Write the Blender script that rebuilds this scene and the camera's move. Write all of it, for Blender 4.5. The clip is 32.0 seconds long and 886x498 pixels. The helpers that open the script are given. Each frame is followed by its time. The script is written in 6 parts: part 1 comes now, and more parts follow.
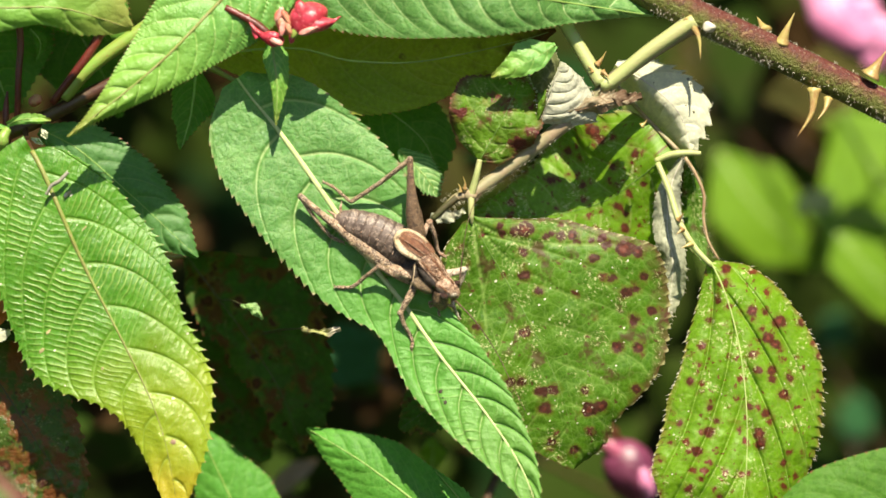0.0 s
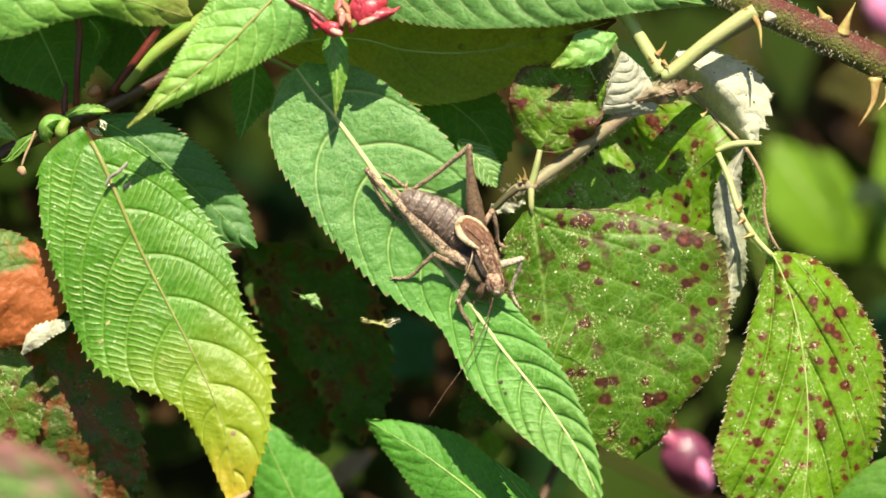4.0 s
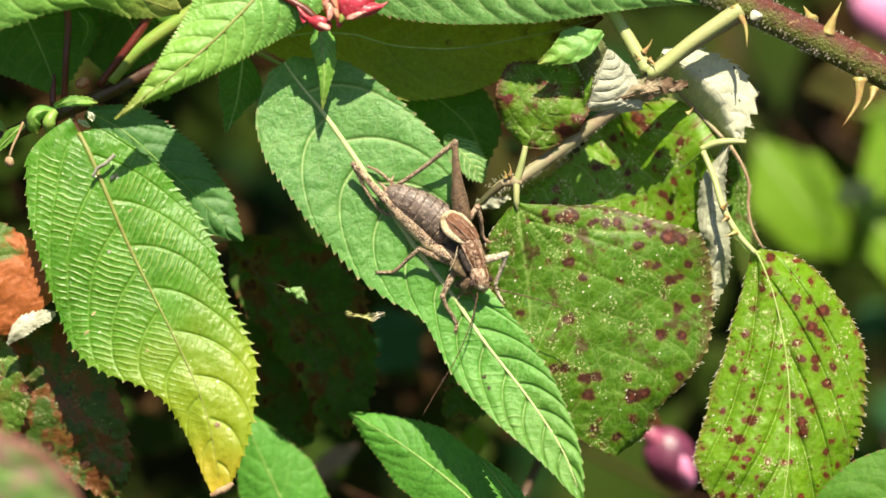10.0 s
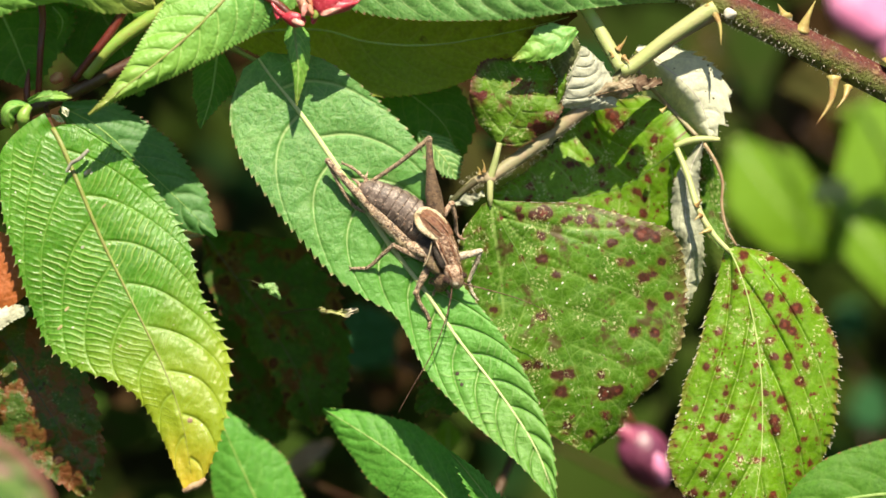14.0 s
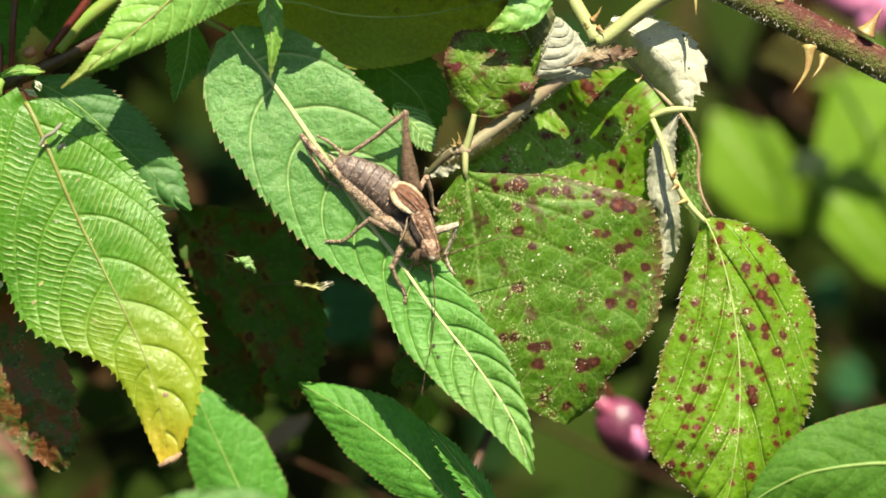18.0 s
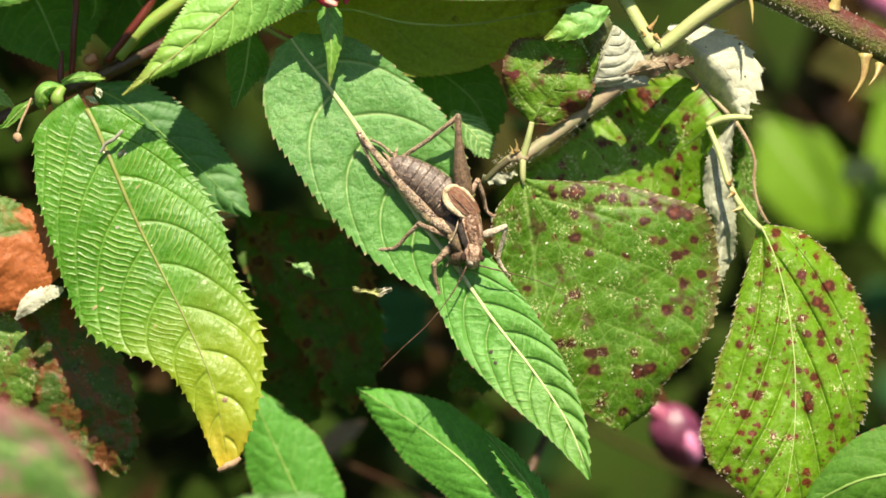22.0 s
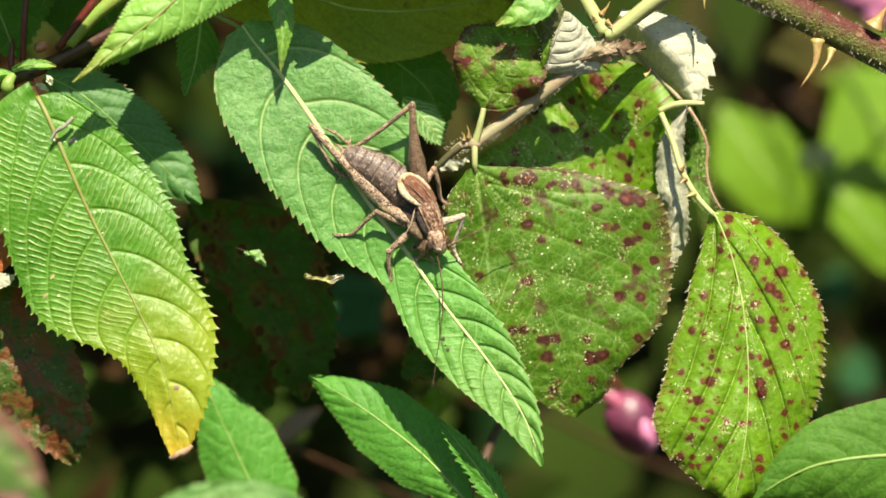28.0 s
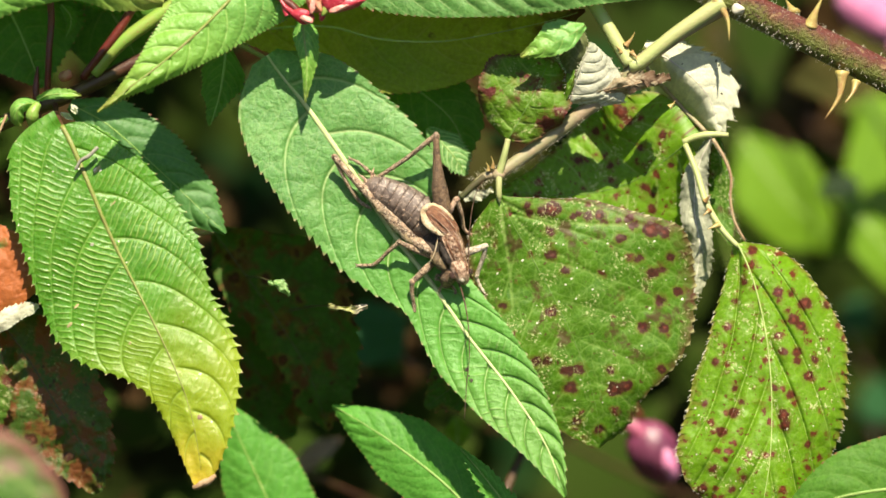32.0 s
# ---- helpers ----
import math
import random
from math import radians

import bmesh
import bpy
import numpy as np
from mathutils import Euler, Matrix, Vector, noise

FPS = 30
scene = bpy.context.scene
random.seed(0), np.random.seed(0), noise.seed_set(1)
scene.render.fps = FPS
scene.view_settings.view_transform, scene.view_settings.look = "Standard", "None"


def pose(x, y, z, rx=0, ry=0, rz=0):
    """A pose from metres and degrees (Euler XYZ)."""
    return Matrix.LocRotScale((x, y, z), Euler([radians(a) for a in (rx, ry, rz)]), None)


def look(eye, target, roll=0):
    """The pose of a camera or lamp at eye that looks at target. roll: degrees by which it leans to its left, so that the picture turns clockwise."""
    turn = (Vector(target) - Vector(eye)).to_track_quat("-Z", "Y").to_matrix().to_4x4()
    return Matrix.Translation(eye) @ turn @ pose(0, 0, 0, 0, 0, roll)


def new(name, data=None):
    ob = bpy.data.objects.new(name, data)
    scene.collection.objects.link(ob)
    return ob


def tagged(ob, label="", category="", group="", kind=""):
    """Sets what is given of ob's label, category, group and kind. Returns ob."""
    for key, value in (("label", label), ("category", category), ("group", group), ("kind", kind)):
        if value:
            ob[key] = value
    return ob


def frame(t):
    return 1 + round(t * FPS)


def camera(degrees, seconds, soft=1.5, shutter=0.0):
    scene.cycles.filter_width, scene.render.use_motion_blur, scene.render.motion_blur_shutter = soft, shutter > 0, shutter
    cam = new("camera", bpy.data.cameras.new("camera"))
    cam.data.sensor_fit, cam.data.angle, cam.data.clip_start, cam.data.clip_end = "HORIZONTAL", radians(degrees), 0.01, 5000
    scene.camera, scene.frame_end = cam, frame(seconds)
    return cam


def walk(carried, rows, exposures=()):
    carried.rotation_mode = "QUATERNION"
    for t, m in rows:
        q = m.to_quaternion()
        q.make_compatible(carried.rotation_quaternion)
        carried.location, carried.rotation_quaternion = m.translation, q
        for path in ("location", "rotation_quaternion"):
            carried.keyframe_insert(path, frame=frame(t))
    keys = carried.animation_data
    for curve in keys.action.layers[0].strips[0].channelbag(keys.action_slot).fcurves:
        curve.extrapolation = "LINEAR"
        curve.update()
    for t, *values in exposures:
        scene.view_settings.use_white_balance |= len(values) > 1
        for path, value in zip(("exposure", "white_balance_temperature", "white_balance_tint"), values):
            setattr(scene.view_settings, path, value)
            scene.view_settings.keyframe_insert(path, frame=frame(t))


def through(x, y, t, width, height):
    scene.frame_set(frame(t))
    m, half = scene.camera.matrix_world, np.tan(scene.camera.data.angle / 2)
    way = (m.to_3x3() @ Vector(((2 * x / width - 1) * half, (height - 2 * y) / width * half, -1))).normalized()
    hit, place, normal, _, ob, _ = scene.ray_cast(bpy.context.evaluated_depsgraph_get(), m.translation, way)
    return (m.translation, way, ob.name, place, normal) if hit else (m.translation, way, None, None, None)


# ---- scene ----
# ---- camera ----
LENS, REACH = 12.0, 0.6          # field of view; metres from the eye to the main leaf
BASE = pose(0, 0, 1.0, -12, 0, 0)  # where the filmer stands: eye 1 m up, looking slightly down
cam = camera(LENS, 32.0, soft=1.6)
cam.data.dof.use_dof = True
cam.data.dof.focus_distance = 0.599
cam.data.dof.aperture_fstop = 11.5
ROWS = [  # seconds; millimetres right, ahead, up; degrees of yaw, pitch, roll
    (0, 4.07, 2.70, 1.21, -0.389, 0.115, 0.301), (0.5, 2.76, 3.66, 0.86, -0.263, 0.082, 0.319),
    (1, 2.60, 4.02, 0.66, -0.248, 0.063, 0.335), (1.5, 1.43, 4.15, -0.13, -0.136, -0.013, 0.325),
    (2, 1.16, 4.62, -0.80, -0.111, -0.077, 0.349), (2.5, 1.69, 5.61, -0.89, -0.161, -0.085, 0.491),
    (3, 1.67, 5.28, -0.01, -0.159, -0.001, 0.501), (3.5, 0.57, 4.98, 0.56, -0.054, 0.053, 0.485),
    (5.5, -0.74, 1.15, 0.15, 0.071, 0.014, -0.090), (6, -0.00, 1.09, 0.00, 0.000, 0.000, -0.035),
    (6.5, 0.94, 0.27, -0.20, -0.090, -0.019, 0.010), (7, 1.36, 1.85, -0.51, -0.130, -0.049, 0.101),
    (7.5, 1.73, 2.02, -0.40, -0.165, -0.038, 0.226), (8, 0.71, 2.89, -0.38, -0.068, -0.036, 0.231),
    (8.5, 0.04, 3.22, -0.68, -0.003, -0.065, 0.178), (9, 1.69, 3.54, -0.21, -0.162, -0.020, 0.019),
    (9.5, 0.97, 2.53, -0.31, -0.092, -0.030, -0.148), (10, 0.88, 1.68, 0.19, -0.084, 0.018, -0.254),
    (10.5, 0.63, 0.70, 1.53, -0.060, 0.146, -0.254), (11, 1.99, 0.58, 0.09, -0.190, 0.009, -0.350),
    (11.5, 2.55, 2.79, -1.81, -0.243, -0.172, -0.261), (12, 3.36, 4.04, -2.79, -0.321, -0.266, -0.240),
    (12.5, 1.87, 3.45, -1.86, -0.178, -0.178, -0.214), (13, -0.19, 1.71, 0.60, 0.019, 0.057, -0.355),
    (13.5, 0.98, 0.92, 0.84, -0.093, 0.080, -0.363), (14, 2.77, 1.42, -0.05, -0.264, -0.004, -0.468),
    (14.5, 3.13, 1.70, -0.47, -0.298, -0.045, -0.390), (16.5, 4.36, 1.34, 0.25, -0.416, 0.024, -0.228),
    (17, 4.85, 3.10, -1.16, -0.463, -0.111, -0.163), (17.5, 5.52, 3.90, -2.12, -0.527, -0.202, -0.117),
    (18, 4.52, 3.61, -2.01, -0.432, -0.192, -0.113), (18.5, 2.71, 2.73, -0.72, -0.258, -0.069, -0.175),
    (19, 1.60, 0.73, -0.39, -0.153, -0.037, -0.282), (19.5, 0.03, 0.54, -0.63, -0.002, -0.060, -0.377),
    (20, -0.44, -0.94, 0.05, 0.042, 0.004, -0.331), (20.5, -0.09, -0.15, 0.25, 0.008, 0.024, -0.197),
    (21, 0.06, 0.17, -0.76, -0.006, -0.072, -0.186), (21.5, 0.03, 0.34, -1.69, -0.003, -0.161, -0.255),
    (22, 0.41, -0.37, -1.55, -0.039, -0.148, -0.236), (22.5, 0.16, -0.34, -0.32, -0.015, -0.030, -0.347),
    (23, -0.05, -0.46, -0.01, 0.005, -0.001, -0.393), (23.5, 0.37, -0.77, -0.18, -0.035, -0.017, -0.259),
    (24, 1.06, 0.20, -0.51, -0.102, -0.049, -0.296), (24.5, 0.92, -0.82, -0.74, -0.088, -0.071, -0.360),
    (25, 1.51, -0.12, -1.18, -0.144, -0.113, -0.452), (25.5, 3.57, -0.19, -1.97, -0.340, -0.188, -0.322),
    (27.5, 3.24, 0.07, -1.13, -0.309, -0.108, -0.007), (28, 3.83, 1.10, -2.48, -0.366, -0.237, -0.079),
    (28.5, 3.29, 1.03, -2.30, -0.314, -0.220, -0.096), (29, 2.87, 0.27, -2.39, -0.274, -0.229, -0.048),
    (29.5, 3.44, -0.84, -1.50, -0.328, -0.144, -0.179), (30, 3.00, -0.96, 0.15, -0.287, 0.015, -0.166),
    (30.5, 2.58, -1.11, 0.81, -0.246, 0.077, -0.250), (31, 3.49, -0.59, 0.14, -0.333, 0.014, -0.276),
    (31.5, 2.34, 0.97, -0.46, -0.223, -0.044, -0.275), (32, 2.12, 0.77, -0.32, -0.203, -0.031, -0.277),
]
walk(cam, [(t, BASE @ pose(x / 1000, y / 1000, z / 1000, 90 + pitch, roll, yaw)) for t, x, y, z, yaw, pitch, roll in ROWS])

# ---- light ----
SUN_WAY = BASE.to_3x3() @ Vector((0.14, -0.85, 1.0)).normalized()   # towards the sun
world = bpy.data.worlds.new("sky")
scene.world = world
world.use_nodes = True
sky = world.node_tree.nodes.new("ShaderNodeTexSky")
sky.sky_type, sky.sun_disc = "NISHITA", False
sky.sun_elevation = math.asin(SUN_WAY.z)
sky.sun_rotation = math.atan2(SUN_WAY.x, SUN_WAY.y)
backing = world.node_tree.nodes["Background"]
backing.inputs["Strength"].default_value = 0.056
world.node_tree.links.new(sky.outputs[0], backing.inputs["Color"])
sun = new("sun", bpy.data.lights.new("sun", "SUN"))
sun.data.energy, sun.data.angle, sun.data.color = 5.0, radians(0.53), (1.0, 0.90, 0.705)
sun.matrix_world = look(SUN_WAY * 5, (0, 0, 0))
scene.view_settings.exposure = 1.09

# ---- plan: a grid across the main leaf, x to the right and y down from the top left corner of a sheet 126 mm wide; w towards the eye.
# One step is UNIT metres; the grid widens with distance from the eye.
FOCAL = 784 / math.tan(radians(LENS / 2))
UNIT = REACH / FOCAL
BASE_N = np.array(BASE)


def place(points):
    """Plan points (n x 3) to metres."""
    p = np.asarray(points, float).reshape(-1, 3)
    k = 1 - p[:, 2] / FOCAL
    q = np.stack([(p[:, 0] - 784) * UNIT * k, REACH - p[:, 2] * UNIT, (441 - p[:, 1]) * UNIT * k, np.ones(len(p))], 1)
    return (q @ BASE_N.T)[:, :3]


def at(x, y, w=0.0):
    return Vector(place([(x, y, w)])[0])


VIEW = (BASE.to_3x3() @ Vector((0, -1, 0))).normalized()    # from the plants to the eye


# ---- materials ----
def material(name):
    m = bpy.data.materials.new(name)
    m.use_nodes = True
    return m, m.node_tree.nodes, m.node_tree.links, m.node_tree.nodes["Principled BSDF"]


def link(links, value, socket):
    if isinstance(value, (int, float)):
        socket.default_value = value
    elif isinstance(value, tuple):
        socket.default_value = (*value, 1) if len(socket.default_value) == 4 else value
    else:
        links.new(value, socket)


class Shade:
    """A few node shorthands for one material."""

    def __init__(self, name):
        self.m, self.nodes, self.links, self.bsdf = material(name)

    def node(self, kind, out=0, props=(), **ins):
        n = self.nodes.new(kind)
        for key, value in props:
            if key == "operation":
                n.operation = value
            elif key == "attribute":
                n.attribute_name = value
            elif key == "blend":
                n.data_type, n.blend_type = "RGBA", value
            elif key == "feature":
                n.feature = value
        for key, value in ins.items():
            link(self.links, value, n.inputs[int(key[1:])] if key[0] == "i" and key[1:].isdigit() else n.inputs[key])
        return n.outputs[out]

    def math(self, op, a, b=0.0):
        return self.node("ShaderNodeMath", 0, [("operation", op)], i0=a, i1=b)

    def mix(self, fac, a, b, blend="MIX"):
        return self.node("ShaderNodeMix", 2, [("blend", blend)], i0=fac, i6=a, i7=b)

    def attr(self, name, out=2):
        return self.node("ShaderNodeAttribute", out, [("attribute", name)])

    def noise(self, vec, scale, detail=3.0, rough=0.55, out=0):
        return self.node("ShaderNodeTexNoise", out, Vector=vec, Scale=scale, Detail=detail, Roughness=rough)

    def cells(self, vec, scale, out=0, rand=1.0, feature="F1"):
        return self.node("ShaderNodeTexVoronoi", out, [("feature", feature)], Vector=vec, Scale=scale, Randomness=rand)

    def ramp(self, fac, lo, hi):
        """0 below lo, 1 above hi."""
        n = self.nodes.new("ShaderNodeMapRange")
        n.interpolation_type = "SMOOTHSTEP"
        link(self.links, fac, n.inputs[0])
        n.inputs[1].default_value, n.inputs[2].default_value = lo, hi
        return n.outputs[0]

    def rand(self):
        return self.node("ShaderNodeObjectInfo", 5)

    def object_mm(self):
        c = self.node("ShaderNodeTexCoord", 3)
        n = self.nodes.new("ShaderNodeVectorMath")
        n.operation = "SCALE"
        self.links.new(c, n.inputs[0])
        n.inputs["Scale"].default_value = 1000.0
        return n.outputs[0]

    def done(self, colour, rough=0.5, height=None, dist=0.0001, strength=0.6, spec=0.5, through=0.0, through_colour=None, metal=0.0, sheen=0.0):
        b = self.bsdf
        link(self.links, colour, b.inputs["Base Color"])
        link(self.links, rough, b.inputs["Roughness"])
        link(self.links, spec, b.inputs["Specular IOR Level"])
        b.inputs["Sheen Weight"].default_value = sheen
        normal = None
        if height is not None:
            n = self.nodes.new("ShaderNodeBump")
            n.inputs["Strength"].default_value, n.inputs["Distance"].default_value = strength, dist
            link(self.links, height, n.inputs["Height"])
            normal = n.outputs[0]
            self.links.new(normal, b.inputs["Normal"])
        if through:
            tr = self.nodes.new("ShaderNodeBsdfTranslucent")
            link(self.links, through_colour if through_colour is not None else colour, tr.inputs["Color"])
            mx = self.nodes.new("ShaderNodeMixShader")
            mx.inputs[0].default_value = through
            self.links.new(b.outputs[0], mx.inputs[1])
            self.links.new(tr.outputs[0], mx.inputs[2])
            self.links.new(mx.outputs[0], self.nodes["Material Output"].inputs["Surface"])
        return self.m


def leaf_material(name, base, dark, vein, rough=0.45, spec=0.35, through=0.28, tip=None, tip_at=(0.62, 0.98), spots=None, specks=0.0,
                  blotch=None, rim=None, hook=(0.25, 0.06, 0.05), wither=None, fine=0.5, veinmix=0.7, scorch=None, relief=0.5, vein_px=3.4, second=1.0, rim_at=(0.72, 1.15), sores=None, gloss=0.25, rung_mix=0.55):
    s = Shade(name)
    plan, along = s.attr("plan", 1), s.attr("along")
    fr = s.math("FRACT", s.attr("phase"))
    near = s.math("MULTIPLY", s.math("MINIMUM", fr, s.math("SUBTRACT", 1.0, fr)), s.attr("pitch"))
    thin = s.math("SUBTRACT", 1.0, s.ramp(s.math("ADD", near, s.math("MULTIPLY", s.noise(plan, 0.8, 2), 0.8)), 0.9, vein_px))
    veins = s.math("MAXIMUM", s.math("MULTIPLY", s.math("MULTIPLY", thin, second), s.attr("veinfade")), s.attr("vein"))
    rf = s.math("FRACT", s.attr("rung"))
    rung = s.math("MULTIPLY", s.math("SUBTRACT", 1.0, s.ramp(s.math("MINIMUM", rf, s.math("SUBTRACT", 1.0, rf)), 0.05, 0.20)), s.attr("rungfade"))
    nerve = s.math("MULTIPLY", s.math("SUBTRACT", 1.0, s.ramp(s.attr("nerve"), 0.8, vein_px)), s.attr("nervefade"))
    veins = s.math("MAXIMUM", veins, nerve)
    n1, n2 = s.noise(plan, 0.16, 3), s.noise(plan, 1.6, 4)
    col = s.mix(s.ramp(n1, 0.3, 0.7), base, dark)
    col = s.mix(s.math("MULTIPLY", s.ramp(n2, 0.35, 0.75), 0.45), col, tuple(min(1, c * 1.45) for c in base))
    fine_cells = s.cells(plan, 1.5, 0, 1.0, "DISTANCE_TO_EDGE")
    net = s.math("SUBTRACT", 1.0, s.ramp(fine_cells, 0.0, 0.11))
    col = s.mix(s.math("MULTIPLY", net, 0.36 * fine), col, vein)
    bent = s.node("ShaderNodeVectorMath", 0, [("operation", "ADD")], i0=plan, i1=s.node("ShaderNodeVectorMath", 0, [("operation", "MULTIPLY")], i0=s.noise(plan, 0.5, 2, 0.5, 1), i1=(1.5, 1.5, 0.0)))
    wide_cells = s.cells(bent, 0.52, 0, 1.0, "DISTANCE_TO_EDGE")
    mesh_net = s.math("SUBTRACT", 1.0, s.ramp(wide_cells, 0.0, 0.085))
    col = s.mix(s.math("MULTIPLY", mesh_net, 0.55 * fine), col, vein)
    grain = s.noise(plan, 6.0, 3, 0.7)
    col = s.mix(s.math("MULTIPLY", s.ramp(grain, 0.52, 0.72), 0.30), col, tuple(0.55 * c for c in dark))
    if tip:
        f = s.math("ADD", along, s.math("MULTIPLY", s.math("SUBTRACT", n1, 0.5), 0.22))
        mid = tuple(0.64 * a + 0.36 * b for a, b in zip(base, tip))
        mid = (mid[0] * 0.95, max(mid[1], base[1]) * 1.12, mid[2] * 0.8)
        col = s.mix(s.ramp(f, tip_at[0] - 0.40, tip_at[0]), col, mid)
        col = s.mix(s.ramp(f, tip_at[0], tip_at[1]), col, tip)
    col = s.mix(s.math("MULTIPLY", rung, rung_mix), col, vein)
    col = s.mix(s.math("MULTIPLY", veins, veinmix), col, vein)
    if blotch:
        b = s.ramp(s.noise(plan, 0.22, 4, 0.65), blotch[1], blotch[1] + 0.12)
        col = s.mix(s.math("MULTIPLY", b, 0.85), col, blotch[0])
    rough_in = rough
    if spots:
        scale, size, colour, ring = spots
        wob = s.node("ShaderNodeVectorMath", 0, [("operation", "ADD")], i0=plan, i1=s.node("ShaderNodeVectorMath", 0, [("operation", "MULTIPLY")], i0=s.noise(plan, 0.9, 4, 0.65, 1), i1=(1.9, 1.9, 1.9)))
        d = s.cells(wob, scale)
        hue = s.node("ShaderNodeSeparateColor", 0, i0=s.cells(wob, scale, 1))
        grown = s.math("MULTIPLY", s.ramp(hue, 0.25, 0.95), size)
        inside = s.ramp(s.math("SUBTRACT", grown, d), -0.05, 0.10)
        core = s.ramp(s.math("SUBTRACT", s.math("MULTIPLY", grown, 0.45), d), -0.02, 0.05)
        halo = s.ramp(s.math("SUBTRACT", s.math("MULTIPLY", grown, 1.7), d), -0.02, 0.2)
        col = s.mix(s.math("MULTIPLY", halo, 0.45), col, (0.17, 0.12, 0.02))
        col = s.mix(s.math("MULTIPLY", inside, 0.9), col, colour)
        col = s.mix(s.math("MULTIPLY", core, 0.8), col, ring)
        d = s.cells(wob, scale * 2.1)
        hue = s.node("ShaderNodeSeparateColor", 0, i0=s.cells(wob, scale * 2.1, 1))
        small = s.ramp(s.math("SUBTRACT", s.math("MULTIPLY", s.ramp(hue, 0.45, 1.0), size * 0.9), d), -0.04, 0.08)
        col = s.mix(s.math("MULTIPLY", small, 0.8), col, colour)
    if sores:
        f = s.math("ADD", s.attr("sore"), s.math("MULTIPLY", s.math("SUBTRACT", s.noise(plan, 0.9, 5, 0.7), 0.56), 24.0))
        col = s.mix(s.math("MULTIPLY", s.ramp(f, -9.0, 1.0), 0.5), col, (0.150, 0.135, 0.018))
        col = s.mix(s.math("MULTIPLY", s.ramp(f, -2.0, 2.5), 0.92), col, s.mix(s.ramp(n2, 0.35, 0.65), sores[0], tuple(0.6 * c for c in sores[0])))
        col = s.mix(s.math("MULTIPLY", s.ramp(f, 6.0, 11.0), 0.75), col, sores[1])
    if specks:
        patch = s.ramp(s.noise(plan, 0.30, 3), 0.52, 0.62)
        sp = s.math("MULTIPLY", s.ramp(s.noise(plan, 2.3, 4, 0.7), 0.54, 0.62), patch)
        col = s.mix(s.math("MULTIPLY", sp, specks), col, (0.62, 0.62, 0.32))
    if scorch:
        f = s.math("ADD", s.attr(scorch[1]), s.math("MULTIPLY", s.math("SUBTRACT", s.noise(plan, 0.3, 4), 0.5), 0.5))
        col = s.mix(s.ramp(f, scorch[2], scorch[3]), col, s.mix(n2, scorch[0], tuple(0.45 * c for c in scorch[0])))
    if rim:
        edge = s.attr("edge")
        f = s.math("ADD", edge, s.math("MULTIPLY", s.math("SUBTRACT", s.noise(plan, 0.9, 3), 0.5), 0.5))
        col = s.mix(s.math("MULTIPLY", s.ramp(f, *rim_at), 0.8), col, rim)
    col = s.mix(s.ramp(s.attr("hook"), 0.5, 0.95), col, hook)
    h = s.math("ADD", s.math("MULTIPLY", n2, 0.6), s.math("MULTIPLY", s.ramp(fine_cells, 0.0, 0.25), 0.8 * fine))
    h = s.math("ADD", h, s.math("MULTIPLY", s.ramp(wide_cells, 0.0, 0.22), 1.2 * fine))
    h = s.math("ADD", h, s.math("MULTIPLY", grain, 0.9))
    h = s.math("ADD", h, s.math("MULTIPLY", rung, 1.6))
    rough_in = s.math("ADD", rough, s.math("MULTIPLY", s.math("SUBTRACT", n2, 0.5), gloss))
    tcol = s.mix(1.0, col, (1.3, 1.5, 0.5), "MULTIPLY")
    return s.done(col, rough_in, h, 0.00012, relief, spec, through, tcol)


def cane_material():
    """Bark reddened on its upper side, green and downy below."""
    s = Shade("bramble_cane_bark")
    mm = s.object_mm()
    up = s.math("ADD", s.attr("around"), s.math("MULTIPLY", s.math("SUBTRACT", s.noise(mm, 0.35, 4), 0.5), 1.6))
    col = s.mix(s.ramp(up, -0.35, 0.65), (0.110, 0.125, 0.020), (0.105, 0.026, 0.018))
    col = s.mix(s.math("MULTIPLY", s.ramp(s.noise(mm, 1.8, 3), 0.56, 0.66), 0.8), col, (0.055, 0.016, 0.014))
    col = s.mix(s.math("MULTIPLY", s.ramp(s.noise(mm, 0.7, 4), 0.60, 0.70), 0.6), col, (0.30, 0.20, 0.09))
    return s.done(col, 0.5, s.noise(mm, 2.2, 5), 0.0005, 1.0, 0.4)


def stem_material(name, a, b, speck, rough=0.5, scale=0.35, through=0.0):
    s = Shade(name)
    mm = s.object_mm()
    col = s.mix(s.ramp(s.noise(mm, scale, 4), 0.35, 0.65), a, b)
    col = s.mix(s.math("MULTIPLY", s.ramp(s.noise(mm, 2.6, 3), 0.55, 0.72), 0.7), col, speck)
    return s.done(col, rough, s.noise(mm, 3.0, 4), 0.00015, 0.5)


def skin_material(name, a, b, speck, rough=0.5, scale=1.3, spec=0.45, dist=0.00010):
    """Chitin: mottled at two scales."""
    s = Shade(name)
    mm = s.object_mm()
    col = s.mix(s.ramp(s.noise(mm, scale, 5, 0.65), 0.43, 0.58), a, b)
    col = s.mix(s.math("MULTIPLY", s.ramp(s.noise(mm, scale * 3.2, 4, 0.6), 0.52, 0.60), 0.9), col, speck)
    col = s.mix(s.math("MULTIPLY", s.ramp(s.noise(mm, scale * 7.0, 3, 0.7), 0.54, 0.62), 0.6), col, tuple(0.35 * c for c in b))
    return s.done(col, rough, s.math("ADD", s.noise(mm, 5.0, 4), s.math("MULTIPLY", s.noise(mm, 14.0, 2), 0.4)), dist * 2.6, 0.95, spec)


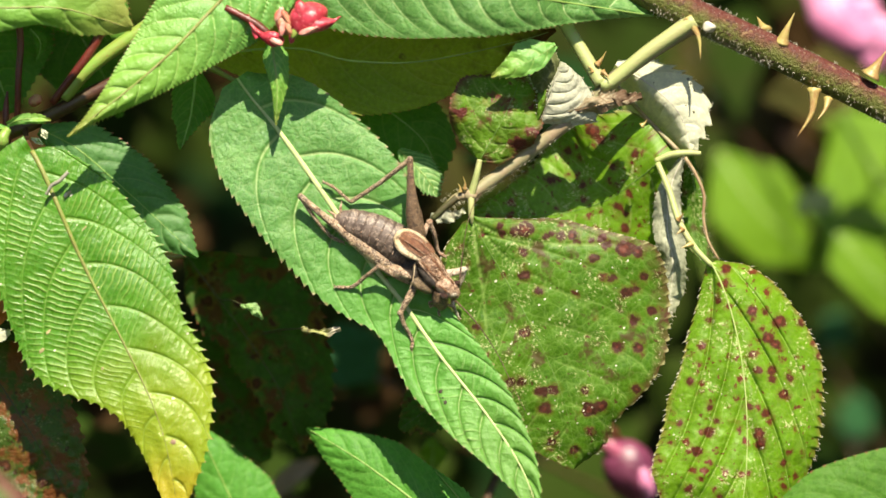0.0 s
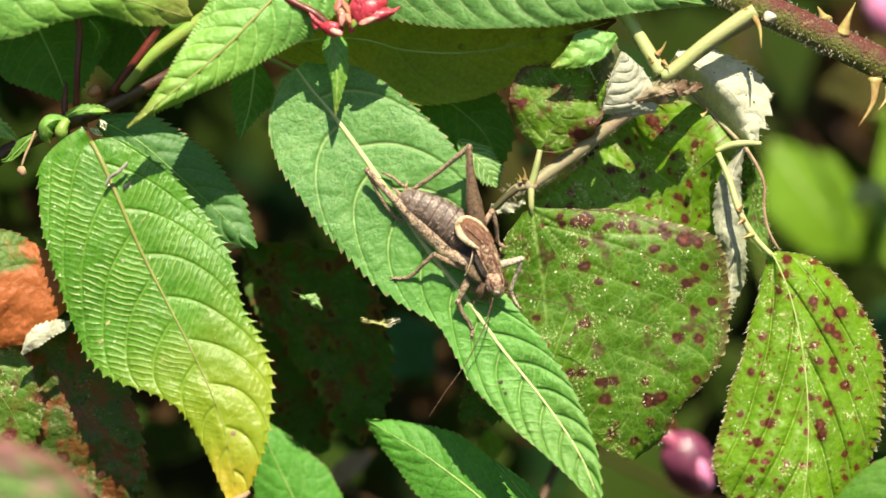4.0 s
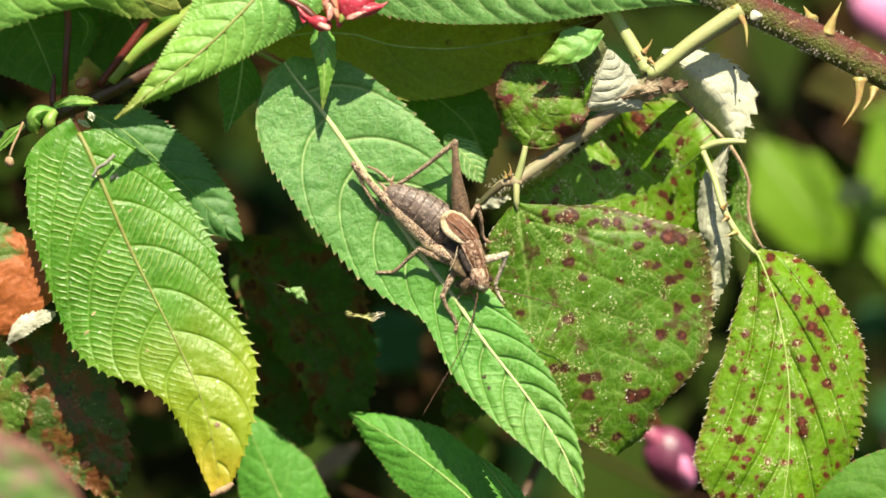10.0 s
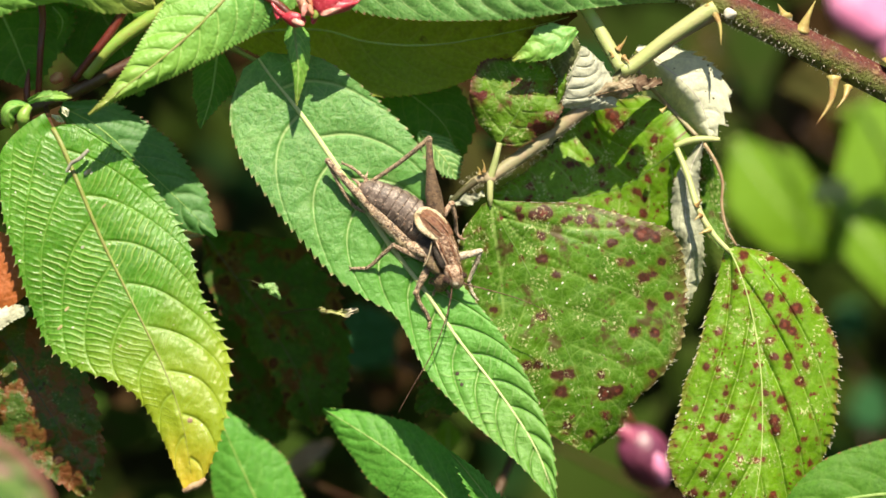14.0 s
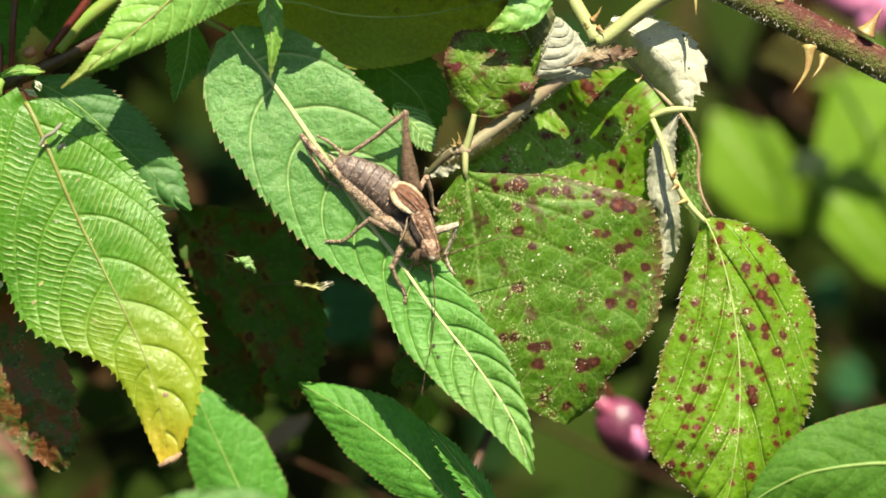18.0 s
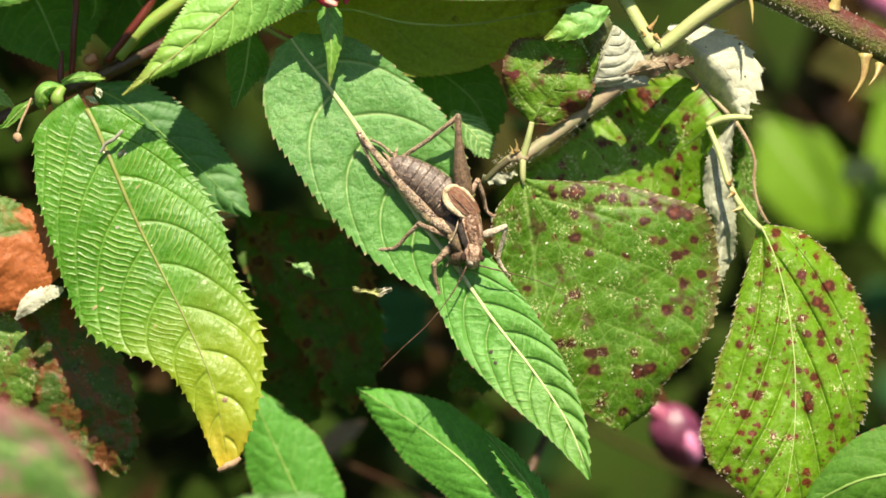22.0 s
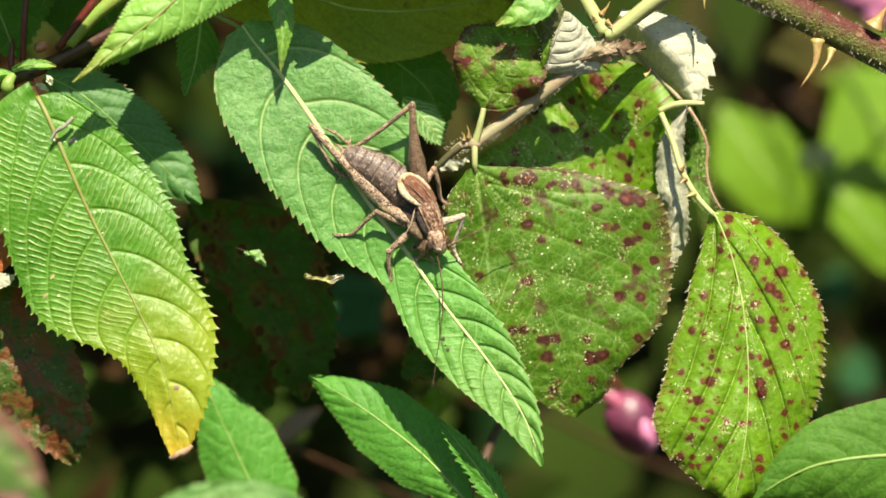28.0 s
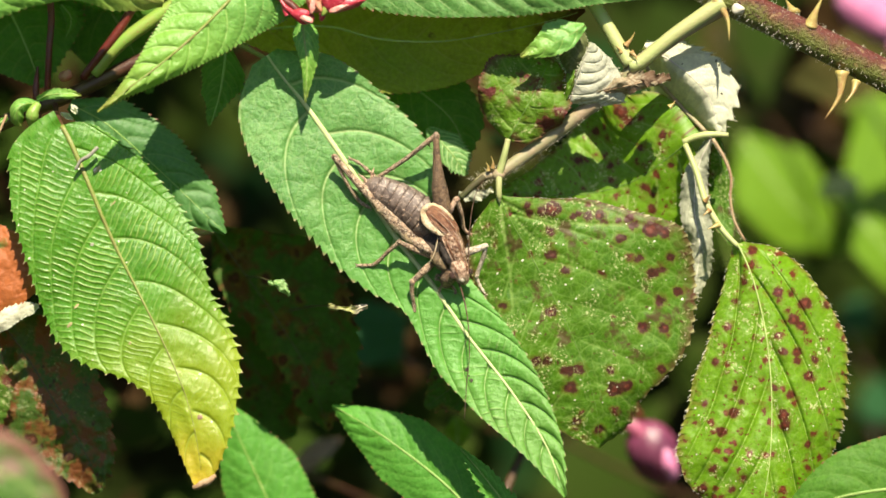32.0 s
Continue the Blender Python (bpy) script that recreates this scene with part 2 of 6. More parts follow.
M = {}
M["balsam"] = leaf_material("balsam_leaf_green", (0.112, 0.272, 0.056), (0.088, 0.232, 0.048), (0.38, 0.52, 0.21), rough=0.41, spec=0.45, fine=0.35, veinmix=0.9, relief=0.75, vein_px=3.2)
M["balsam_perch"] = leaf_material("balsam_leaf_perch", (0.116, 0.290, 0.060), (0.090, 0.246, 0.052), (0.36, 0.50, 0.19), rough=0.38, spec=0.5, fine=0.35, veinmix=0.9, relief=0.75, vein_px=3.2, tip=(0.138, 0.318, 0.050), tip_at=(0.60, 0.86), hook=(0.34, 0.22, 0.12))
M["balsam_bright"] = leaf_material("balsam_leaf_bright", (0.150, 0.365, 0.070), (0.122, 0.318, 0.058), (0.33, 0.50, 0.13), rough=0.36, spec=0.5, tip=(0.33, 0.34, 0.08), tip_at=(0.75, 1.05), fine=0.5, relief=0.5)
M["balsam_ageing"] = leaf_material("balsam_leaf_ageing", (0.078, 0.240, 0.010), (0.054, 0.190, 0.008), (0.31, 0.46, 0.11), rough=0.29, spec=0.5, tip=(0.60, 0.40, 0.035), tip_at=(0.82, 1.07), hook=(0.62, 0.42, 0.27), fine=0.3, veinmix=0.42, rung_mix=0.8, relief=0.5)
M["balsam_pale"] = leaf_material("balsam_leaf_underside", (0.42, 0.48, 0.065), (0.35, 0.42, 0.055), (0.50, 0.52, 0.14), rough=0.6, spec=0.3, through=0.7, blotch=((0.15, 0.085, 0.05), 0.62), scorch=((0.13, 0.06, 0.035), "along", 0.72, 0.98))
M["balsam_blue"] = leaf_material("balsam_leaf_bluish", (0.080, 0.205, 0.050), (0.062, 0.170, 0.042), (0.15, 0.27, 0.09), rough=0.45, spec=0.36, fine=0.3)
# darker leaf green: shade put into the colour, also used for dull leaves
M["balsam_shade"] = leaf_material("balsam_leaf_dull_and_shaded", (0.072, 0.190, 0.016), (0.056, 0.156, 0.014), (0.13, 0.25, 0.04), rough=0.55, spec=0.2)
M["bramble"] = leaf_material("bramble_leaf_spotted", (0.076, 0.182, 0.006), (0.050, 0.136, 0.006), (0.30, 0.44, 0.11), rough=0.48, spec=0.27, relief=0.36, vein_px=4.8, second=0.32, rim_at=(0.62, 1.06), spots=(0.46, 0.26, (0.085, 0.020, 0.016), (0.17, 0.040, 0.030)), sores=((0.080, 0.016, 0.018), (0.20, 0.055, 0.035)), specks=0.85, veinmix=0.9, fine=0.4, blotch=((0.080, 0.040, 0.018), 0.548), rim=(0.10, 0.026, 0.022), hook=(0.45, 0.42, 0.2))
M["bramble_dense"] = leaf_material("bramble_leaf_dense_spots", (0.140, 0.290, 0.006), (0.108, 0.240, 0.006), (0.30, 0.40, 0.10), rough=0.42, spec=0.35, spots=(0.66, 0.37, (0.12, 0.016, 0.012), (0.20, 0.040, 0.022)), sores=((0.115, 0.016, 0.016), (0.22, 0.050, 0.030)), relief=0.4, fine=0.32, specks=0.8, rim=(0.16, 0.06, 0.02), hook=(0.5, 0.46, 0.2), scorch=((0.22, 0.10, 0.05), "along", 0.92, 1.15))
M["bramble_purple"] = leaf_material("bramble_leaf_purple_edged", (0.100, 0.215, 0.009), (0.074, 0.160, 0.008), (0.20, 0.30, 0.06), rough=0.42, spec=0.28, spots=(0.36, 0.40, (0.12, 0.022, 0.026), (0.17, 0.040, 0.040)), specks=0.7, rim=(0.10, 0.022, 0.026), rim_at=(0.40, 0.95), blotch=((0.13, 0.032, 0.030), 0.51), relief=0.7)
M["bramble_decay"] = leaf_material("bramble_leaf_decayed", (0.052, 0.125, 0.014), (0.034, 0.080, 0.010), (0.07, 0.09, 0.025), rough=0.55, spec=0.12, spots=(0.36, 0.34, (0.055, 0.016, 0.010), (0.10, 0.035, 0.02)), specks=0.12, blotch=((0.105, 0.036, 0.014), 0.50))
M["bramble_flecked"] = leaf_material("bramble_leaf_flecked", (0.085, 0.190, 0.018), (0.07, 0.14, 0.015), (0.22, 0.28, 0.06), rough=0.42, spots=(0.30, 0.42, (0.12, 0.018, 0.02), (0.22, 0.045, 0.04)), specks=0.8, rim=(0.15, 0.03, 0.03), blotch=((0.12, 0.028, 0.028), 0.56))
M["bramble_rotten"] = leaf_material("bramble_leaf_rotten", (0.055, 0.120, 0.014), (0.040, 0.080, 0.012), (0.10, 0.10, 0.03), rough=0.34, spec=0.4, spots=(0.36, 0.34, (0.055, 0.016, 0.010), (0.13, 0.045, 0.02)), specks=0.25, relief=0.7, blotch=((0.200, 0.058, 0.022), 0.46))
M["bramble_scorched"] = leaf_material("bramble_leaf_scorched", (0.085, 0.180, 0.022), (0.10, 0.14, 0.03), (0.20, 0.22, 0.07), rough=0.5, scorch=((0.56, 0.165, 0.045), "along", 0.54, 0.64), specks=0.2, blotch=((0.16, 0.07, 0.06), 0.6))
M["bramble_near"] = leaf_material("bramble_leaf_fading", (0.075, 0.180, 0.025), (0.11, 0.19, 0.05), (0.20, 0.26, 0.10), rough=0.5, spec=0.3, rim=(0.28, 0.085, 0.09), rim_at=(0.10, 0.60), blotch=((0.28, 0.14, 0.13), 0.49))
M["bramble_white"] = leaf_material("bramble_leaf_downy_underside", (0.64, 0.64, 0.47), (0.52, 0.53, 0.38), (0.72, 0.71, 0.54), rough=0.8, spec=0.15, through=0.25, blotch=((0.30, 0.26, 0.18), 0.66), hook=(0.4, 0.4, 0.25))
M["bramble_fold"] = leaf_material("bramble_leaf_grey_down", (0.50, 0.50, 0.38), (0.36, 0.37, 0.28), (0.62, 0.61, 0.48), rough=0.8, spec=0.12, through=0.2, blotch=((0.26, 0.22, 0.15), 0.60), hook=(0.4, 0.38, 0.25))
# olive darkened in place of the shade on the rolled side
M["bramble_roll"] = leaf_material("bramble_leaf_olive_shaded", (0.120, 0.135, 0.050), (0.085, 0.105, 0.036), (0.20, 0.21, 0.10), rough=0.7, spec=0.15, through=0.1, hook=(0.3, 0.3, 0.15))
M["bramble_brown"] = leaf_material("bramble_leaf_dry_brown", (0.27, 0.21, 0.13), (0.15, 0.10, 0.06), (0.44, 0.40, 0.28), rough=0.75, spec=0.25, through=0.15, blotch=((0.09, 0.045, 0.025), 0.47), hook=(0.3, 0.26, 0.16))
M["bramble_grey"] = leaf_material("bramble_leaf_dry_grey", (0.36, 0.37, 0.26), (0.25, 0.26, 0.17), (0.46, 0.46, 0.34), rough=0.75, spec=0.2, through=0.15, blotch=((0.17, 0.13, 0.08), 0.55), hook=(0.3, 0.28, 0.18))
M["far_leaf"] = leaf_material("far_leaf_green", (0.120, 0.235, 0.006), (0.095, 0.195, 0.005), (0.13, 0.27, 0.02), rough=0.6, spec=0.2, through=0.2)
M["rose"] = stem_material("rosy_bud", (0.185, 0.036, 0.085), (0.11, 0.024, 0.055), (0.32, 0.13, 0.20), 0.3, 0.10)
M["midrib"] = stem_material("pale_midrib", (0.50, 0.55, 0.24), (0.42, 0.50, 0.20), (0.55, 0.58, 0.32), 0.45)
M["dry_rim"] = leaf_material("leaf_dry_rim", (0.34, 0.36, 0.10), (0.26, 0.22, 0.09), (0.50, 0.46, 0.30), rough=0.7, spec=0.2, through=0.2, scorch=((0.66, 0.58, 0.46), "along", 0.6, 0.9), blotch=((0.22, 0.10, 0.05), 0.58))
M["low_leaf"] = leaf_material("low_leaf_green", (0.075, 0.250, 0.026), (0.060, 0.205, 0.020), (0.13, 0.31, 0.05), rough=0.5, spec=0.3, through=0.2)
M["far_brown"] = leaf_material("far_leaf_brown", (0.060, 0.052, 0.014), (0.040, 0.046, 0.012), (0.10, 0.08, 0.03), rough=0.8, spec=0.03, through=0.15)
M["far_teal"] = leaf_material("far_leaf_deep_green", (0.024, 0.100, 0.030), (0.018, 0.080, 0.022), (0.03, 0.11, 0.04), rough=0.6, spec=0.2, through=0.15)
M["far_pale"] = leaf_material("far_leaf_pale", (0.36, 0.40, 0.18), (0.30, 0.36, 0.14), (0.40, 0.42, 0.22), rough=0.6, spec=0.2, through=0.2)
M["far_grey"] = leaf_material("far_leaf_withered", (0.26, 0.20, 0.14), (0.18, 0.13, 0.09), (0.30, 0.24, 0.18), rough=0.7, spec=0.2, through=0.1)
M["midrib_olive"] = stem_material("olive_midrib", (0.195, 0.235, 0.040), (0.190, 0.190, 0.045), (0.24, 0.17, 0.08), 0.45)
M["midrib_leaf"] = stem_material("leaf_green_midrib", (0.115, 0.215, 0.030), (0.100, 0.190, 0.026), (0.15, 0.22, 0.05), 0.5)
M["midrib_pale"] = stem_material("pale_green_midrib", (0.36, 0.44, 0.13), (0.32, 0.40, 0.12), (0.44, 0.46, 0.2), 0.5)
M["midrib_dull"] = stem_material("dull_midrib", (0.22, 0.22, 0.055), (0.18, 0.22, 0.05), (0.26, 0.17, 0.07), 0.5)
M["midrib_green"] = stem_material("green_midrib", (0.19, 0.32, 0.06), (0.22, 0.33, 0.07), (0.28, 0.36, 0.12), 0.5)
M["red_stem"] = stem_material("balsam_stem_red", (0.135, 0.018, 0.015), (0.085, 0.020, 0.012), (0.20, 0.05, 0.03), 0.35)
M["brown_stem"] = stem_material("balsam_stem_brown", (0.060, 0.022, 0.014), (0.085, 0.050, 0.022), (0.14, 0.07, 0.04), 0.4)
M["green_stem"] = stem_material("balsam_stem_green", (0.20, 0.33, 0.055), (0.24, 0.30, 0.06), (0.30, 0.20, 0.08), 0.4)
M["cane"] = cane_material()
M["petiole"] = stem_material("bramble_petiole", (0.36, 0.42, 0.15), (0.38, 0.38, 0.16), (0.42, 0.33, 0.20), 0.5, 0.3)
M["petiole_grey"] = stem_material("bramble_rachis_grey", (0.30, 0.225, 0.135), (0.25, 0.235, 0.12), (0.20, 0.13, 0.10), 0.55, 0.4)
M["thorn"] = stem_material("thorn_horn", (0.40, 0.33, 0.10), (0.33, 0.19, 0.07), (0.50, 0.44, 0.20), 0.4, 0.5)
M["hair"] = stem_material("pale_hair", (0.62, 0.58, 0.45), (0.5, 0.46, 0.36), (0.6, 0.5, 0.4), 0.5)
M["red_bud"] = stem_material("red_bud", (0.50, 0.045, 0.075), (0.34, 0.022, 0.035), (0.64, 0.24, 0.24), 0.3, 0.8)
M["orange_bud"] = stem_material("orange_bud", (0.46, 0.22, 0.12), (0.40, 0.09, 0.06), (0.58, 0.38, 0.22), 0.4, 0.9)
M["cream_bud"] = stem_material("pale_petal_and_highlight", (0.66, 0.36, 0.28), (0.55, 0.16, 0.14), (0.72, 0.55, 0.42), 0.3, 1.0)
M["pink"] = stem_material("pink_petal", (0.64, 0.24, 0.42), (0.55, 0.16, 0.32), (0.72, 0.46, 0.58), 0.45, 0.08)
M["pink_deep"] = stem_material("pink_bud", (0.30, 0.05, 0.115), (0.38, 0.11, 0.18), (0.50, 0.26, 0.33), 0.35, 0.10)
M["grey_twig"] = stem_material("grey_twig", (0.26, 0.25, 0.19), (0.17, 0.16, 0.12), (0.36, 0.34, 0.28), 0.7, 0.8)
M["dry"] = stem_material("dry_tan", (0.38, 0.27, 0.15), (0.28, 0.17, 0.09), (0.45, 0.36, 0.24), 0.7, 0.6)
M["abdomen"] = skin_material("cricket_abdomen", (0.088, 0.062, 0.050), (0.150, 0.110, 0.088), (0.30, 0.23, 0.18), 0.34, 0.7, 0.5, 0.00003)
M["brown"] = skin_material("cricket_brown", (0.370, 0.205, 0.122), (0.115, 0.053, 0.031), (0.700, 0.490, 0.330), 0.27, 1.1, 0.65)
M["tan"] = skin_material("cricket_tan", (0.720, 0.500, 0.345), (0.310, 0.175, 0.105), (0.150, 0.075, 0.046), 0.30, 1.3, 0.6)
M["femur"] = skin_material("cricket_femur", (0.450, 0.295, 0.180), (0.085, 0.044, 0.026), (0.820, 0.680, 0.500), 0.34, 1.7, 0.55)
M["lobe"] = skin_material("cricket_side_lobe", (0.185, 0.125, 0.060), (0.085, 0.052, 0.028), (0.330, 0.240, 0.130), 0.3, 1.3, 0.6)
M["thigh_dark"] = skin_material("cricket_dark_thigh", (0.180, 0.105, 0.055), (0.075, 0.042, 0.024), (0.360, 0.240, 0.135), 0.42, 1.4, 0.5)
M["dark"] = skin_material("cricket_dark", (0.025, 0.018, 0.014), (0.05, 0.035, 0.025), (0.10, 0.07, 0.05), 0.4, 1.2)
M["leg"] = skin_material("cricket_leg", (0.380, 0.245, 0.145), (0.095, 0.052, 0.031), (0.720, 0.580, 0.410), 0.34, 2.4, 0.55)
M["pale"] = skin_material("cricket_pale_and_sunlit", (0.760, 0.660, 0.520), (0.500, 0.390, 0.270), (0.160, 0.110, 0.075), 0.45, 2.0, 0.5)
M["wing"] = skin_material("cricket_wing", (0.190, 0.072, 0.036), (0.300, 0.145, 0.075), (0.085, 0.034, 0.020), 0.26, 1.5, 0.65)
M["dust"] = stem_material("pale_dust", (0.60, 0.58, 0.42), (0.50, 0.48, 0.34), (0.7, 0.66, 0.5), 0.5)
M["scar"] = stem_material("pale_scar", (0.42, 0.40, 0.16), (0.30, 0.24, 0.10), (0.5, 0.46, 0.26), 0.7, 0.8)
M["bite"] = stem_material("dark_bite", (0.03, 0.03, 0.012), (0.05, 0.035, 0.02), (0.08, 0.05, 0.03), 0.7)
M["sore"] = stem_material("red_sore", (0.13, 0.065, 0.025), (0.18, 0.10, 0.04), (0.5, 0.4, 0.25), 0.6)
M["midrib_dark"] = stem_material("dark_midrib", (0.06, 0.07, 0.02), (0.07, 0.05, 0.02), (0.10, 0.08, 0.04), 0.6)
M["cream"] = skin_material("cricket_cream", (0.80, 0.66, 0.44), (0.68, 0.51, 0.30), (0.46, 0.30, 0.16), 0.38, 0.8)
M["eye"] = skin_material("cricket_eye", (0.05, 0.025, 0.018), (0.075, 0.035, 0.025), (0.04, 0.02, 0.015), 0.15, 2.0, 0.7)
M["antenna"] = skin_material("cricket_antenna", (0.12, 0.06, 0.035), (0.09, 0.045, 0.025), (0.2, 0.12, 0.08), 0.5, 0.6)


def soil_material():
    s = Shade("litter_and_thicket_shade")
    mm = s.object_mm()
    # litter colours, kept dark so the added thicket sheet reads as shade
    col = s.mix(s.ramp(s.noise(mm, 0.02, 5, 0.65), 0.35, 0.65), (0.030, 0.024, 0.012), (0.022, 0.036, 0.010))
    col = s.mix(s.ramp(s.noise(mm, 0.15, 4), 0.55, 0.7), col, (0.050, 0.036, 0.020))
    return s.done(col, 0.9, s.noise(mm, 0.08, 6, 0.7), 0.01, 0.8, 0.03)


M["soil"] = soil_material()


def undergrowth_material():
    """Leaves of the thicket, each a little greener, browner or darker than the next."""
    s = Shade("thicket_leaves")
    plan = s.attr("plan", 1)
    r = s.node("ShaderNodeNewGeometry", 8)
    # the thicket's shade is put into these near-black greens and browns
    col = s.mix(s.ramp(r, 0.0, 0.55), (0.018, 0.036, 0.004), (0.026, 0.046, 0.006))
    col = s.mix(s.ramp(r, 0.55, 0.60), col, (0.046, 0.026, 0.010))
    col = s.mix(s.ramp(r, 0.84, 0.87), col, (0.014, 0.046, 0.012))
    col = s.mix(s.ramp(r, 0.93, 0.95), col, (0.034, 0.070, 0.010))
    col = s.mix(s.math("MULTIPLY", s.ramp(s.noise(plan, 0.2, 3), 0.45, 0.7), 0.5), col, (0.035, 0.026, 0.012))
    return s.done(col, 0.7, s.noise(plan, 0.8, 3), 0.0003, 0.5, 0.03, 0.15)


M["far_mixed"] = undergrowth_material()


# ---- mesh tools ----
def smooth_path(points, n):
    """Catmull-Rom through the points, resampled to n + 1 even steps."""
    p = np.asarray(points, float)
    if len(p) == 2:
        return p[0] + (p[1] - p[0]) * np.linspace(0, 1, n + 1)[:, None]
    q = np.vstack([2 * p[0] - p[1], p, 2 * p[-1] - p[-2]])
    fine = []
    for i in range(len(p) - 1):
        u = np.linspace(0, 1, 24, endpoint=False)[:, None]
        a, b, c, d = q[i], q[i + 1], q[i + 2], q[i + 3]
        fine.append(0.5 * (2 * b + (c - a) * u + (2 * a - 5 * b + 4 * c - d) * u ** 2 + (3 * b - a - 3 * c + d) * u ** 3))
    fine = np.vstack(fine + [p[-1:]])
    step = np.linalg.norm(np.diff(fine[:, :3], axis=0), axis=1)
    run = np.concatenate([[0], np.cumsum(step)])
    want = np.linspace(0, run[-1], n + 1)
    return np.stack([np.interp(want, run, fine[:, k]) for k in range(p.shape[1])], 1)


def profile(pairs, t):
    """A smooth curve through (t, value) pairs."""
    x, y = [a for a, _ in pairs], [b for _, b in pairs]
    grid = np.linspace(0, 1, 401)
    v = np.interp(grid, x, y)
    pad = np.concatenate([np.full(9, v[0]), v, np.full(9, v[-1])])
    v = np.convolve(pad, np.ones(19) / 19, "valid")
    return np.interp(t, grid, v)


def wander(x, y, seed):
    """Cheap smooth noise about 0, vectorised."""
    r = np.random.RandomState(seed)
    out = np.zeros(np.broadcast(x, y).shape)
    for k in range(5):
        a, b, c = r.uniform(-1, 1, 2).tolist() + [r.uniform(0, 6.28)]
        out = out + np.sin((a * x + b * y) * (1 + 0.7 * k) + c) / (1 + 0.6 * k)
    return out / 2


def lumps(x, y, seed):
    """Value noise about 0 with cells of size 1."""
    grid = np.random.RandomState(seed).uniform(-1, 1, (64, 64))
    xi, yi = np.floor(x).astype(int), np.floor(y).astype(int)
    u, v = x - xi, y - yi
    u, v = u * u * (3 - 2 * u), v * v * (3 - 2 * v)
    g = lambda a, b: grid[a % 64, b % 64]
    return (g(xi, yi) * (1 - u) + g(xi + 1, yi) * u) * (1 - v) + (g(xi, yi + 1) * (1 - u) + g(xi + 1, yi + 1) * u) * v


def mesh_object(name, verts, faces, mat, parent=None, origin=None, label="", smooth=True, extra=()):
    """One mesh object; verts in world metres, stored about origin; a child of parent."""
    origin = Vector(origin) if origin is not None else (parent.matrix_world.translation.copy() if parent else Vector((0, 0, 0)))
    me = bpy.data.meshes.new(name)
    v = np.asarray(verts, float) - np.array(origin)
    me.from_pydata(v.tolist(), [], faces)
    me.materials.append(mat)
    if smooth:
        me.polygons.foreach_set("use_smooth", [True] * len(me.polygons))
    for key, kind, values in extra:
        a = me.attributes.new(key, kind, "POINT")
        a.data.foreach_set("value" if kind == "FLOAT" else "vector", np.asarray(values, np.float32).ravel())
    me.update()
    ob = new(name, me)
    ob.location = origin
    if parent:
        ob.parent = parent
        ob.location = origin - parent.matrix_world.translation
    bpy.context.view_layer.update()
    if label:
        tagged(ob, label)
    return ob


def thing(name, point, label, category, group=""):
    ob = new(name)
    ob.empty_display_size = 0.005
    ob.location = point
    bpy.context.view_layer.update()
    return tagged(ob, label, category, group)


def grid_faces(rows, cols, wrap=False):
    f = []
    for i in range(rows - 1):
        for j in range(cols if wrap else cols - 1):
            k = (j + 1) % cols
            f.append((i * cols + j, i * cols + k, (i + 1) * cols + k, (i + 1) * cols + j))
    return f


def tube_mesh(points, radii, sides=10, steps=24, flat=1.0, ripple=0.0, seed=0, facing=None):
    """A tapered tube along plan points (x, y, w); radii as (t, r) pairs in plan steps. Returns world verts and faces."""
    path = smooth_path(points, steps)
    world_path = place(path)
    t = np.linspace(0, 1, steps + 1)
    r = profile(radii, t) * UNIT if len(radii) > 2 else np.interp(t, [a for a, _ in radii], [b for _, b in radii]) * UNIT
    tang = np.gradient(world_path, axis=0)
    tang /= np.linalg.norm(tang, axis=1)[:, None] + 1e-12
    up = np.array(facing if facing is not None else VIEW)
    side = np.cross(tang, up)
    side /= np.linalg.norm(side, axis=1)[:, None] + 1e-9
    top = np.cross(side, tang)
    ang = np.linspace(0, 2 * math.pi, sides, endpoint=False)
    wob = 1 + ripple * wander(t[:, None] * 30, ang[None] * 2, seed)
    rr = r[:, None] * wob
    v = world_path[:, None] + side[:, None] * (np.cos(ang)[None] * rr)[..., None] + top[:, None] * (np.sin(ang)[None] * rr * flat)[..., None]
    v = v.reshape(-1, 3).tolist()
    f = grid_faces(steps + 1, sides, True)
    v += [world_path[0].tolist(), world_path[-1].tolist()]
    a, b, last = len(v) - 2, len(v) - 1, steps * sides
    f += [(a, (j + 1) % sides, j) for j in range(sides)] + [(b, last + j, last + (j + 1) % sides) for j in range(sides)]
    return v, f


def join(pieces):
    v, f = [], []
    for a, b in pieces:
        k = len(v)
        v += list(a)
        f += [tuple(i + k for i in q) for q in b]
    return v, f


def tube(name, points, radii, mat, parent=None, label="", origin=None, **kw):
    v, f = tube_mesh(points, radii, **kw)
    n = kw.get("sides", 10)
    around = [math.cos(2 * math.pi * (i % n) / n) for i in range(len(v))]
    return mesh_object(name, v, f, mat, parent, origin, label, extra=[("around", "FLOAT", around)])


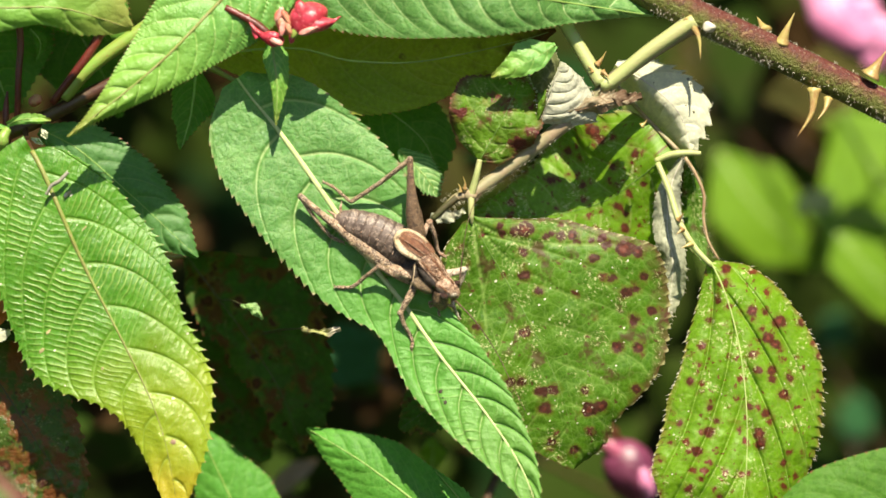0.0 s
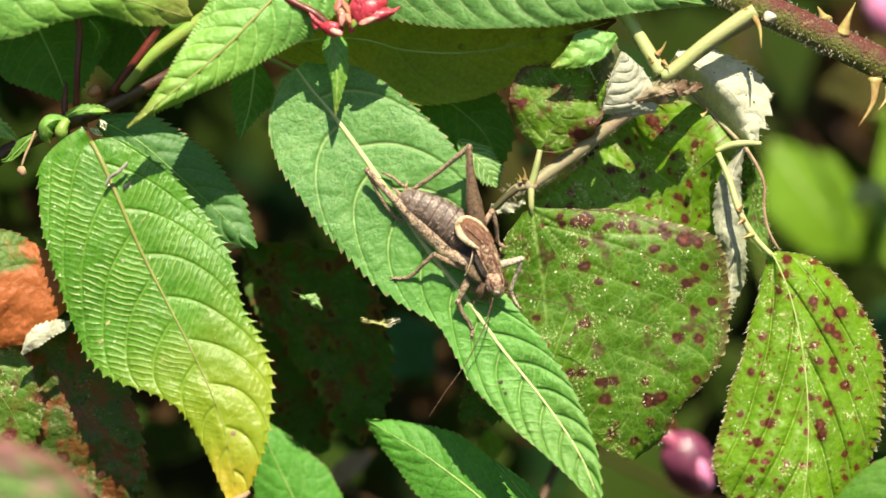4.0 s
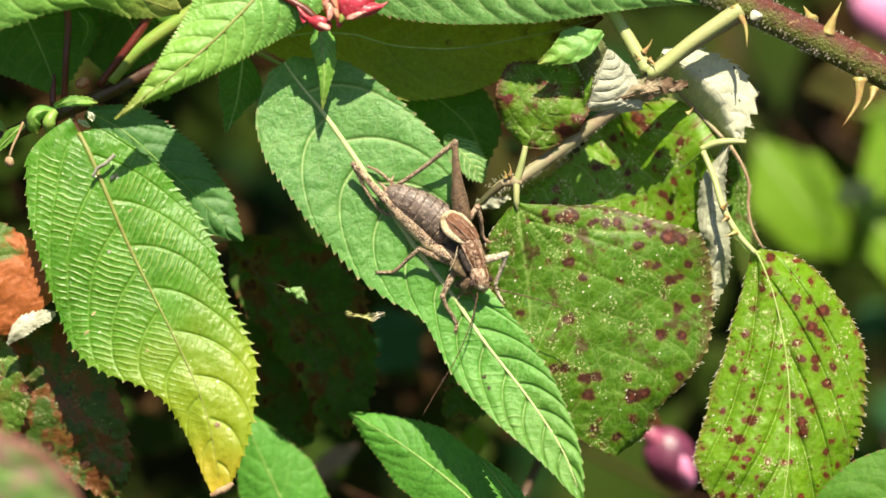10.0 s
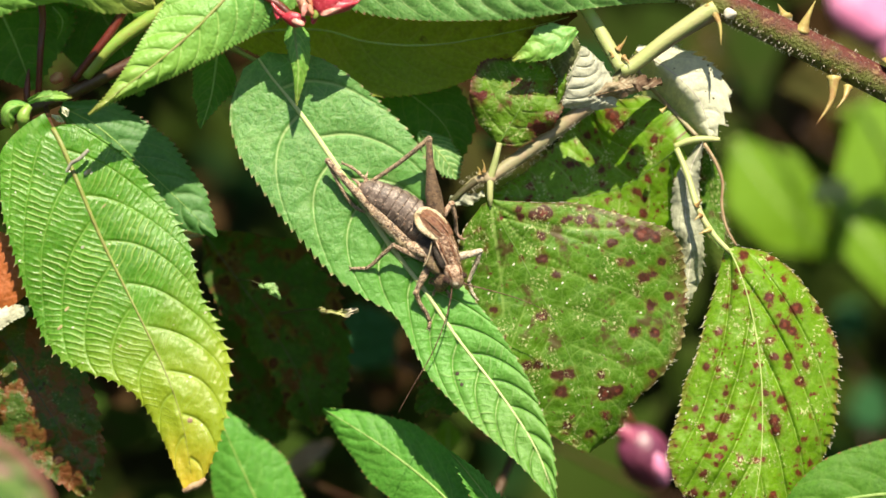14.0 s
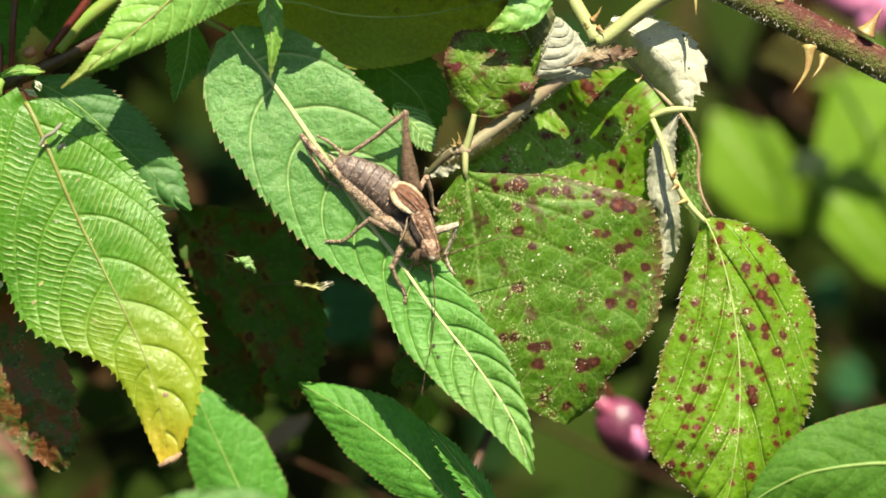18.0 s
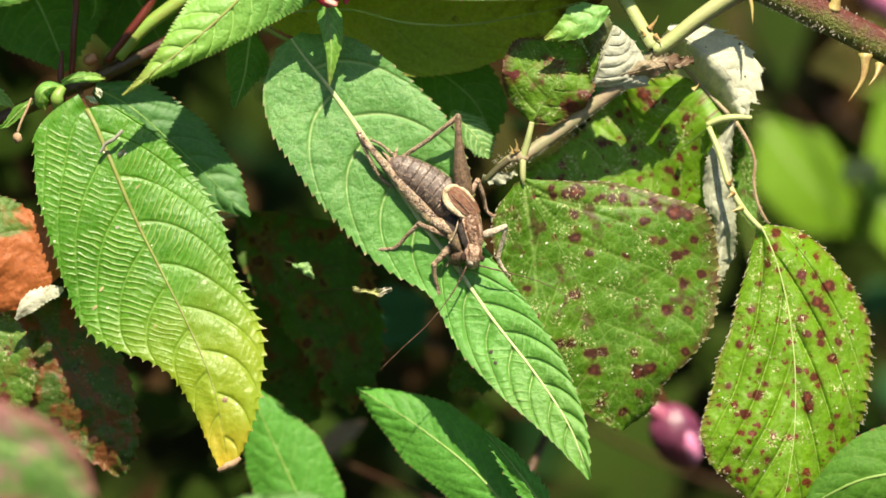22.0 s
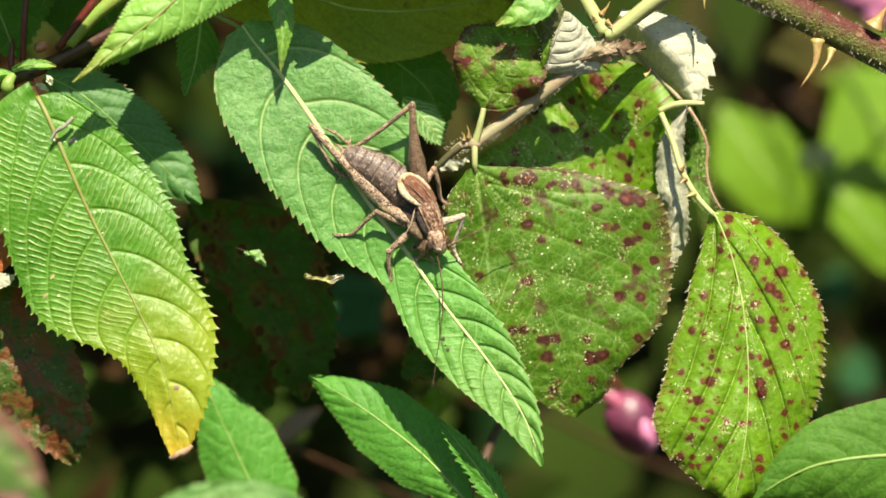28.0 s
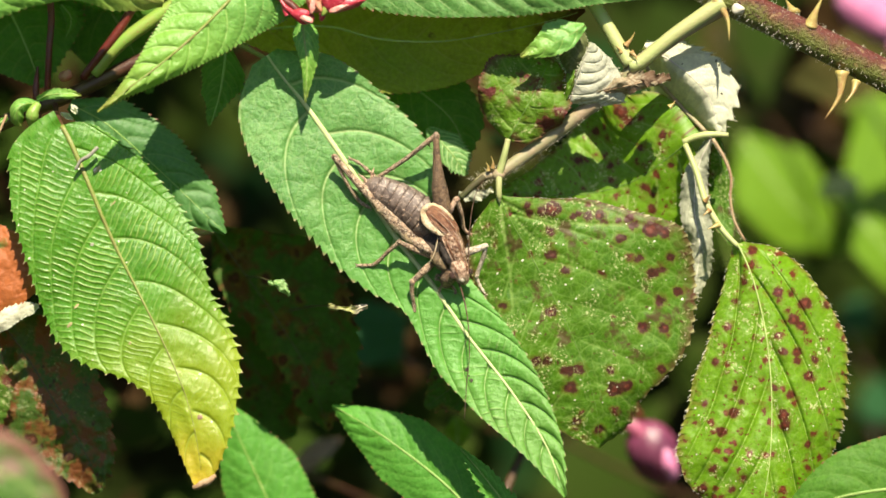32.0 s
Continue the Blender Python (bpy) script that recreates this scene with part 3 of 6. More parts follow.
def blob_mesh(point, size, turn=0.0, rings=10, sides=14, nose=0.0, bump=0.0, seed=0):
    """An ellipsoid at a plan point; size (along, across, deep) in plan steps; nose draws one end to a point; turn in degrees, clockwise."""
    v, f = [], []
    c, s = math.cos(radians(turn)), math.sin(radians(turn))
    for i in range(rings + 1):
        a = math.pi * i / rings
        for j in range(sides):
            b = 2 * math.pi * j / sides
            x = -math.cos(a)
            rad = math.sin(a) ** (1.0 + 0.6 * nose * max(0, x))
            x = x * (1 + nose * max(0, x) ** 2)
            k = 1 + bump * math.sin(3 * b + seed) * math.sin(2 * a + seed)
            p = (x * size[0], rad * math.cos(b) * size[1] * k, rad * math.sin(b) * size[2] * k)
            v.append((point[0] + p[0] * c - p[1] * s, point[1] + p[0] * s + p[1] * c, point[2] + p[2]))
    return place(v).tolist(), grid_faces(rings + 1, sides, True)


def blob(name, point, size, mat, parent=None, label="", origin=None, **kw):
    v, f = blob_mesh(point, size, **kw)
    return mesh_object(name, v, f, mat, parent, origin, label)


def leaf(name, parent, mat, mid, left, right, label="", fold=0.0, curl=(0.0, 0.0), veins=8, slant=0.30, quilt=3.0, ladder=0.0, ladders=12.0,
         teeth=40, tooth=6.0, hook=0.8, ns=16, per=6, wave=(0.0, 2.0), rough=4.0, seed=1, rib=5.0, rib_mat=None, steps=None, lobes=0.0, crumple=0.8, furrow=1.2, bite=(1.0, 1.0), nerves=(), stray=0.10, ribs=((0, 1), (0.25, 0.9), (0.5, 0.75), (1, 0.25)), swell=0.0, arc=0.75, back=(0.0, 0.0), bud=0.0, keen=1.0, groove=0.045, rise=False, lean=(1.0, 1.0), crowd=0.0, sores=(), hairs=None, blunt=0.0):
    """A leaf blade on a plan midrib, with veins, quilting and a toothed margin; its midrib is a part of it."""
    nt = steps or max(60, teeth * per)
    t = np.linspace(0, 1, nt + 1)
    path = smooth_path(mid, nt)
    d = np.gradient(path[:, :2], axis=0)
    ker = np.ones(15) / 15
    d = np.stack([np.convolve(np.pad(d[:, k], 7, "edge"), ker, "valid") for k in range(2)], 1)
    d /= np.linalg.norm(d, axis=1)[:, None] + 1e-9
    nrm = np.stack([-d[:, 1], d[:, 0]], 1)
    length = np.linalg.norm(np.diff(path[:, :2], axis=0), axis=1).sum()
    s = np.linspace(-1, 1, 2 * ns + 1)
    s = np.sign(s) * np.abs(s) ** 0.85
    wl, wr = profile(left, t), profile(right, t)
    if bud:                             # a rounded foot
        foot = np.sqrt(1 - (1 - np.clip(t / bud, 0, 1)) ** 2)
        wl, wr = wl * foot, wr * foot
    small = min(1.0, max(wl.max(), wr.max()) / 60)
    quilt, furrow = quilt * small, furrow * small
    T, S = np.meshgrid(t, s, indexing="ij")
    A = np.abs(S)
    W = np.where(S < 0, wr[:, None], wl[:, None])
    side = np.where(S < 0, 0.5, 0.0)
    ph = veins * (T * (1 - crowd + crowd * T) - slant * (lean[0] + (lean[1] - lean[0]) * T) * ((1.4 - arc) * A + arc * A ** 3) * np.clip(W.max() and W / max(wl.max(), wr.max()), 0.2, 1)) + side + stray * wander(T * 8, S * 2.4, seed + 3)
    fr = ph - np.floor(ph)
    near = np.minimum(fr, 1 - fr)
    body = np.clip(T / 0.06, 0, 1) * np.clip((1 - T) / 0.06, 0, 1)
    veinfade = (1 - 0.5 * A ** 2) * np.clip((A - 0.01) / 0.05, 0, 1) * body
    vein = np.zeros_like(T)
    h = quilt * (np.sin(np.pi * fr) ** 0.7 - 0.5) * (1 - A ** 5) * np.clip(A / 0.12, 0, 1) * body * (0.75 + 0.5 * wander(T * 13, S * 4, seed + 2)) * (1 + swell * (2 * T - 1))
    PX, PY = T * length, S * W
    h = h + crumple * (1.6 * lumps(PX / 34, PY / 34, seed + 20) + lumps(PX / 15, PY / 15, seed + 21) + 0.5 * lumps(PX / 7, PY / 7, seed + 22))
    h = h - furrow * np.exp(-(near / groove) ** 2) * body * np.clip(A / 0.05, 0, 1) * (1 - 0.6 * A ** 2)
    rungs, rungfade = np.zeros_like(T), np.zeros_like(T)
    if ladder:
        vx, vy = slant * length, max(wl.max(), wr.max())
        reach = math.hypot(vx, vy)
        lp = (PX * vx + A * W * vy) / reach / ladders + 0.38 * lumps(PX / 40, PY / 40, seed + 9) + 0.2 * lumps(PX / 17, PY / 17, seed + 8) + 0.37 * np.floor(ph)
        rung = (2.2 * (0.5 + 0.5 * np.cos(2 * np.pi * lp)) ** 4 - 0.8) * np.clip(near / 0.12, 0, 1)
        fade = np.clip(W / vy, 0.1, 1) * (np.clip((T - 0.5) / 0.25, 0.0, 1) if rise else np.clip((1.02 - T) / 0.5, 0.15, 1)) * (0.7 + 0.6 * lumps(PX / 60, PY / 60, seed + 10))
        h = h + ladder * rung * (1 - A ** 8) * np.clip(A / 0.1, 0, 1) * body * fade
        rungs = lp
        rungfade = np.clip(1.3 * fade * (0.75 + 0.9 * lumps(PX / 24, PY / 24, seed + 12)), 0, 1) * body * (1 - A ** 6) * np.clip(near / 0.08, 0, 1)
    tau = teeth * T + 0.25 * wander(T * 40, S * 0 + side, seed + 5)
    tau = tau - np.floor(tau)
    saw = np.where(tau < 0.78, tau / 0.78, (1 - tau) / 0.22) ** keen
    size = tooth * (0.75 + 0.5 * wander(T * 23, side * 4, seed + 7)) * np.clip((1 - T) / 0.04, 0.2, 1) * np.clip(T / 0.03, 0, 1)
    size = size * np.where(S < 0, bite[1] * (1 - blunt * T), bite[0] * (1.45 - 1.1 * T))
    e = np.clip((A - 0.84) / 0.16, 0, 1) ** 1.4
    off = A * W + e * size * (saw - 0.35) + lobes * wander(T * 11, side * 7, seed + 13) * A ** 2
    fwd = e * size * hook * saw - np.where(S < 0, back[1], back[0]) * A * np.exp(-(T / 0.07) ** 2)
    X = path[:, None, 0] + nrm[:, None, 0] * off * np.sign(S) + d[:, None, 0] * fwd
    Y = path[:, None, 1] + nrm[:, None, 1] * off * np.sign(S) + d[:, None, 1] * fwd
    bend = np.where(S < 0, curl[1], curl[0])
    Z = path[:, None, 2] + h + fold * A * W / 100 + bend * A ** 2 * (0.35 + 0.65 * W / max(wl.max(), wr.max())) + wave[0] * A ** 1.5 * np.sin(2 * np.pi * wave[1] * T + side * 5 + seed) + rough * wander(T * 7, S * 2.5, seed)
    nerve, nervefade = np.full(X.shape, 99.0), np.zeros(X.shape)
    for line in nerves:                 # main nerves that leave the base beside the midrib
        run = smooth_path([(a, b, 0) for a, b in line], 40)[:, :2]
        gap = np.full(X.shape, 1e9)
        fade = np.zeros(X.shape)
        for k in range(41):
            far = np.hypot(X - run[k, 0], Y - run[k, 1])
            fade = np.where(far < gap, 1 - k / 44, fade)
            gap = np.minimum(gap, far)
        Z = Z - 3.4 * np.exp(-(gap / 6.0) ** 2) * (0.3 + 0.7 * fade)
        nervefade = np.where(gap < nerve, 0.25 + 0.75 * fade, nervefade)
        nerve = np.minimum(nerve, gap)
    sore = np.full(X.shape, -30.0)
    for sx, sy, sr in sores:            # diseased spots, each with its radius
        sore = np.maximum(sore, sr - np.hypot(X - sx, (Y - sy) * 1.1))
    verts = place(np.stack([X, Y, Z], -1))
    mm = np.stack([T * length * UNIT * 1000, S * W * UNIT * 1000, np.full_like(T, seed * 7.3)], -1)
    extra = [("plan", "FLOAT_VECTOR", mm), ("along", "FLOAT", T), ("vein", "FLOAT", vein), ("rung", "FLOAT", rungs), ("rungfade", "FLOAT", rungfade), ("phase", "FLOAT", ph), ("pitch", "FLOAT", np.full_like(T, length / max(1, veins))), ("veinfade", "FLOAT", veinfade), ("nerve", "FLOAT", nerve), ("nervefade", "FLOAT", nervefade), ("edge", "FLOAT", np.maximum(A ** 3, 0)), ("hook", "FLOAT", e * saw), ("across", "FLOAT", S), ("sore", "FLOAT", sore)]
    blade = mesh_object(name, verts, grid_faces(nt + 1, 2 * ns + 1), mat, parent, place([mid[0]])[0], label, True, extra)
    if rib:
        rp = path[:: max(1, nt // 40)].copy()
        zmid = Z[:: max(1, nt // 40), ns]
        rp[:, 2] = zmid + 0.15 * rib
        rp = rp[:-1]
        v, f = tube_mesh(rp, [(t0, rib * r0) for t0, r0 in ribs], sides=8, steps=60, flat=0.5)
        mesh_object("midrib", v, f, rib_mat or M["midrib_green"], blade, blade.matrix_world.translation, "")
    if hairs:
        rnd, pieces = random.Random(seed), []
        for _ in range(hairs[0]):
            i, j = rnd.randrange(3, nt - 2), rnd.choice((0, 2 * ns))
            sg, ln = (1 if j else -1), hairs[1] * rnd.uniform(0.4, 1.2)
            p = (X[i, j], Y[i, j], Z[i, j])
            q = (p[0] + (nrm[i, 0] * sg + 0.5 * d[i, 0] + rnd.uniform(-0.4, 0.4)) * ln, p[1] + (nrm[i, 1] * sg + 0.5 * d[i, 1] + rnd.uniform(-0.4, 0.4)) * ln, p[2] + rnd.uniform(-0.2, 0.7) * ln)
            pieces.append(tube_mesh([p, q], [(0, 0.75), (1, 0.3)], sides=3, steps=1))
        v, f = join(pieces)
        tagged(mesh_object("margin_hairs", v, f, M["hair"], blade, blade.matrix_world.translation, "fine pale hairs on the margin"), kind="stuff")
    return blade


def on_leaf(blade, x, y):
    """The place on a blade where the plan point (x, y) falls, with its normal turned to the eye."""
    eye = BASE.translation
    shift = blade.matrix_world.translation
    way = (at(x, y) - eye).normalized()
    hit, p, n, _ = blade.ray_cast(eye - shift, way)
    if not hit:
        return None
    return p + shift, (n if n.dot(way) < 0 else -n)


def discs(name, blade, marks, mat, label, kind=""):
    """Thin lens-shaped flecks lying on a blade; marks are (x, y, radius, stretch) in plan steps."""
    v, f = [], []
    for x, y, r, k in marks:
        spot = on_leaf(blade, x, y)
        if not spot:
            continue
        p, n = spot
        a = n.orthogonal().normalized()
        b = n.cross(a)
        base = len(v)
        v.append(p + n * r * UNIT * 0.35)
        for j in range(8):
            u = 2 * math.pi * (j + 0.3 * math.sin(x + j)) / 8
            v.append(p + n * 0.3 * UNIT + (a * math.cos(u) * r * k + b * math.sin(u) * r) * UNIT)
        f += [(base, base + 1 + j, base + 1 + (j + 1) % 8) for j in range(8)]
    ob = mesh_object(name, v, f, mat, blade, None, label)
    return tagged(ob, kind=kind) if kind else ob


def scatter(blade, box, count, size, mat, name, label, seed):
    """Uncounted specks of dust and pollen on a blade, in a plan box."""
    rnd = random.Random(seed)
    discs(name, blade, [(rnd.uniform(box[0], box[2]), rnd.uniform(box[1], box[3]), size * rnd.uniform(0.5, 1.3), rnd.uniform(0.6, 1.8)) for _ in range(count)], mat, label, "stuff")


def spike_mesh(root, point, thick, hook=(0, 0, 0), sides=8, wide=1.0):
    """A prickle: broad foot, drawn to a bent point."""
    mid = [(a + b) / 2 + c for a, b, c in zip(root, point, hook)]
    return tube_mesh([root, mid, point], [(0, thick * 1.5), (0.15, thick), (0.5, thick * 0.5), (1, 0.4)], sides=sides, steps=12)


# ---- ground and hedge bank ----
def ground():
    n = 60
    g = np.concatenate([-np.geomspace(60, 0.15, n // 2), np.geomspace(0.15, 60, n // 2)])
    X, Y = np.meshgrid(g, g + 0.9, indexing="ij")
    Z = 0.03 * wander(X * 3, Y * 3, 4) * np.exp(-np.hypot(X, Y) / 12)
    ob = mesh_object("ground", np.stack([X, Y, Z], -1).reshape(-1, 3), grid_faces(n, n), M["soil"])
    tagged(ob, "dark leaf litter and soil under the plants", "ground", kind="structure")
    # added sheet standing for the thicket's shade, leaned over so no sun reaches it
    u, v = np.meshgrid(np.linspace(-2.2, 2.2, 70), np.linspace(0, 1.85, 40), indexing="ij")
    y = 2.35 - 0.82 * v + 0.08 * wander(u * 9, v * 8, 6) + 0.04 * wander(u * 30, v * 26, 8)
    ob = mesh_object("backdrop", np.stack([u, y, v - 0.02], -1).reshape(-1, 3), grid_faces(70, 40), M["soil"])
    tagged(ob, "added backdrop sheet, leaned over to stay dark as thicket shade", "thicket", kind="structure")


ground()


def scattered_leaves(name, label, spots, sizes, mat, seed):
    """Uncounted loose leaves, each a bent blade lying along its normal."""
    rnd = np.random.RandomState(seed)
    verts, faces, plan = [], [], []
    for k, (p, nrm) in enumerate(spots):
        nrm = Vector(nrm).normalized()
        a = nrm.orthogonal().normalized()
        a.rotate(Matrix.Rotation(rnd.uniform(0, 6.28), 3, nrm))
        b = nrm.cross(a)
        size, base = rnd.uniform(*sizes), len(verts)
        for i in range(6):
            u = i / 5
            half = size * (0.26 * math.sin(math.pi * u ** 0.75) ** 1.2 + 0.01)
            for sgn in (-1, 0, 1):
                verts.append(tuple(Vector(p) + a * (u - 0.5) * size + b * sgn * half + nrm * (0.18 * abs(sgn) * half - 0.5 * size * (u - 0.4) ** 2)))
                plan.append((u * size * 1000, sgn * half * 1000, k * 3.1))
        faces += [tuple(base + q for q in f) for f in grid_faces(6, 3)]
    ob = mesh_object(name, verts, faces, mat, extra=[("plan", "FLOAT_VECTOR", plan)])
    return tagged(ob, label, "foliage", kind="stuff")


def cover():
    rnd = np.random.RandomState(12)
    spots = []
    for k in range(2600):           # the outer side of the thicket
        u, v = rnd.uniform(-2.2, 2.2), rnd.uniform(0, 1.85)
        tilt = Vector((rnd.uniform(-0.6, 0.6), 0.82 + rnd.uniform(-0.5, 0.5), 1.0 + rnd.uniform(-0.5, 0.5)))
        spots.append(((u, 2.47 - 0.82 * v + rnd.uniform(0, 0.12), v + 0.02), tilt))
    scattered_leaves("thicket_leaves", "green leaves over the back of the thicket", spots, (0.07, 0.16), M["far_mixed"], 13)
    spots = []
    for k in range(1600):
        x, y = rnd.normal(0, 1.3), 0.9 + rnd.normal(0, 1.1)
        rise = 0.03 * wander(np.array([x * 3]), np.array([y * 3]), 4)[0] * math.exp(-math.hypot(x, y) / 12)
        spots.append(((x, y, rise + 0.02), (rnd.uniform(-0.3, 0.3), rnd.uniform(-0.3, 0.3), 1)))
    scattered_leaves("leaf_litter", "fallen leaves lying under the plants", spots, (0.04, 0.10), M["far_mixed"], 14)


cover()


# ---- balsam plant with the main leaf ----
def balsam():
    plant = thing("balsam_plant", at(-60, 300, -60), "balsam plant with toothed green leaves and red stems", "plant")
    tube("stem", [(-700, 9500, -700), (-560, 5000, -500), (-330, 1600, -300), (-160, 520, -160), (0, 264, -125), (150, 194, -115), (290, 122, -110), (470, 20, -110), (620, -190, -105), (720, -700, -120), (800, -1500, -150)],
         [(0, 60), (0.3, 42), (0.55, 20), (0.7, 14), (0.85, 13), (1, 9)], M["brown_stem"], plant, "thick brown-red main stem", steps=120, sides=14)
    tube("stalk", [(124, -60, -70), (142, 30, -66), (139, 100, -64), (136, 175, -80)], [(0, 7), (1, 5.5)], M["red_stem"], plant, "thin dark red stalk")
    tube("stalk", [(330, -70, -85), (276, 42, -80), (240, 95, -82), (198, 150, -100)], [(0, 10), (1, 7)], M["red_stem"], plant, "red stalk")
    tube("stalk", [(420, -20, -85), (316, 50, -84), (262, 92, -86), (218, 142, -100)], [(0, 13), (0.5, 13), (1, 11)], M["green_stem"], plant, "pale green stalk")
    tube("stalk", [(125, 245, -90), (118, 200, -84), (116, 168, -80), (119, 130, -84)], [(0, 5), (0.7, 6), (1, 2)], M["red_stem"], plant, "short red shoot")
    tube("petiole", [(150, 196, -110), (153, 216, -60), (164, 240, 2)], [(0, 5.5), (1, 4.4)], M["brown_stem"], plant)
    tube("petiole", [(420, 60, -112), (480, 92, -70), (530, 118, -28)], [(0, 7), (1, 3.5)], M["midrib_dull"], plant)
    # the leaf that carries the insect
    perch = leaf("leaf", plant, M["balsam_perch"], [(524, 108, -26), (548, 142, -22), (600, 206, -16), (680, 320, -6), (760, 437, 0), (820, 514, 0), (880, 600, 10), (960, 702, 40), (1020, 794, 62), (1056, 886, 82)],
         [(0, 20), (0.03, 84), (0.06, 112), (0.12, 132), (0.268, 132), (0.40, 114), (0.47, 92), (0.53, 66), (0.58, 70), (0.66, 82), (0.775, 72), (0.89, 44), (0.96, 20), (1, 1)],
         [(0, 12), (0.03, 60), (0.06, 84), (0.12, 108), (0.2, 128), (0.268, 140), (0.34, 136), (0.418, 108), (0.5, 66), (0.55, 60), (0.66, 68), (0.775, 56), (0.89, 32), (0.96, 13), (1, 1)],
         "broad green balsam leaf with a pale midrib under the insect", fold=2.0, curl=(8, 6), veins=13, slant=0.19, lean=(0.1, 1.7), arc=0.8, crowd=0.42, quilt=5.0, swell=0.92, furrow=4.2, crumple=1.0, ladder=0.42, ladders=15, rise=True, teeth=46, tooth=6.5, hook=0.9, ns=44, per=9, wave=(4, 3.0), rough=4, seed=11, rib=5.0, rib_mat=M["midrib"], stray=0.08, ribs=((0, 0.4), (0.08, 0.45), (0.14, 0.85), (0.4, 1), (0.55, 0.8), (0.7, 0.5), (1, 0.2)))
    # yellowing leaf
    ageing = leaf("leaf", plant, M["balsam_ageing"], [(162, 234, 14), (178, 264, 20), (202, 318, 25), (250, 430, 31), (300, 530, 39), (345, 620, 50), (376, 690, 62), (395, 750, 70), (406, 805, 74), (415, 866, 74)],
         [(0, 94), (0.05, 114), (0.09, 131), (0.16, 146), (0.32, 159), (0.469, 172), (0.54, 162), (0.60, 132), (0.66, 90), (0.715, 66), (0.822, 47), (0.897, 36), (0.97, 24), (1, 15)],
         [(0, 36), (0.03, 48), (0.07, 70), (0.14, 100), (0.2, 115), (0.32, 136), (0.42, 139), (0.5, 126), (0.55, 116), (0.61, 121), (0.715, 118), (0.822, 85), (0.897, 58), (0.97, 28), (1, 14)],
         "yellow-green balsam leaf ageing to orange at its tip", fold=-2, curl=(-12, -22), veins=8, slant=0.28, arc=0.9, back=(30, 0), bud=0.04, quilt=3.4, swell=0.7, ladder=0.55, ladders=10.5, furrow=2.3, teeth=38, tooth=15, keen=3.2, bite=(0.62, 1.1), hook=0.45, ns=64, per=12, wave=(6, 2.5), rough=5, seed=23, rib=3.4, rib_mat=M["midrib_olive"], ribs=((0, 1.3), (0.25, 1.0), (0.5, 0.6), (0.75, 0.3), (1, 0.12)), blunt=0.55)
    tube("torn_edge", [(398, 874, 74), (412, 868, 77), (426, 860, 76), (437, 851, 73)], [(0, 4), (0.5, 7), (1, 3)], M["dry"], plant, "dried brown tip of the ageing leaf", ripple=0.4)
    discs("bite_mark", perch, [(880, 662, 3.5, 1.3), (888, 681, 4.0, 0.9), (884, 673, 1.6, 1.0)], M["bite"], "small dark feeding holes")
    discs("sore", ageing, [(409, 748, 5.0, 1.1)], M["sore"], "round red-brown sore")
    discs("sore_core", ageing, [(409, 747, 2.6, 1.0)], M["dust"], "pale core of the sore")
    discs("scar", ageing, [(224, 312, 3, 3.4), (178, 586, 3, 2.2), (190, 553, 2.6, 2.4), (285, 618, 2.4, 1.6), (255, 370, 1.4, 6)], M["scar"], "tan feeding scars")
    discs("dropping", ageing, [(217, 444, 3.0, 1.3), (222, 312, 3.0, 1.8), (231, 313, 2.0, 1.6), (409, 672, 2.2, 1.6)], M["dust"], "small white marks on the leaf", "stuff")
    scatter(ageing, (80, 260, 470, 780), 26, 1.5, M["dust"], "specks", "pale specks of dust", 4)
    # bright leaf above
    leaf("leaf", plant, M["balsam_bright"], [(640, -196, 50), (548, -84, 66), (476, -8, 80), (402, 68, 94), (330, 130, 106), (272, 174, 112), (226, 210, 114)],
         [(0, 10), (0.1, 60), (0.25, 88), (0.42, 92), (0.56, 78), (0.74, 46), (0.86, 20), (0.93, 7), (1, 1.5)],
         [(0, 10), (0.1, 70), (0.25, 100), (0.40, 96), (0.56, 64), (0.74, 35), (0.86, 17), (0.93, 6), (1, 1.5)],
         "bright green balsam leaf with red-tipped teeth", fold=-3, curl=(-14, -20), veins=13, slant=0.17, quilt=6.5, furrow=2.0, teeth=78, tooth=5.5, hook=0.9, ns=22, per=7, wave=(4, 3), rough=4, seed=31, rib=3.8, rib_mat=M["midrib_olive"])
    tube("petiole", [(700, -420, -115), (690, -300, 0), (640, -196, 50)], [(0, 9), (1, 6)], M["red_stem"], plant)
    # leaf along the top; its unseen upper half is widened to cast shade
    leaf("leaf", plant, M["balsam"], [(560, -170, 10), (680, -110, 24), (820, -66, 50), (940, -44, 112), (1040, -32, 98), (1120, -20, 36), (1258, 2, -14)],
         [(0, 10), (0.1, 96), (0.2, 122), (0.3, 116), (0.4, 102), (0.6, 74), (0.75, 46), (0.88, 20), (0.95, 8), (1, 1)],
         [(0, 10), (0.1, 100), (0.25, 150), (0.4, 160), (0.6, 150), (0.75, 120), (0.88, 60), (0.95, 20), (1, 1)],
         "long green balsam leaf with a finely toothed edge", fold=-2, curl=(-14, -20), veins=13, slant=0.2, quilt=5, teeth=56, tooth=6, ns=18, per=6, wave=(6, 3), rough=4, seed=37, rib=3.6)
    tube("petiole", [(690, -560, -118), (610, -300, -40), (560, -170, 10)], [(0, 9), (1, 6)], M["red_stem"], plant)
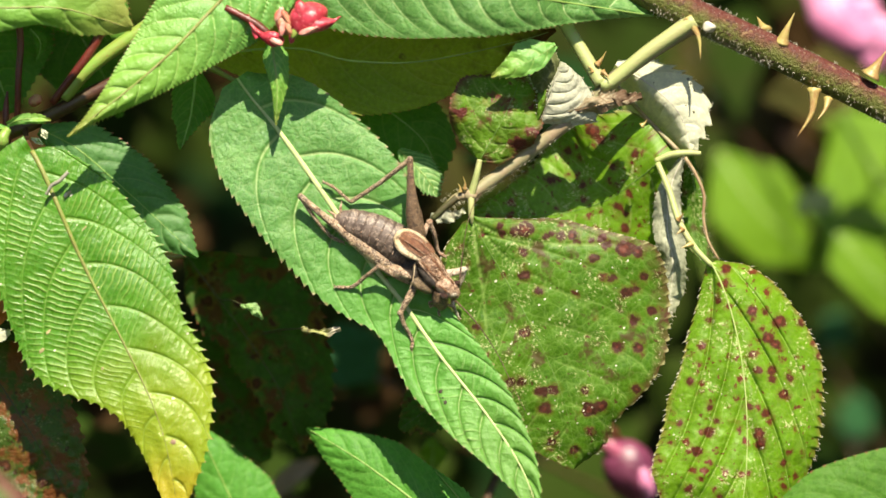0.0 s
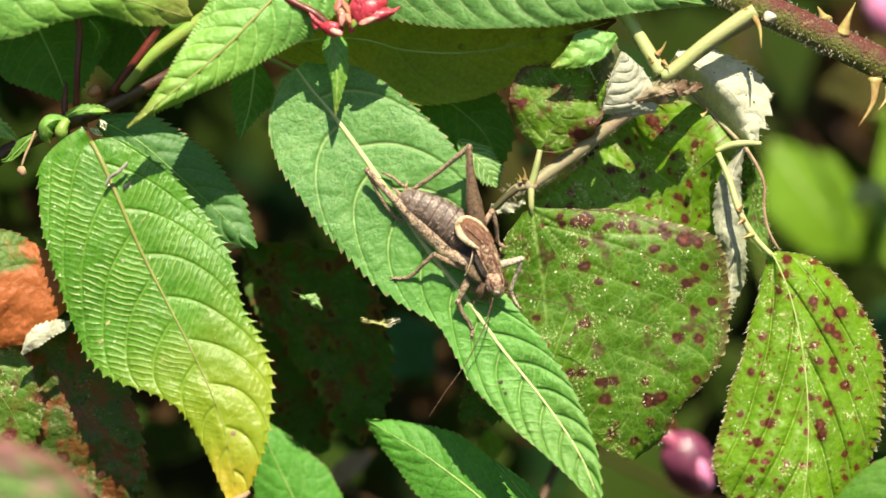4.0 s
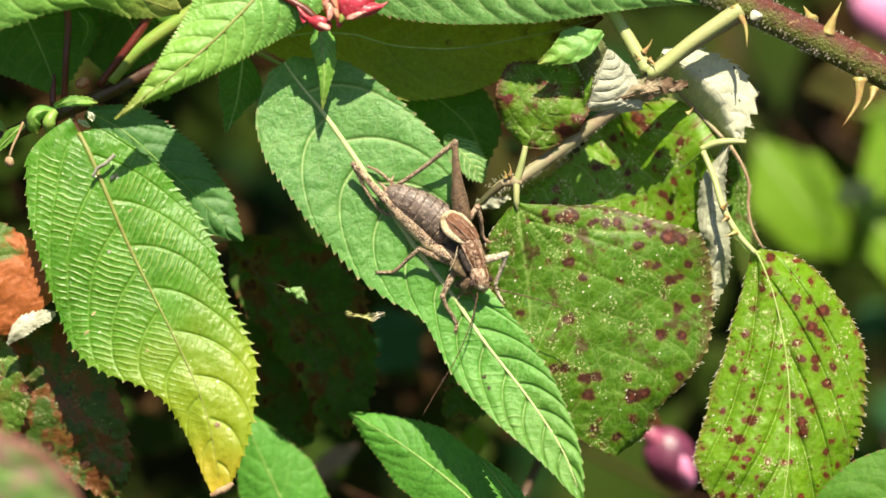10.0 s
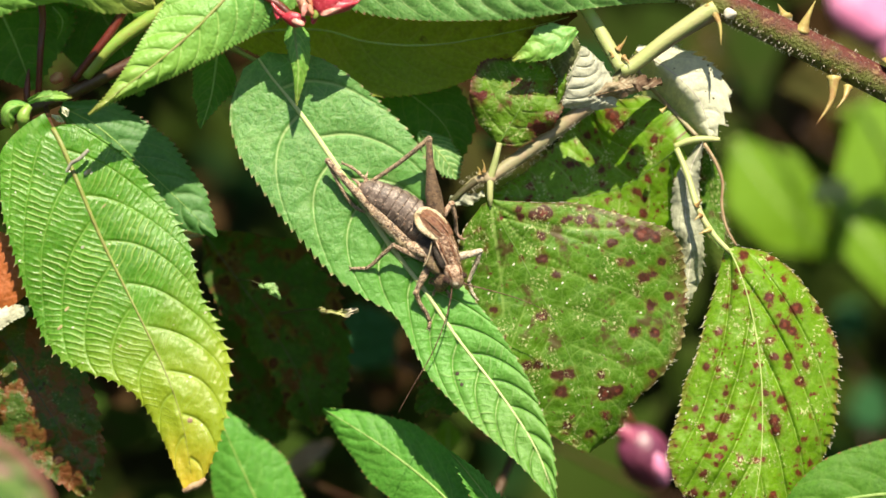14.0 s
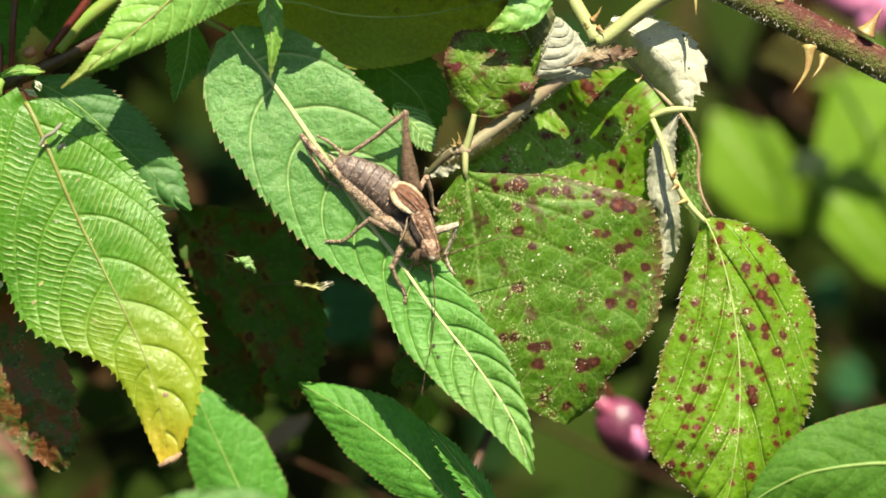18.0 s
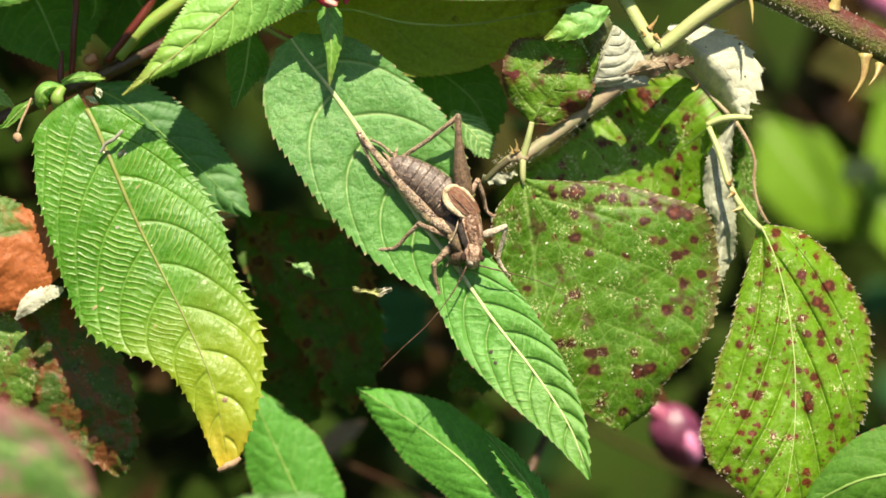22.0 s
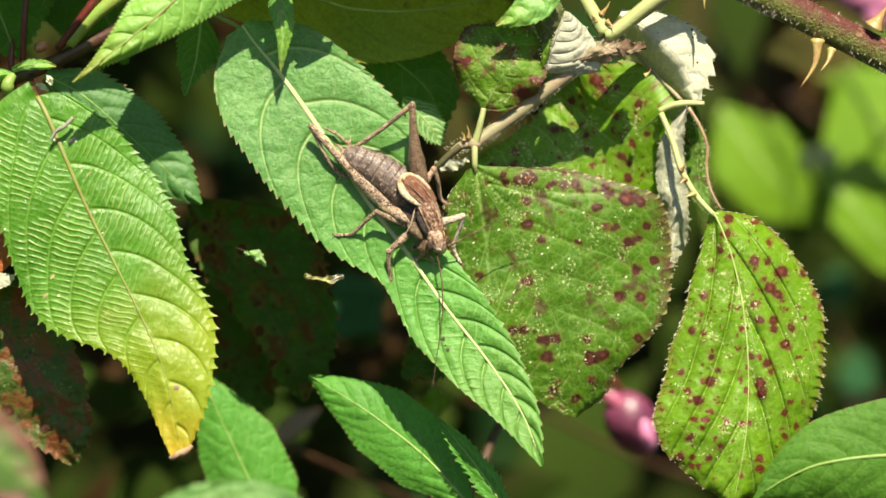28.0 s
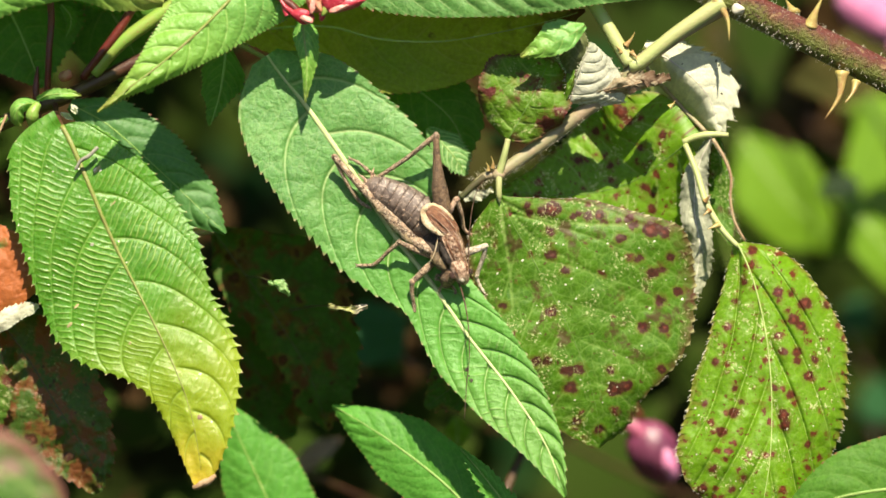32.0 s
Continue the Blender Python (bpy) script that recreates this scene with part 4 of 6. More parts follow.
    # leaf in the upper corner, its pale side showing; unseen half widened for shade
    leaf("leaf", plant, M["balsam_bright"], [(-260, -130, 116), (-120, -60, 120), (0, -22, 120), (110, -18, 112), (220, -16, 100), (340, 20, 72)],
         [(0, 8), (0.15, 60), (0.35, 80), (0.48, 74), (0.6, 44), (0.72, 30), (0.86, 40), (0.95, 22), (1, 2)],
         [(0, 8), (0.15, 90), (0.35, 146), (0.6, 150), (0.8, 120), (0.92, 70), (1, 2)],
         "light green balsam leaf", curl=(-26, 10), veins=10, slant=0.22, quilt=4, teeth=46, tooth=5, ns=20, per=6, seed=41, rib=3.0, rib_mat=M["midrib_olive"])
    # blue-green half of a leaf behind it
    leaf("leaf", plant, M["balsam_shade"], [(140, -120, -90), (200, -40, -96), (262, 8, -104), (300, 44, -112)],
         [(0, 20), (0.4, 60), (0.8, 30), (1, 2)], [(0, 20), (0.4, 66), (0.8, 40), (1, 2)], "dark green balsam leaf in shade", teeth=24, tooth=5, ns=12, seed=43, rib=2.4)
    leaf("leaf", plant, M["balsam_shade"], [(30, -80, -128), (60, 10, -132), (96, 90, -134), (126, 168, -136)],
         [(0, 20), (0.3, 120), (0.7, 90), (1, 4)], [(0, 20), (0.3, 150), (0.7, 110), (1, 4)], "broad dark balsam leaf behind the stalks", teeth=30, tooth=7, ns=12, seed=45, rib=3.0)
    leaf("leaf", plant, M["balsam_shade"], [(160, 20, -112), (176, 40, -104), (176, 60, -102), (168, 78, -104)],
         [(0, 5), (0.4, 12), (1, 1)], [(0, 5), (0.4, 13), (1, 1)], "small green leaf", teeth=8, tooth=2, ns=8, seed=46, rib=1.5)
    # a leaf above the others, out of view, added to shade the stalks
    leaf("leaf", plant, M["balsam"], [(400, -230, 50), (250, -200, 60), (90, -190, 64), (-80, -190, 60), (-230, -170, 48)],
         [(0, 8), (0.2, 100), (0.45, 134), (0.7, 110), (1, 2)], [(0, 8), (0.2, 100), (0.45, 140), (0.7, 110), (1, 2)], "unseen green balsam leaf high on the stem, added for shade", teeth=40, tooth=6, ns=10, per=5, seed=78, rib=4, curl=(-14, -14))
    tube("petiole", [(640, -330, -110), (520, -300, -20), (400, -230, 50)], [(0, 8), (1, 5)], M["red_stem"], plant)
    # leaf hanging behind the bright ones, seen from below
    leaf("leaf", plant, M["balsam_pale"], [(468, 70, -130), (560, 58, -132), (640, 58, -130), (720, 78, -122), (830, 82, -104), (950, 62, -70), (1040, 40, -44), (1086, 26, -34)],
         [(0, 10), (0.1, 50), (0.3, 92), (0.45, 94), (0.58, 82), (0.72, 58), (0.86, 36), (0.95, 16), (1, 2)],
         [(0, 10), (0.1, 46), (0.3, 82), (0.5, 90), (0.7, 60), (0.86, 34), (0.95, 12), (1, 2)],
         "dull olive balsam leaf seen from below, withered at the tip", curl=(26, 20), veins=11, slant=0.2, quilt=5, teeth=44, tooth=6, ns=18, per=6, wave=(10, 2), seed=47, rib=2.2, rib_mat=M["midrib_pale"])
    # narrow hanging leaflet and small neighbours
    leaf("leaf", plant, M["balsam_bright"], [(583, 30, 30), (590, 80, 42), (595, 130, 44), (592, 192, 40)],
         [(0, 4), (0.25, 20), (0.6, 10), (0.85, 5), (1, 0.8)], [(0, 4), (0.25, 26), (0.5, 22), (0.7, 12), (1, 0.8)], "narrow young leaf hanging point down", fold=-10, curl=(-12, -16), teeth=16, tooth=3, ns=10, seed=51, rib=2.5)
    leaf("leaf", plant, M["balsam_shade"], [(452, 84, -70), (448, 130, -62), (440, 180, -60), (424, 234, -56)],
         [(0, 8), (0.35, 42), (0.65, 36), (0.78, 14), (1, 1)], [(0, 8), (0.35, 38), (0.5, 34), (0.62, 16), (1, 1)], "small dark green leaf with a notched side", teeth=16, tooth=6, ns=12, seed=53, rib=2.5, lobes=5)
    leaf("leaf", plant, M["balsam_blue"], [(176, 196, -95), (240, 230, -86), (310, 290, -84), (375, 350, -84), (452, 424, -80)],
         [(0, 10), (0.2, 60), (0.5, 70), (0.8, 44), (1, 2)], [(0, 10), (0.2, 52), (0.5, 66), (0.8, 46), (1, 2)], "blue-green balsam leaf half in shade", curl=(-16, -20), veins=8, quilt=4, teeth=28, tooth=9, ns=16, per=7, seed=57, rib=1.2)
    leaf("leaf", plant, M["balsam"], [(808, 236, -112), (834, 262, -104), (856, 286, -98), (877, 318, -94)],
         [(0, 6), (0.4, 27), (0.8, 19), (1, 2)], [(0, 6), (0.4, 30), (0.75, 23), (1, 2)], "toothed leaf tip behind the main leaf", teeth=18, tooth=10, ns=14, per=7, seed=59, rib=1.8)
    leaf("leaf", plant, M["balsam_shade"], [(700, 100, -150), (780, 160, -150), (850, 220, -150), (880, 290, -152)],
         [(0, 20), (0.4, 80), (0.8, 50), (1, 2)], [(0, 20), (0.4, 80), (0.8, 50), (1, 2)], "dark leaf in deep shade", teeth=20, tooth=6, ns=10, seed=60, rib=1.8)
    # knot of young leaves on the stem
    leaf("leaf", plant, M["balsam_bright"], [(118, 188, -40), (140, 180, -30), (166, 178, -26), (196, 181, -24)],
         [(0, 4), (0.4, 9), (0.8, 8), (1, 1)], [(0, 4), (0.4, 10), (0.8, 8), (1, 1)], "small young leaf", fold=12, teeth=9, tooth=3, ns=8, seed=61, rib=1.5)
    leaf("leaf", plant, M["balsam_bright"], [(122, 196, -36), (100, 196, -20), (84, 206, -16), (84, 226, -24), (90, 236, -34)],
         [(0, 4), (0.4, 14), (0.8, 12), (1, 2)], [(0, 4), (0.4, 12), (0.8, 12), (1, 2)], "curled young leaf", fold=-14, curl=(-14, -10), teeth=6, tooth=1, ns=8, seed=62, rib=1.5)
    tube("young_shoot", [(112, 236, -40), (110, 214, -24), (120, 196, -30)], [(0, 9), (0.5, 12), (1, 7)], M["green_stem"], plant, "green swollen shoot")
    leaf("leaf", plant, M["balsam_shade"], [(66, 220, -46), (46, 236, -40), (20, 262, -38), (4, 268, -40)],
         [(0, 3), (0.4, 12), (1, 2)], [(0, 3), (0.4, 10), (1, 2)], "small curled dark leaf", fold=-12, teeth=6, tooth=2, ns=8, seed=63, rib=1.5)
    leaf("leaf", plant, M["balsam_bright"], [(-50, 220, -60), (-20, 205, -56), (10, 215, -55), (34, 232, -60)],
         [(0, 4), (0.4, 22), (1, 2)], [(0, 4), (0.4, 20), (1, 2)], "small lit leaf", teeth=9, tooth=5, ns=8, seed=64, rib=1.5)
    tube("bud_thread", [(64, 216, -44), (56, 236, -36), (46, 258, -32), (40, 276, -32)], [(0, 2.5), (1, 2)], M["dry"], plant, "thin withered bud stalk")
    blob("dry_bud", (40, 286, -32), (10, 8, 8), M["dry"], plant, "dry tan bud", bump=0.2, turn=70)
    tube("twig", [(187, 312, 36), (196, 297, 38), (210, 288, 40), (226, 272, 38)], [(0, 2.6), (0.5, 3.6), (1, 3)], M["grey_twig"], plant, "bit of grey twig lying on the leaf", ripple=0.3)
    leaf("leaf", plant, M["bramble_white"], [(178, 196, -60), (184, 204, -56), (187, 214, -58)],
         [(0, 2), (0.5, 7), (1, 1)], [(0, 2), (0.5, 6), (1, 1)], "pale torn leaf scrap caught on the stem", fold=-10, teeth=5, tooth=2, ns=8, seed=66, rib=0)
    leaf("leaf", plant, M["bramble_white"], [(160, 212, -60), (170, 216, -56), (182, 224, -58)],
         [(0, 2), (0.5, 6), (1, 1)], [(0, 2), (0.5, 5), (1, 1)], "pale torn leaf scrap caught on the stem", fold=-10, teeth=5, tooth=2, ns=8, seed=67, rib=0)
    # blob added for a small peach-coloured spot among the stalks
    blob("scar", (168, 146, -104), (13, 10, 8), M["orange_bud"], plant, "peach-coloured spot on the stem", turn=150, bump=0.2)
    # dark leaf added where the gap behind the stalks is only shade
    leaf("leaf", plant, M["balsam_shade"], [(190, -70, -190), (240, 20, -196), (286, 100, -198), (318, 176, -204)],
         [(0, 20), (0.3, 110), (0.7, 80), (1, 4)], [(0, 20), (0.3, 110), (0.7, 66), (1, 4)], "broad dark balsam leaf added to fill a shaded gap", teeth=30, tooth=7, ns=12, seed=48, rib=2.0)
    # red buds
    tube("bud_stalk", [(505, -16, 74), (532, -2, 78), (560, 14, 80), (580, 32, 80)], [(0, 6), (1, 8)], M["red_stem"], plant, "red bud stalk")
    blob("bud", (588, 38, 82), (21, 13, 13), M["red_bud"], plant, "small red bud", nose=0.4, turn=196, bump=0.22, rings=16, sides=20, seed=2)
    # cream blob stands in for the bright highlight on this bud
    blob("bud_fold", (594, 44, 91), (13, 7, 5), M["cream_bud"], plant, "cream highlight on the small red bud", turn=30, bump=0.3, rings=12, seed=1)
    tube("bud_tip", [(572, 34, 84), (560, 26, 86), (549, 12, 84), (545, -4, 81)], [(0, 6), (0.4, 4), (1, 1.2)], M["red_bud"], plant, "curved red spur")
    blob("bud", (648, 4, 88), (32, 28, 25), M["red_bud"], plant, "plump red bud with folded petals", nose=0.25, turn=-25, bump=0.16, rings=18, sides=22)
    blob("bud_fold", (662, 16, 100), (26, 13, 10), M["red_bud"], plant, "outer fold of the red bud", nose=0.5, turn=-12, bump=0.2, rings=16, sides=18)
    blob("bud_fold", (640, -8, 102), (22, 12, 9), M["red_bud"], plant, "outer fold of the red bud", turn=70, bump=0.12)
    tube("bud_tip", [(676, 12, 94), (694, 8, 94), (708, 0, 92)], [(0, 9), (0.5, 4), (1, 0.8)], M["red_bud"], plant, "pointed tip of the bud")
    blob("bud_fold", (652, 24, 108), (20, 5, 4), M["cream_bud"], plant, "pale petal edge", turn=-20, bump=0.3, rings=14)
    blob("sepal", (628, 26, 94), (14, 7, 5), M["green_stem"], plant, "pale green sepal", turn=120)
    blob("bud", (606, 10, 84), (24, 13, 13), M["orange_bud"], plant, "withered tan-orange bud", turn=70, bump=0.3, rings=18, sides=20, seed=3)
    for k, (x, y, a, b) in enumerate([(600, -4, 110, 14), (612, 2, 60, 16), (604, 22, 95, 13), (616, 22, 70, 11)]):
        blob("withered_petal", (x, y, 94 + 2 * k), (b, 5, 3.5), M["orange_bud" if k % 2 else "cream_bud"], plant, "", turn=a, bump=0.35, rings=12, seed=k)
    tube("bud_tip", [(560, 38, 82), (553, 24, 82), (548, 8, 81)], [(0, 5), (1, 1)], M["red_bud"], plant, "thin red bud tip")
    blob("bud", (622, 36, 82), (12, 6, 6), M["red_bud"], plant, "small red bud", turn=100)
    # upper leaves of the same stem, unseen, added to shade what lies behind
    for k, (x, y, w, dx, dy, s) in enumerate([(720, -700, -120, -420, 150, 95), (720, -620, -120, 430, 170, 100), (760, -1050, -130, -300, 260, 100), (760, -1000, -130, 330, 220, 95), (640, -330, -118, -420, 40, 90), (700, -420, -118, 520, -40, 90)]):
        leaf("leaf", plant, M["balsam"], [(x, y, w), (x + dx * 0.4, y + dy * 0.2 - 30, w + 60), (x + dx * 0.8, y + dy * 0.6, w + 100), (x + dx, y + dy, w + 90)],
             [(0, 8), (0.3, s), (0.6, s * 0.9), (1, 2)], [(0, 8), (0.3, s), (0.6, s * 0.9), (1, 2)], "unseen green balsam leaf high on the stem, added for shade", teeth=30, tooth=6, ns=8, per=4, seed=70 + k, rib=5, curl=(-20, -20))
    return plant


balsam()


# ---- bramble with spotted leaves ----
def bramble():
    plant = thing("bramble_bush", at(1690, 178, -20), "bramble with a thorny cane and spotted leaves", "bramble")
    cane = tube("cane", [(4200, 9800, -900), (3500, 4200, -500), (2600, 1000, -200), (1990, 340, -70), (1690, 176, -25), (1502, 82, -10), (1385, 26, -6), (1262, -32, -10), (1150, -90, -20), (900, -260, -60), (300, -900, -200)],
                [(0, 50), (0.5, 38), (0.8, 29), (0.9, 27), (1, 18)], M["cane"], plant, "thick red-brown bramble cane", steps=150, sides=18, ripple=0.05)
    thorns = [((1484, 52, 6), (1507, -2, 16), 10, (-4, 6, 2)), ((1541, 132, 8), (1511, 216, 22), 9, (10, 2, 0)), ((1566, 150, 16), (1546, 188, 40), 6, (4, 0, 0)),
              ((1318, 6, 12), (1341, 78, 26), 8, (8, -2, 0)), ((1640, 110, 4), (1668, 66, 14), 13, (0, 0, 0)), ((1262, -58, 4), (1290, -112, 12), 13, (0, 0, 0)), ((1455, 30, -30), (1440, 4, -60), 9, (0, 0, 0))]
    for root, tip, thick, bend in thorns:
        v, f = spike_mesh(root, tip, thick, bend)
        mesh_object("thorn", v, f, M["thorn"], cane, None, "")
    rnd = random.Random(5)
    pieces = []
    run = smooth_path([(1830, 250, -45), (1690, 176, -25), (1502, 82, -10), (1385, 26, -6), (1262, -32, -10)], 300)
    for k in range(760):
        i = rnd.randrange(300)
        x, y, w = run[i]
        dx, dy = run[i + 1][0] - x, run[i + 1][1] - y
        n = math.hypot(dx, dy)
        a = rnd.uniform(-1.2, 1.2) + (math.pi if rnd.random() < 0.5 else 0)
        px, py, pw = -dy / n * math.cos(a), dx / n * math.cos(a), abs(math.sin(a))
        r, ln = 24, rnd.uniform(5, 11)
        pieces.append(tube_mesh([(x + px * r, y + py * r, w + pw * r), (x + px * (r + ln) + rnd.uniform(-2, 2), y + py * (r + ln), w + pw * (r + ln))], [(0, 0.5), (1, 0.25)], sides=3, steps=1))
    v, f = join(pieces)
    tagged(mesh_object("hairs", v, f, M["hair"], cane, None, "fine pale hairs"), kind="stuff")
    blob("leaf_scar", (1357, 22, 18), (12, 10, 10), M["hair"], cane, "pale downy leaf scar", bump=0.3)
    side = tube("side_shoot", [(1330, 16, 4), (1290, 40, 2), (1240, 74, -2), (1180, 120, -10), (1140, 162, -20), (1080, 208, -28), (1010, 262, -30), (960, 298, -24), (934, 316, -16), (912, 319, -14), (890, 336, -16), (868, 358, -20)],
                [(0, 17), (0.12, 15), (0.35, 13), (0.55, 13), (0.8, 11.5), (0.88, 8), (0.94, 6), (1, 4)], M["petiole_grey"], plant, "hairy grey-brown side shoot", steps=80, ripple=0.08)
    tube("petiole", [(1330, 10, 10), (1290, 37, 8), (1240, 72, 4), (1186, 116, -4), (1164, 124, -4)], [(0, 15), (0.5, 13), (1, 12)], M["petiole"], plant, "yellow-green leaf stalk")
    tube("petiole", [(1070, -60, -30), (1092, -4, -24), (1128, 58, -14), (1166, 122, -6)], [(0, 13), (0.5, 12), (1, 13)], M["petiole"], plant, "yellow-green leaf stalk")
    tube("petiole", [(935, 318, -8), (941, 296, -4), (946, 276, 0), (951, 254, 0)], [(0, 7), (0.5, 5.8), (1, 5)], M["petiole"], plant, "short green leaf stalk")
    tube("petiole", [(935, 312, -8), (935, 332, -4), (935, 350, -4), (936, 366, -9)], [(0, 6.5), (0.5, 5.6), (0.8, 5), (1, 2.4)], M["petiole"], plant, "short green leaf stalk")
    tube("withered_end", [(910, 320, -12), (890, 336, -13), (868, 358, -17)], [(0, 7.4), (0.5, 6.4), (1, 5)], M["midrib_dark"], plant, "dark withered end of the shoot", ripple=0.2)
    blob("node", (934, 317, -10), (12, 10, 10), M["petiole_grey"], plant, "swollen joint of the leaf stalks", bump=0.15, turn=20)
    for root, tip, thick in [((1158, 88, 0), (1174, 64, 8), 4.5), ((1168, 100, 4), (1180, 114, 14), 4), ((916, 310, -4), (912, 296, 2), 3), ((1236, 196, 0), (1246, 184, 4), 4), ((924, 306, -4), (921, 284, 4), 3), ((1150, 100, 0), (1140, 88, 6), 3.5)]:
        v, f = spike_mesh(root, tip, thick, (2, 0, 0))
        mesh_object("thorn", v, f, M["thorn"], side, None, "")
    pieces = []
    run = smooth_path([(1290, 40, 2), (1240, 74, -2), (1180, 120, -10), (1140, 162, -20), (1080, 208, -28), (1010, 262, -30), (960, 298, -24), (934, 316, -16), (912, 319, -14), (890, 336, -16)], 300)
    for k in range(380):
        i = rnd.randrange(60, 300)
        x, y, w = run[i]
        dx, dy = run[i + 1 if i < 300 else i][0] - run[i - 1][0], run[min(300, i + 1)][1] - run[i - 1][1]
        n = math.hypot(dx, dy) + 1e-6
        sg = rnd.choice((-1, 1))
        r, ln = 11, rnd.uniform(2, 6)
        px, py, pw = -dy / n * sg, dx / n * sg, rnd.uniform(-0.2, 0.8)
        pieces.append(tube_mesh([(x + px * r * 0.7, y + py * r * 0.7, w + pw * r), (x + px * (r + ln) + rnd.uniform(-3, 3), y + py * (r + ln), w + pw * (r + ln))], [(0, 0.28), (1, 0.12)], sides=3, steps=1))
    v, f = join(pieces)
    tagged(mesh_object("hairs", v, f, M["hair"], side, None, "fine pale hairs"), kind="stuff")
    BIG_SORES = [(1028, 458, 12), (1053, 486, 10), (1181, 465, 10), (1208, 490, 12), (1224, 484, 10), (1241, 461, 10), (1222, 537, 12), (1252, 522, 10), (1030, 559, 12), (1191, 586, 12),
                 (1228, 586, 12), (1002, 646, 12), (1020, 645, 11), (1058, 664, 13), (1078, 660, 12), (1063, 693, 13), (1134, 662, 10), (1140, 695, 15), (1162, 690, 14), (1074, 752, 10),
                 (1114, 767, 10), (1225, 660, 11), (1030, 377, 17), (1114, 387, 12), (1205, 412, 17), (1226, 416, 14), (1026, 417, 10), (1151, 428, 10), (990, 384, 9), (945, 548, 9), (1075, 384, 8), (1165, 394, 10)]
    # large spotted leaflet
    big = leaf("leaf", plant, M["bramble"], [(935, 356, -8), (960, 405, -18), (990, 456, -26), (1042, 552, -34), (1086, 650, -44), (1110, 735, -60), (1112, 800, -78)],
         [(0, 8), (0.025, 46), (0.06, 72), (0.1, 90), (0.15, 102), (0.3, 118), (0.5, 128), (0.7, 122), (0.85, 96), (0.94, 66), (1, 3)],
         [(0, 4), (0.06, 60), (0.12, 104), (0.19, 146), (0.3, 205), (0.40, 258), (0.48, 252), (0.6, 230), (0.72, 190), (0.79, 140), (0.84, 84), (0.92, 56), (1, 3)],
         "large bramble leaflet with dark red spots", fold=4, curl=(-14, -30), veins=6, slant=0.40, arc=0.25, quilt=1.7, crumple=1.3, furrow=1.6, teeth=34, tooth=5, hook=0.5, ns=44, per=8, wave=(7, 2.6), rough=7, seed=81, rib=1.1, rib_mat=M["midrib_leaf"], lobes=7, hairs=(150, 5), sores=BIG_SORES + [(985 + 27 * k, 372 + 4.2 * k + 5 * (k % 2), 8 + 3 * (k % 3 == 1)) for k in range(9)], nerves=([(937, 362), (1000, 432), (1068, 472), (1141, 517), (1225, 566)], [(936, 362), (944, 415), (955, 488), (961, 561)], [(938, 362), (1000, 392), (1090, 404), (1190, 404)]))
    scatter(big, (900, 380, 1270, 790), 80, 1.4, M["dust"], "specks", "white specks of dust and pollen", 5)
    # small curled leaflet above it
    leaf("leaf", plant, M["bramble_purple"], [(951, 254, 0), (970, 222, 8), (993, 180, 10), (1012, 140, 0), (1022, 112, -16)],
         [(0, 12), (0.05, 34), (0.2, 50), (0.4, 64), (0.6, 66), (0.8, 56), (1, 16)],
         [(0, 14), (0.05, 52), (0.2, 80), (0.4, 98), (0.6, 104), (0.8, 88), (1, 34)],
         "small bramble leaflet with purple-red blotches", fold=4, curl=(-20, 6), veins=5, slant=0.3, quilt=1.8, crumple=2.0, teeth=20, tooth=4, ns=20, per=8, wave=(8, 2), rough=6, seed=83, rib=1.3, rib_mat=M["midrib_leaf"], lobes=4)
    leaf("leaf", plant, M["balsam_bright"], [(1086, 52, 50), (1052, 74, 60), (1014, 92, 64), (972, 108, 56)],
         [(0, 4), (0.25, 34), (0.5, 38), (0.75, 18), (1, 2)], [(0, 6), (0.3, 22), (0.6, 20), (1, 2)], "light green curled leaf piece", fold=-8, veins=4, quilt=2.5, teeth=12, tooth=3.5, ns=14, seed=84, rib=0.8)
    leaf("leaf", plant, M["bramble_roll"], [(1070, 52, 22), (1064, 82, 34), (1060, 108, 30), (1058, 138, 14)],
         [(0, 10), (0.3, 22), (0.7, 18), (1, 4)], [(0, 12), (0.3, 28), (0.6, 26), (1, 4)], "rolled olive leaf margin, coloured dark for shade, with a hairy rim", fold=-24, curl=(-26, -22), veins=4, quilt=1.5, crumple=1.2, teeth=10, tooth=3, ns=18, per=10, seed=85, rib=0, hairs=(70, 4))
    leaf("leaf", plant, M["bramble_purple"], [(1064, 118, 6), (1062, 140, 12), (1060, 160, 12), (1052, 184, 4)],
         [(0, 5), (0.4, 10), (1, 3)], [(0, 5), (0.4, 9), (1, 3)], "narrow green leaf fold edged with purple", fold=-14, curl=(-8, -8), veins=3, quilt=1.0, crumple=1.0, teeth=8, tooth=2, ns=12, per=8, seed=92, rib=0, hairs=(30, 4))
    # dry rolled leaflet
    leaf("leaf", plant, M["bramble_brown"], [(1104, 174, 2), (1138, 164, 10), (1182, 154, 10), (1228, 142, 2)],
         [(0, 3), (0.3, 10), (0.7, 12), (1, 2)], [(0, 4), (0.3, 14), (0.7, 12), (1, 2)], "dry curled leaflet with a pale crinkled edge", fold=-14, curl=(-10, -12), veins=7, quilt=2.2, crumple=1.8, teeth=14, tooth=4, ns=16, per=8, wave=(7, 3), rough=7, seed=86, rib=1.2, rib_mat=M["dry"], lobes=5)
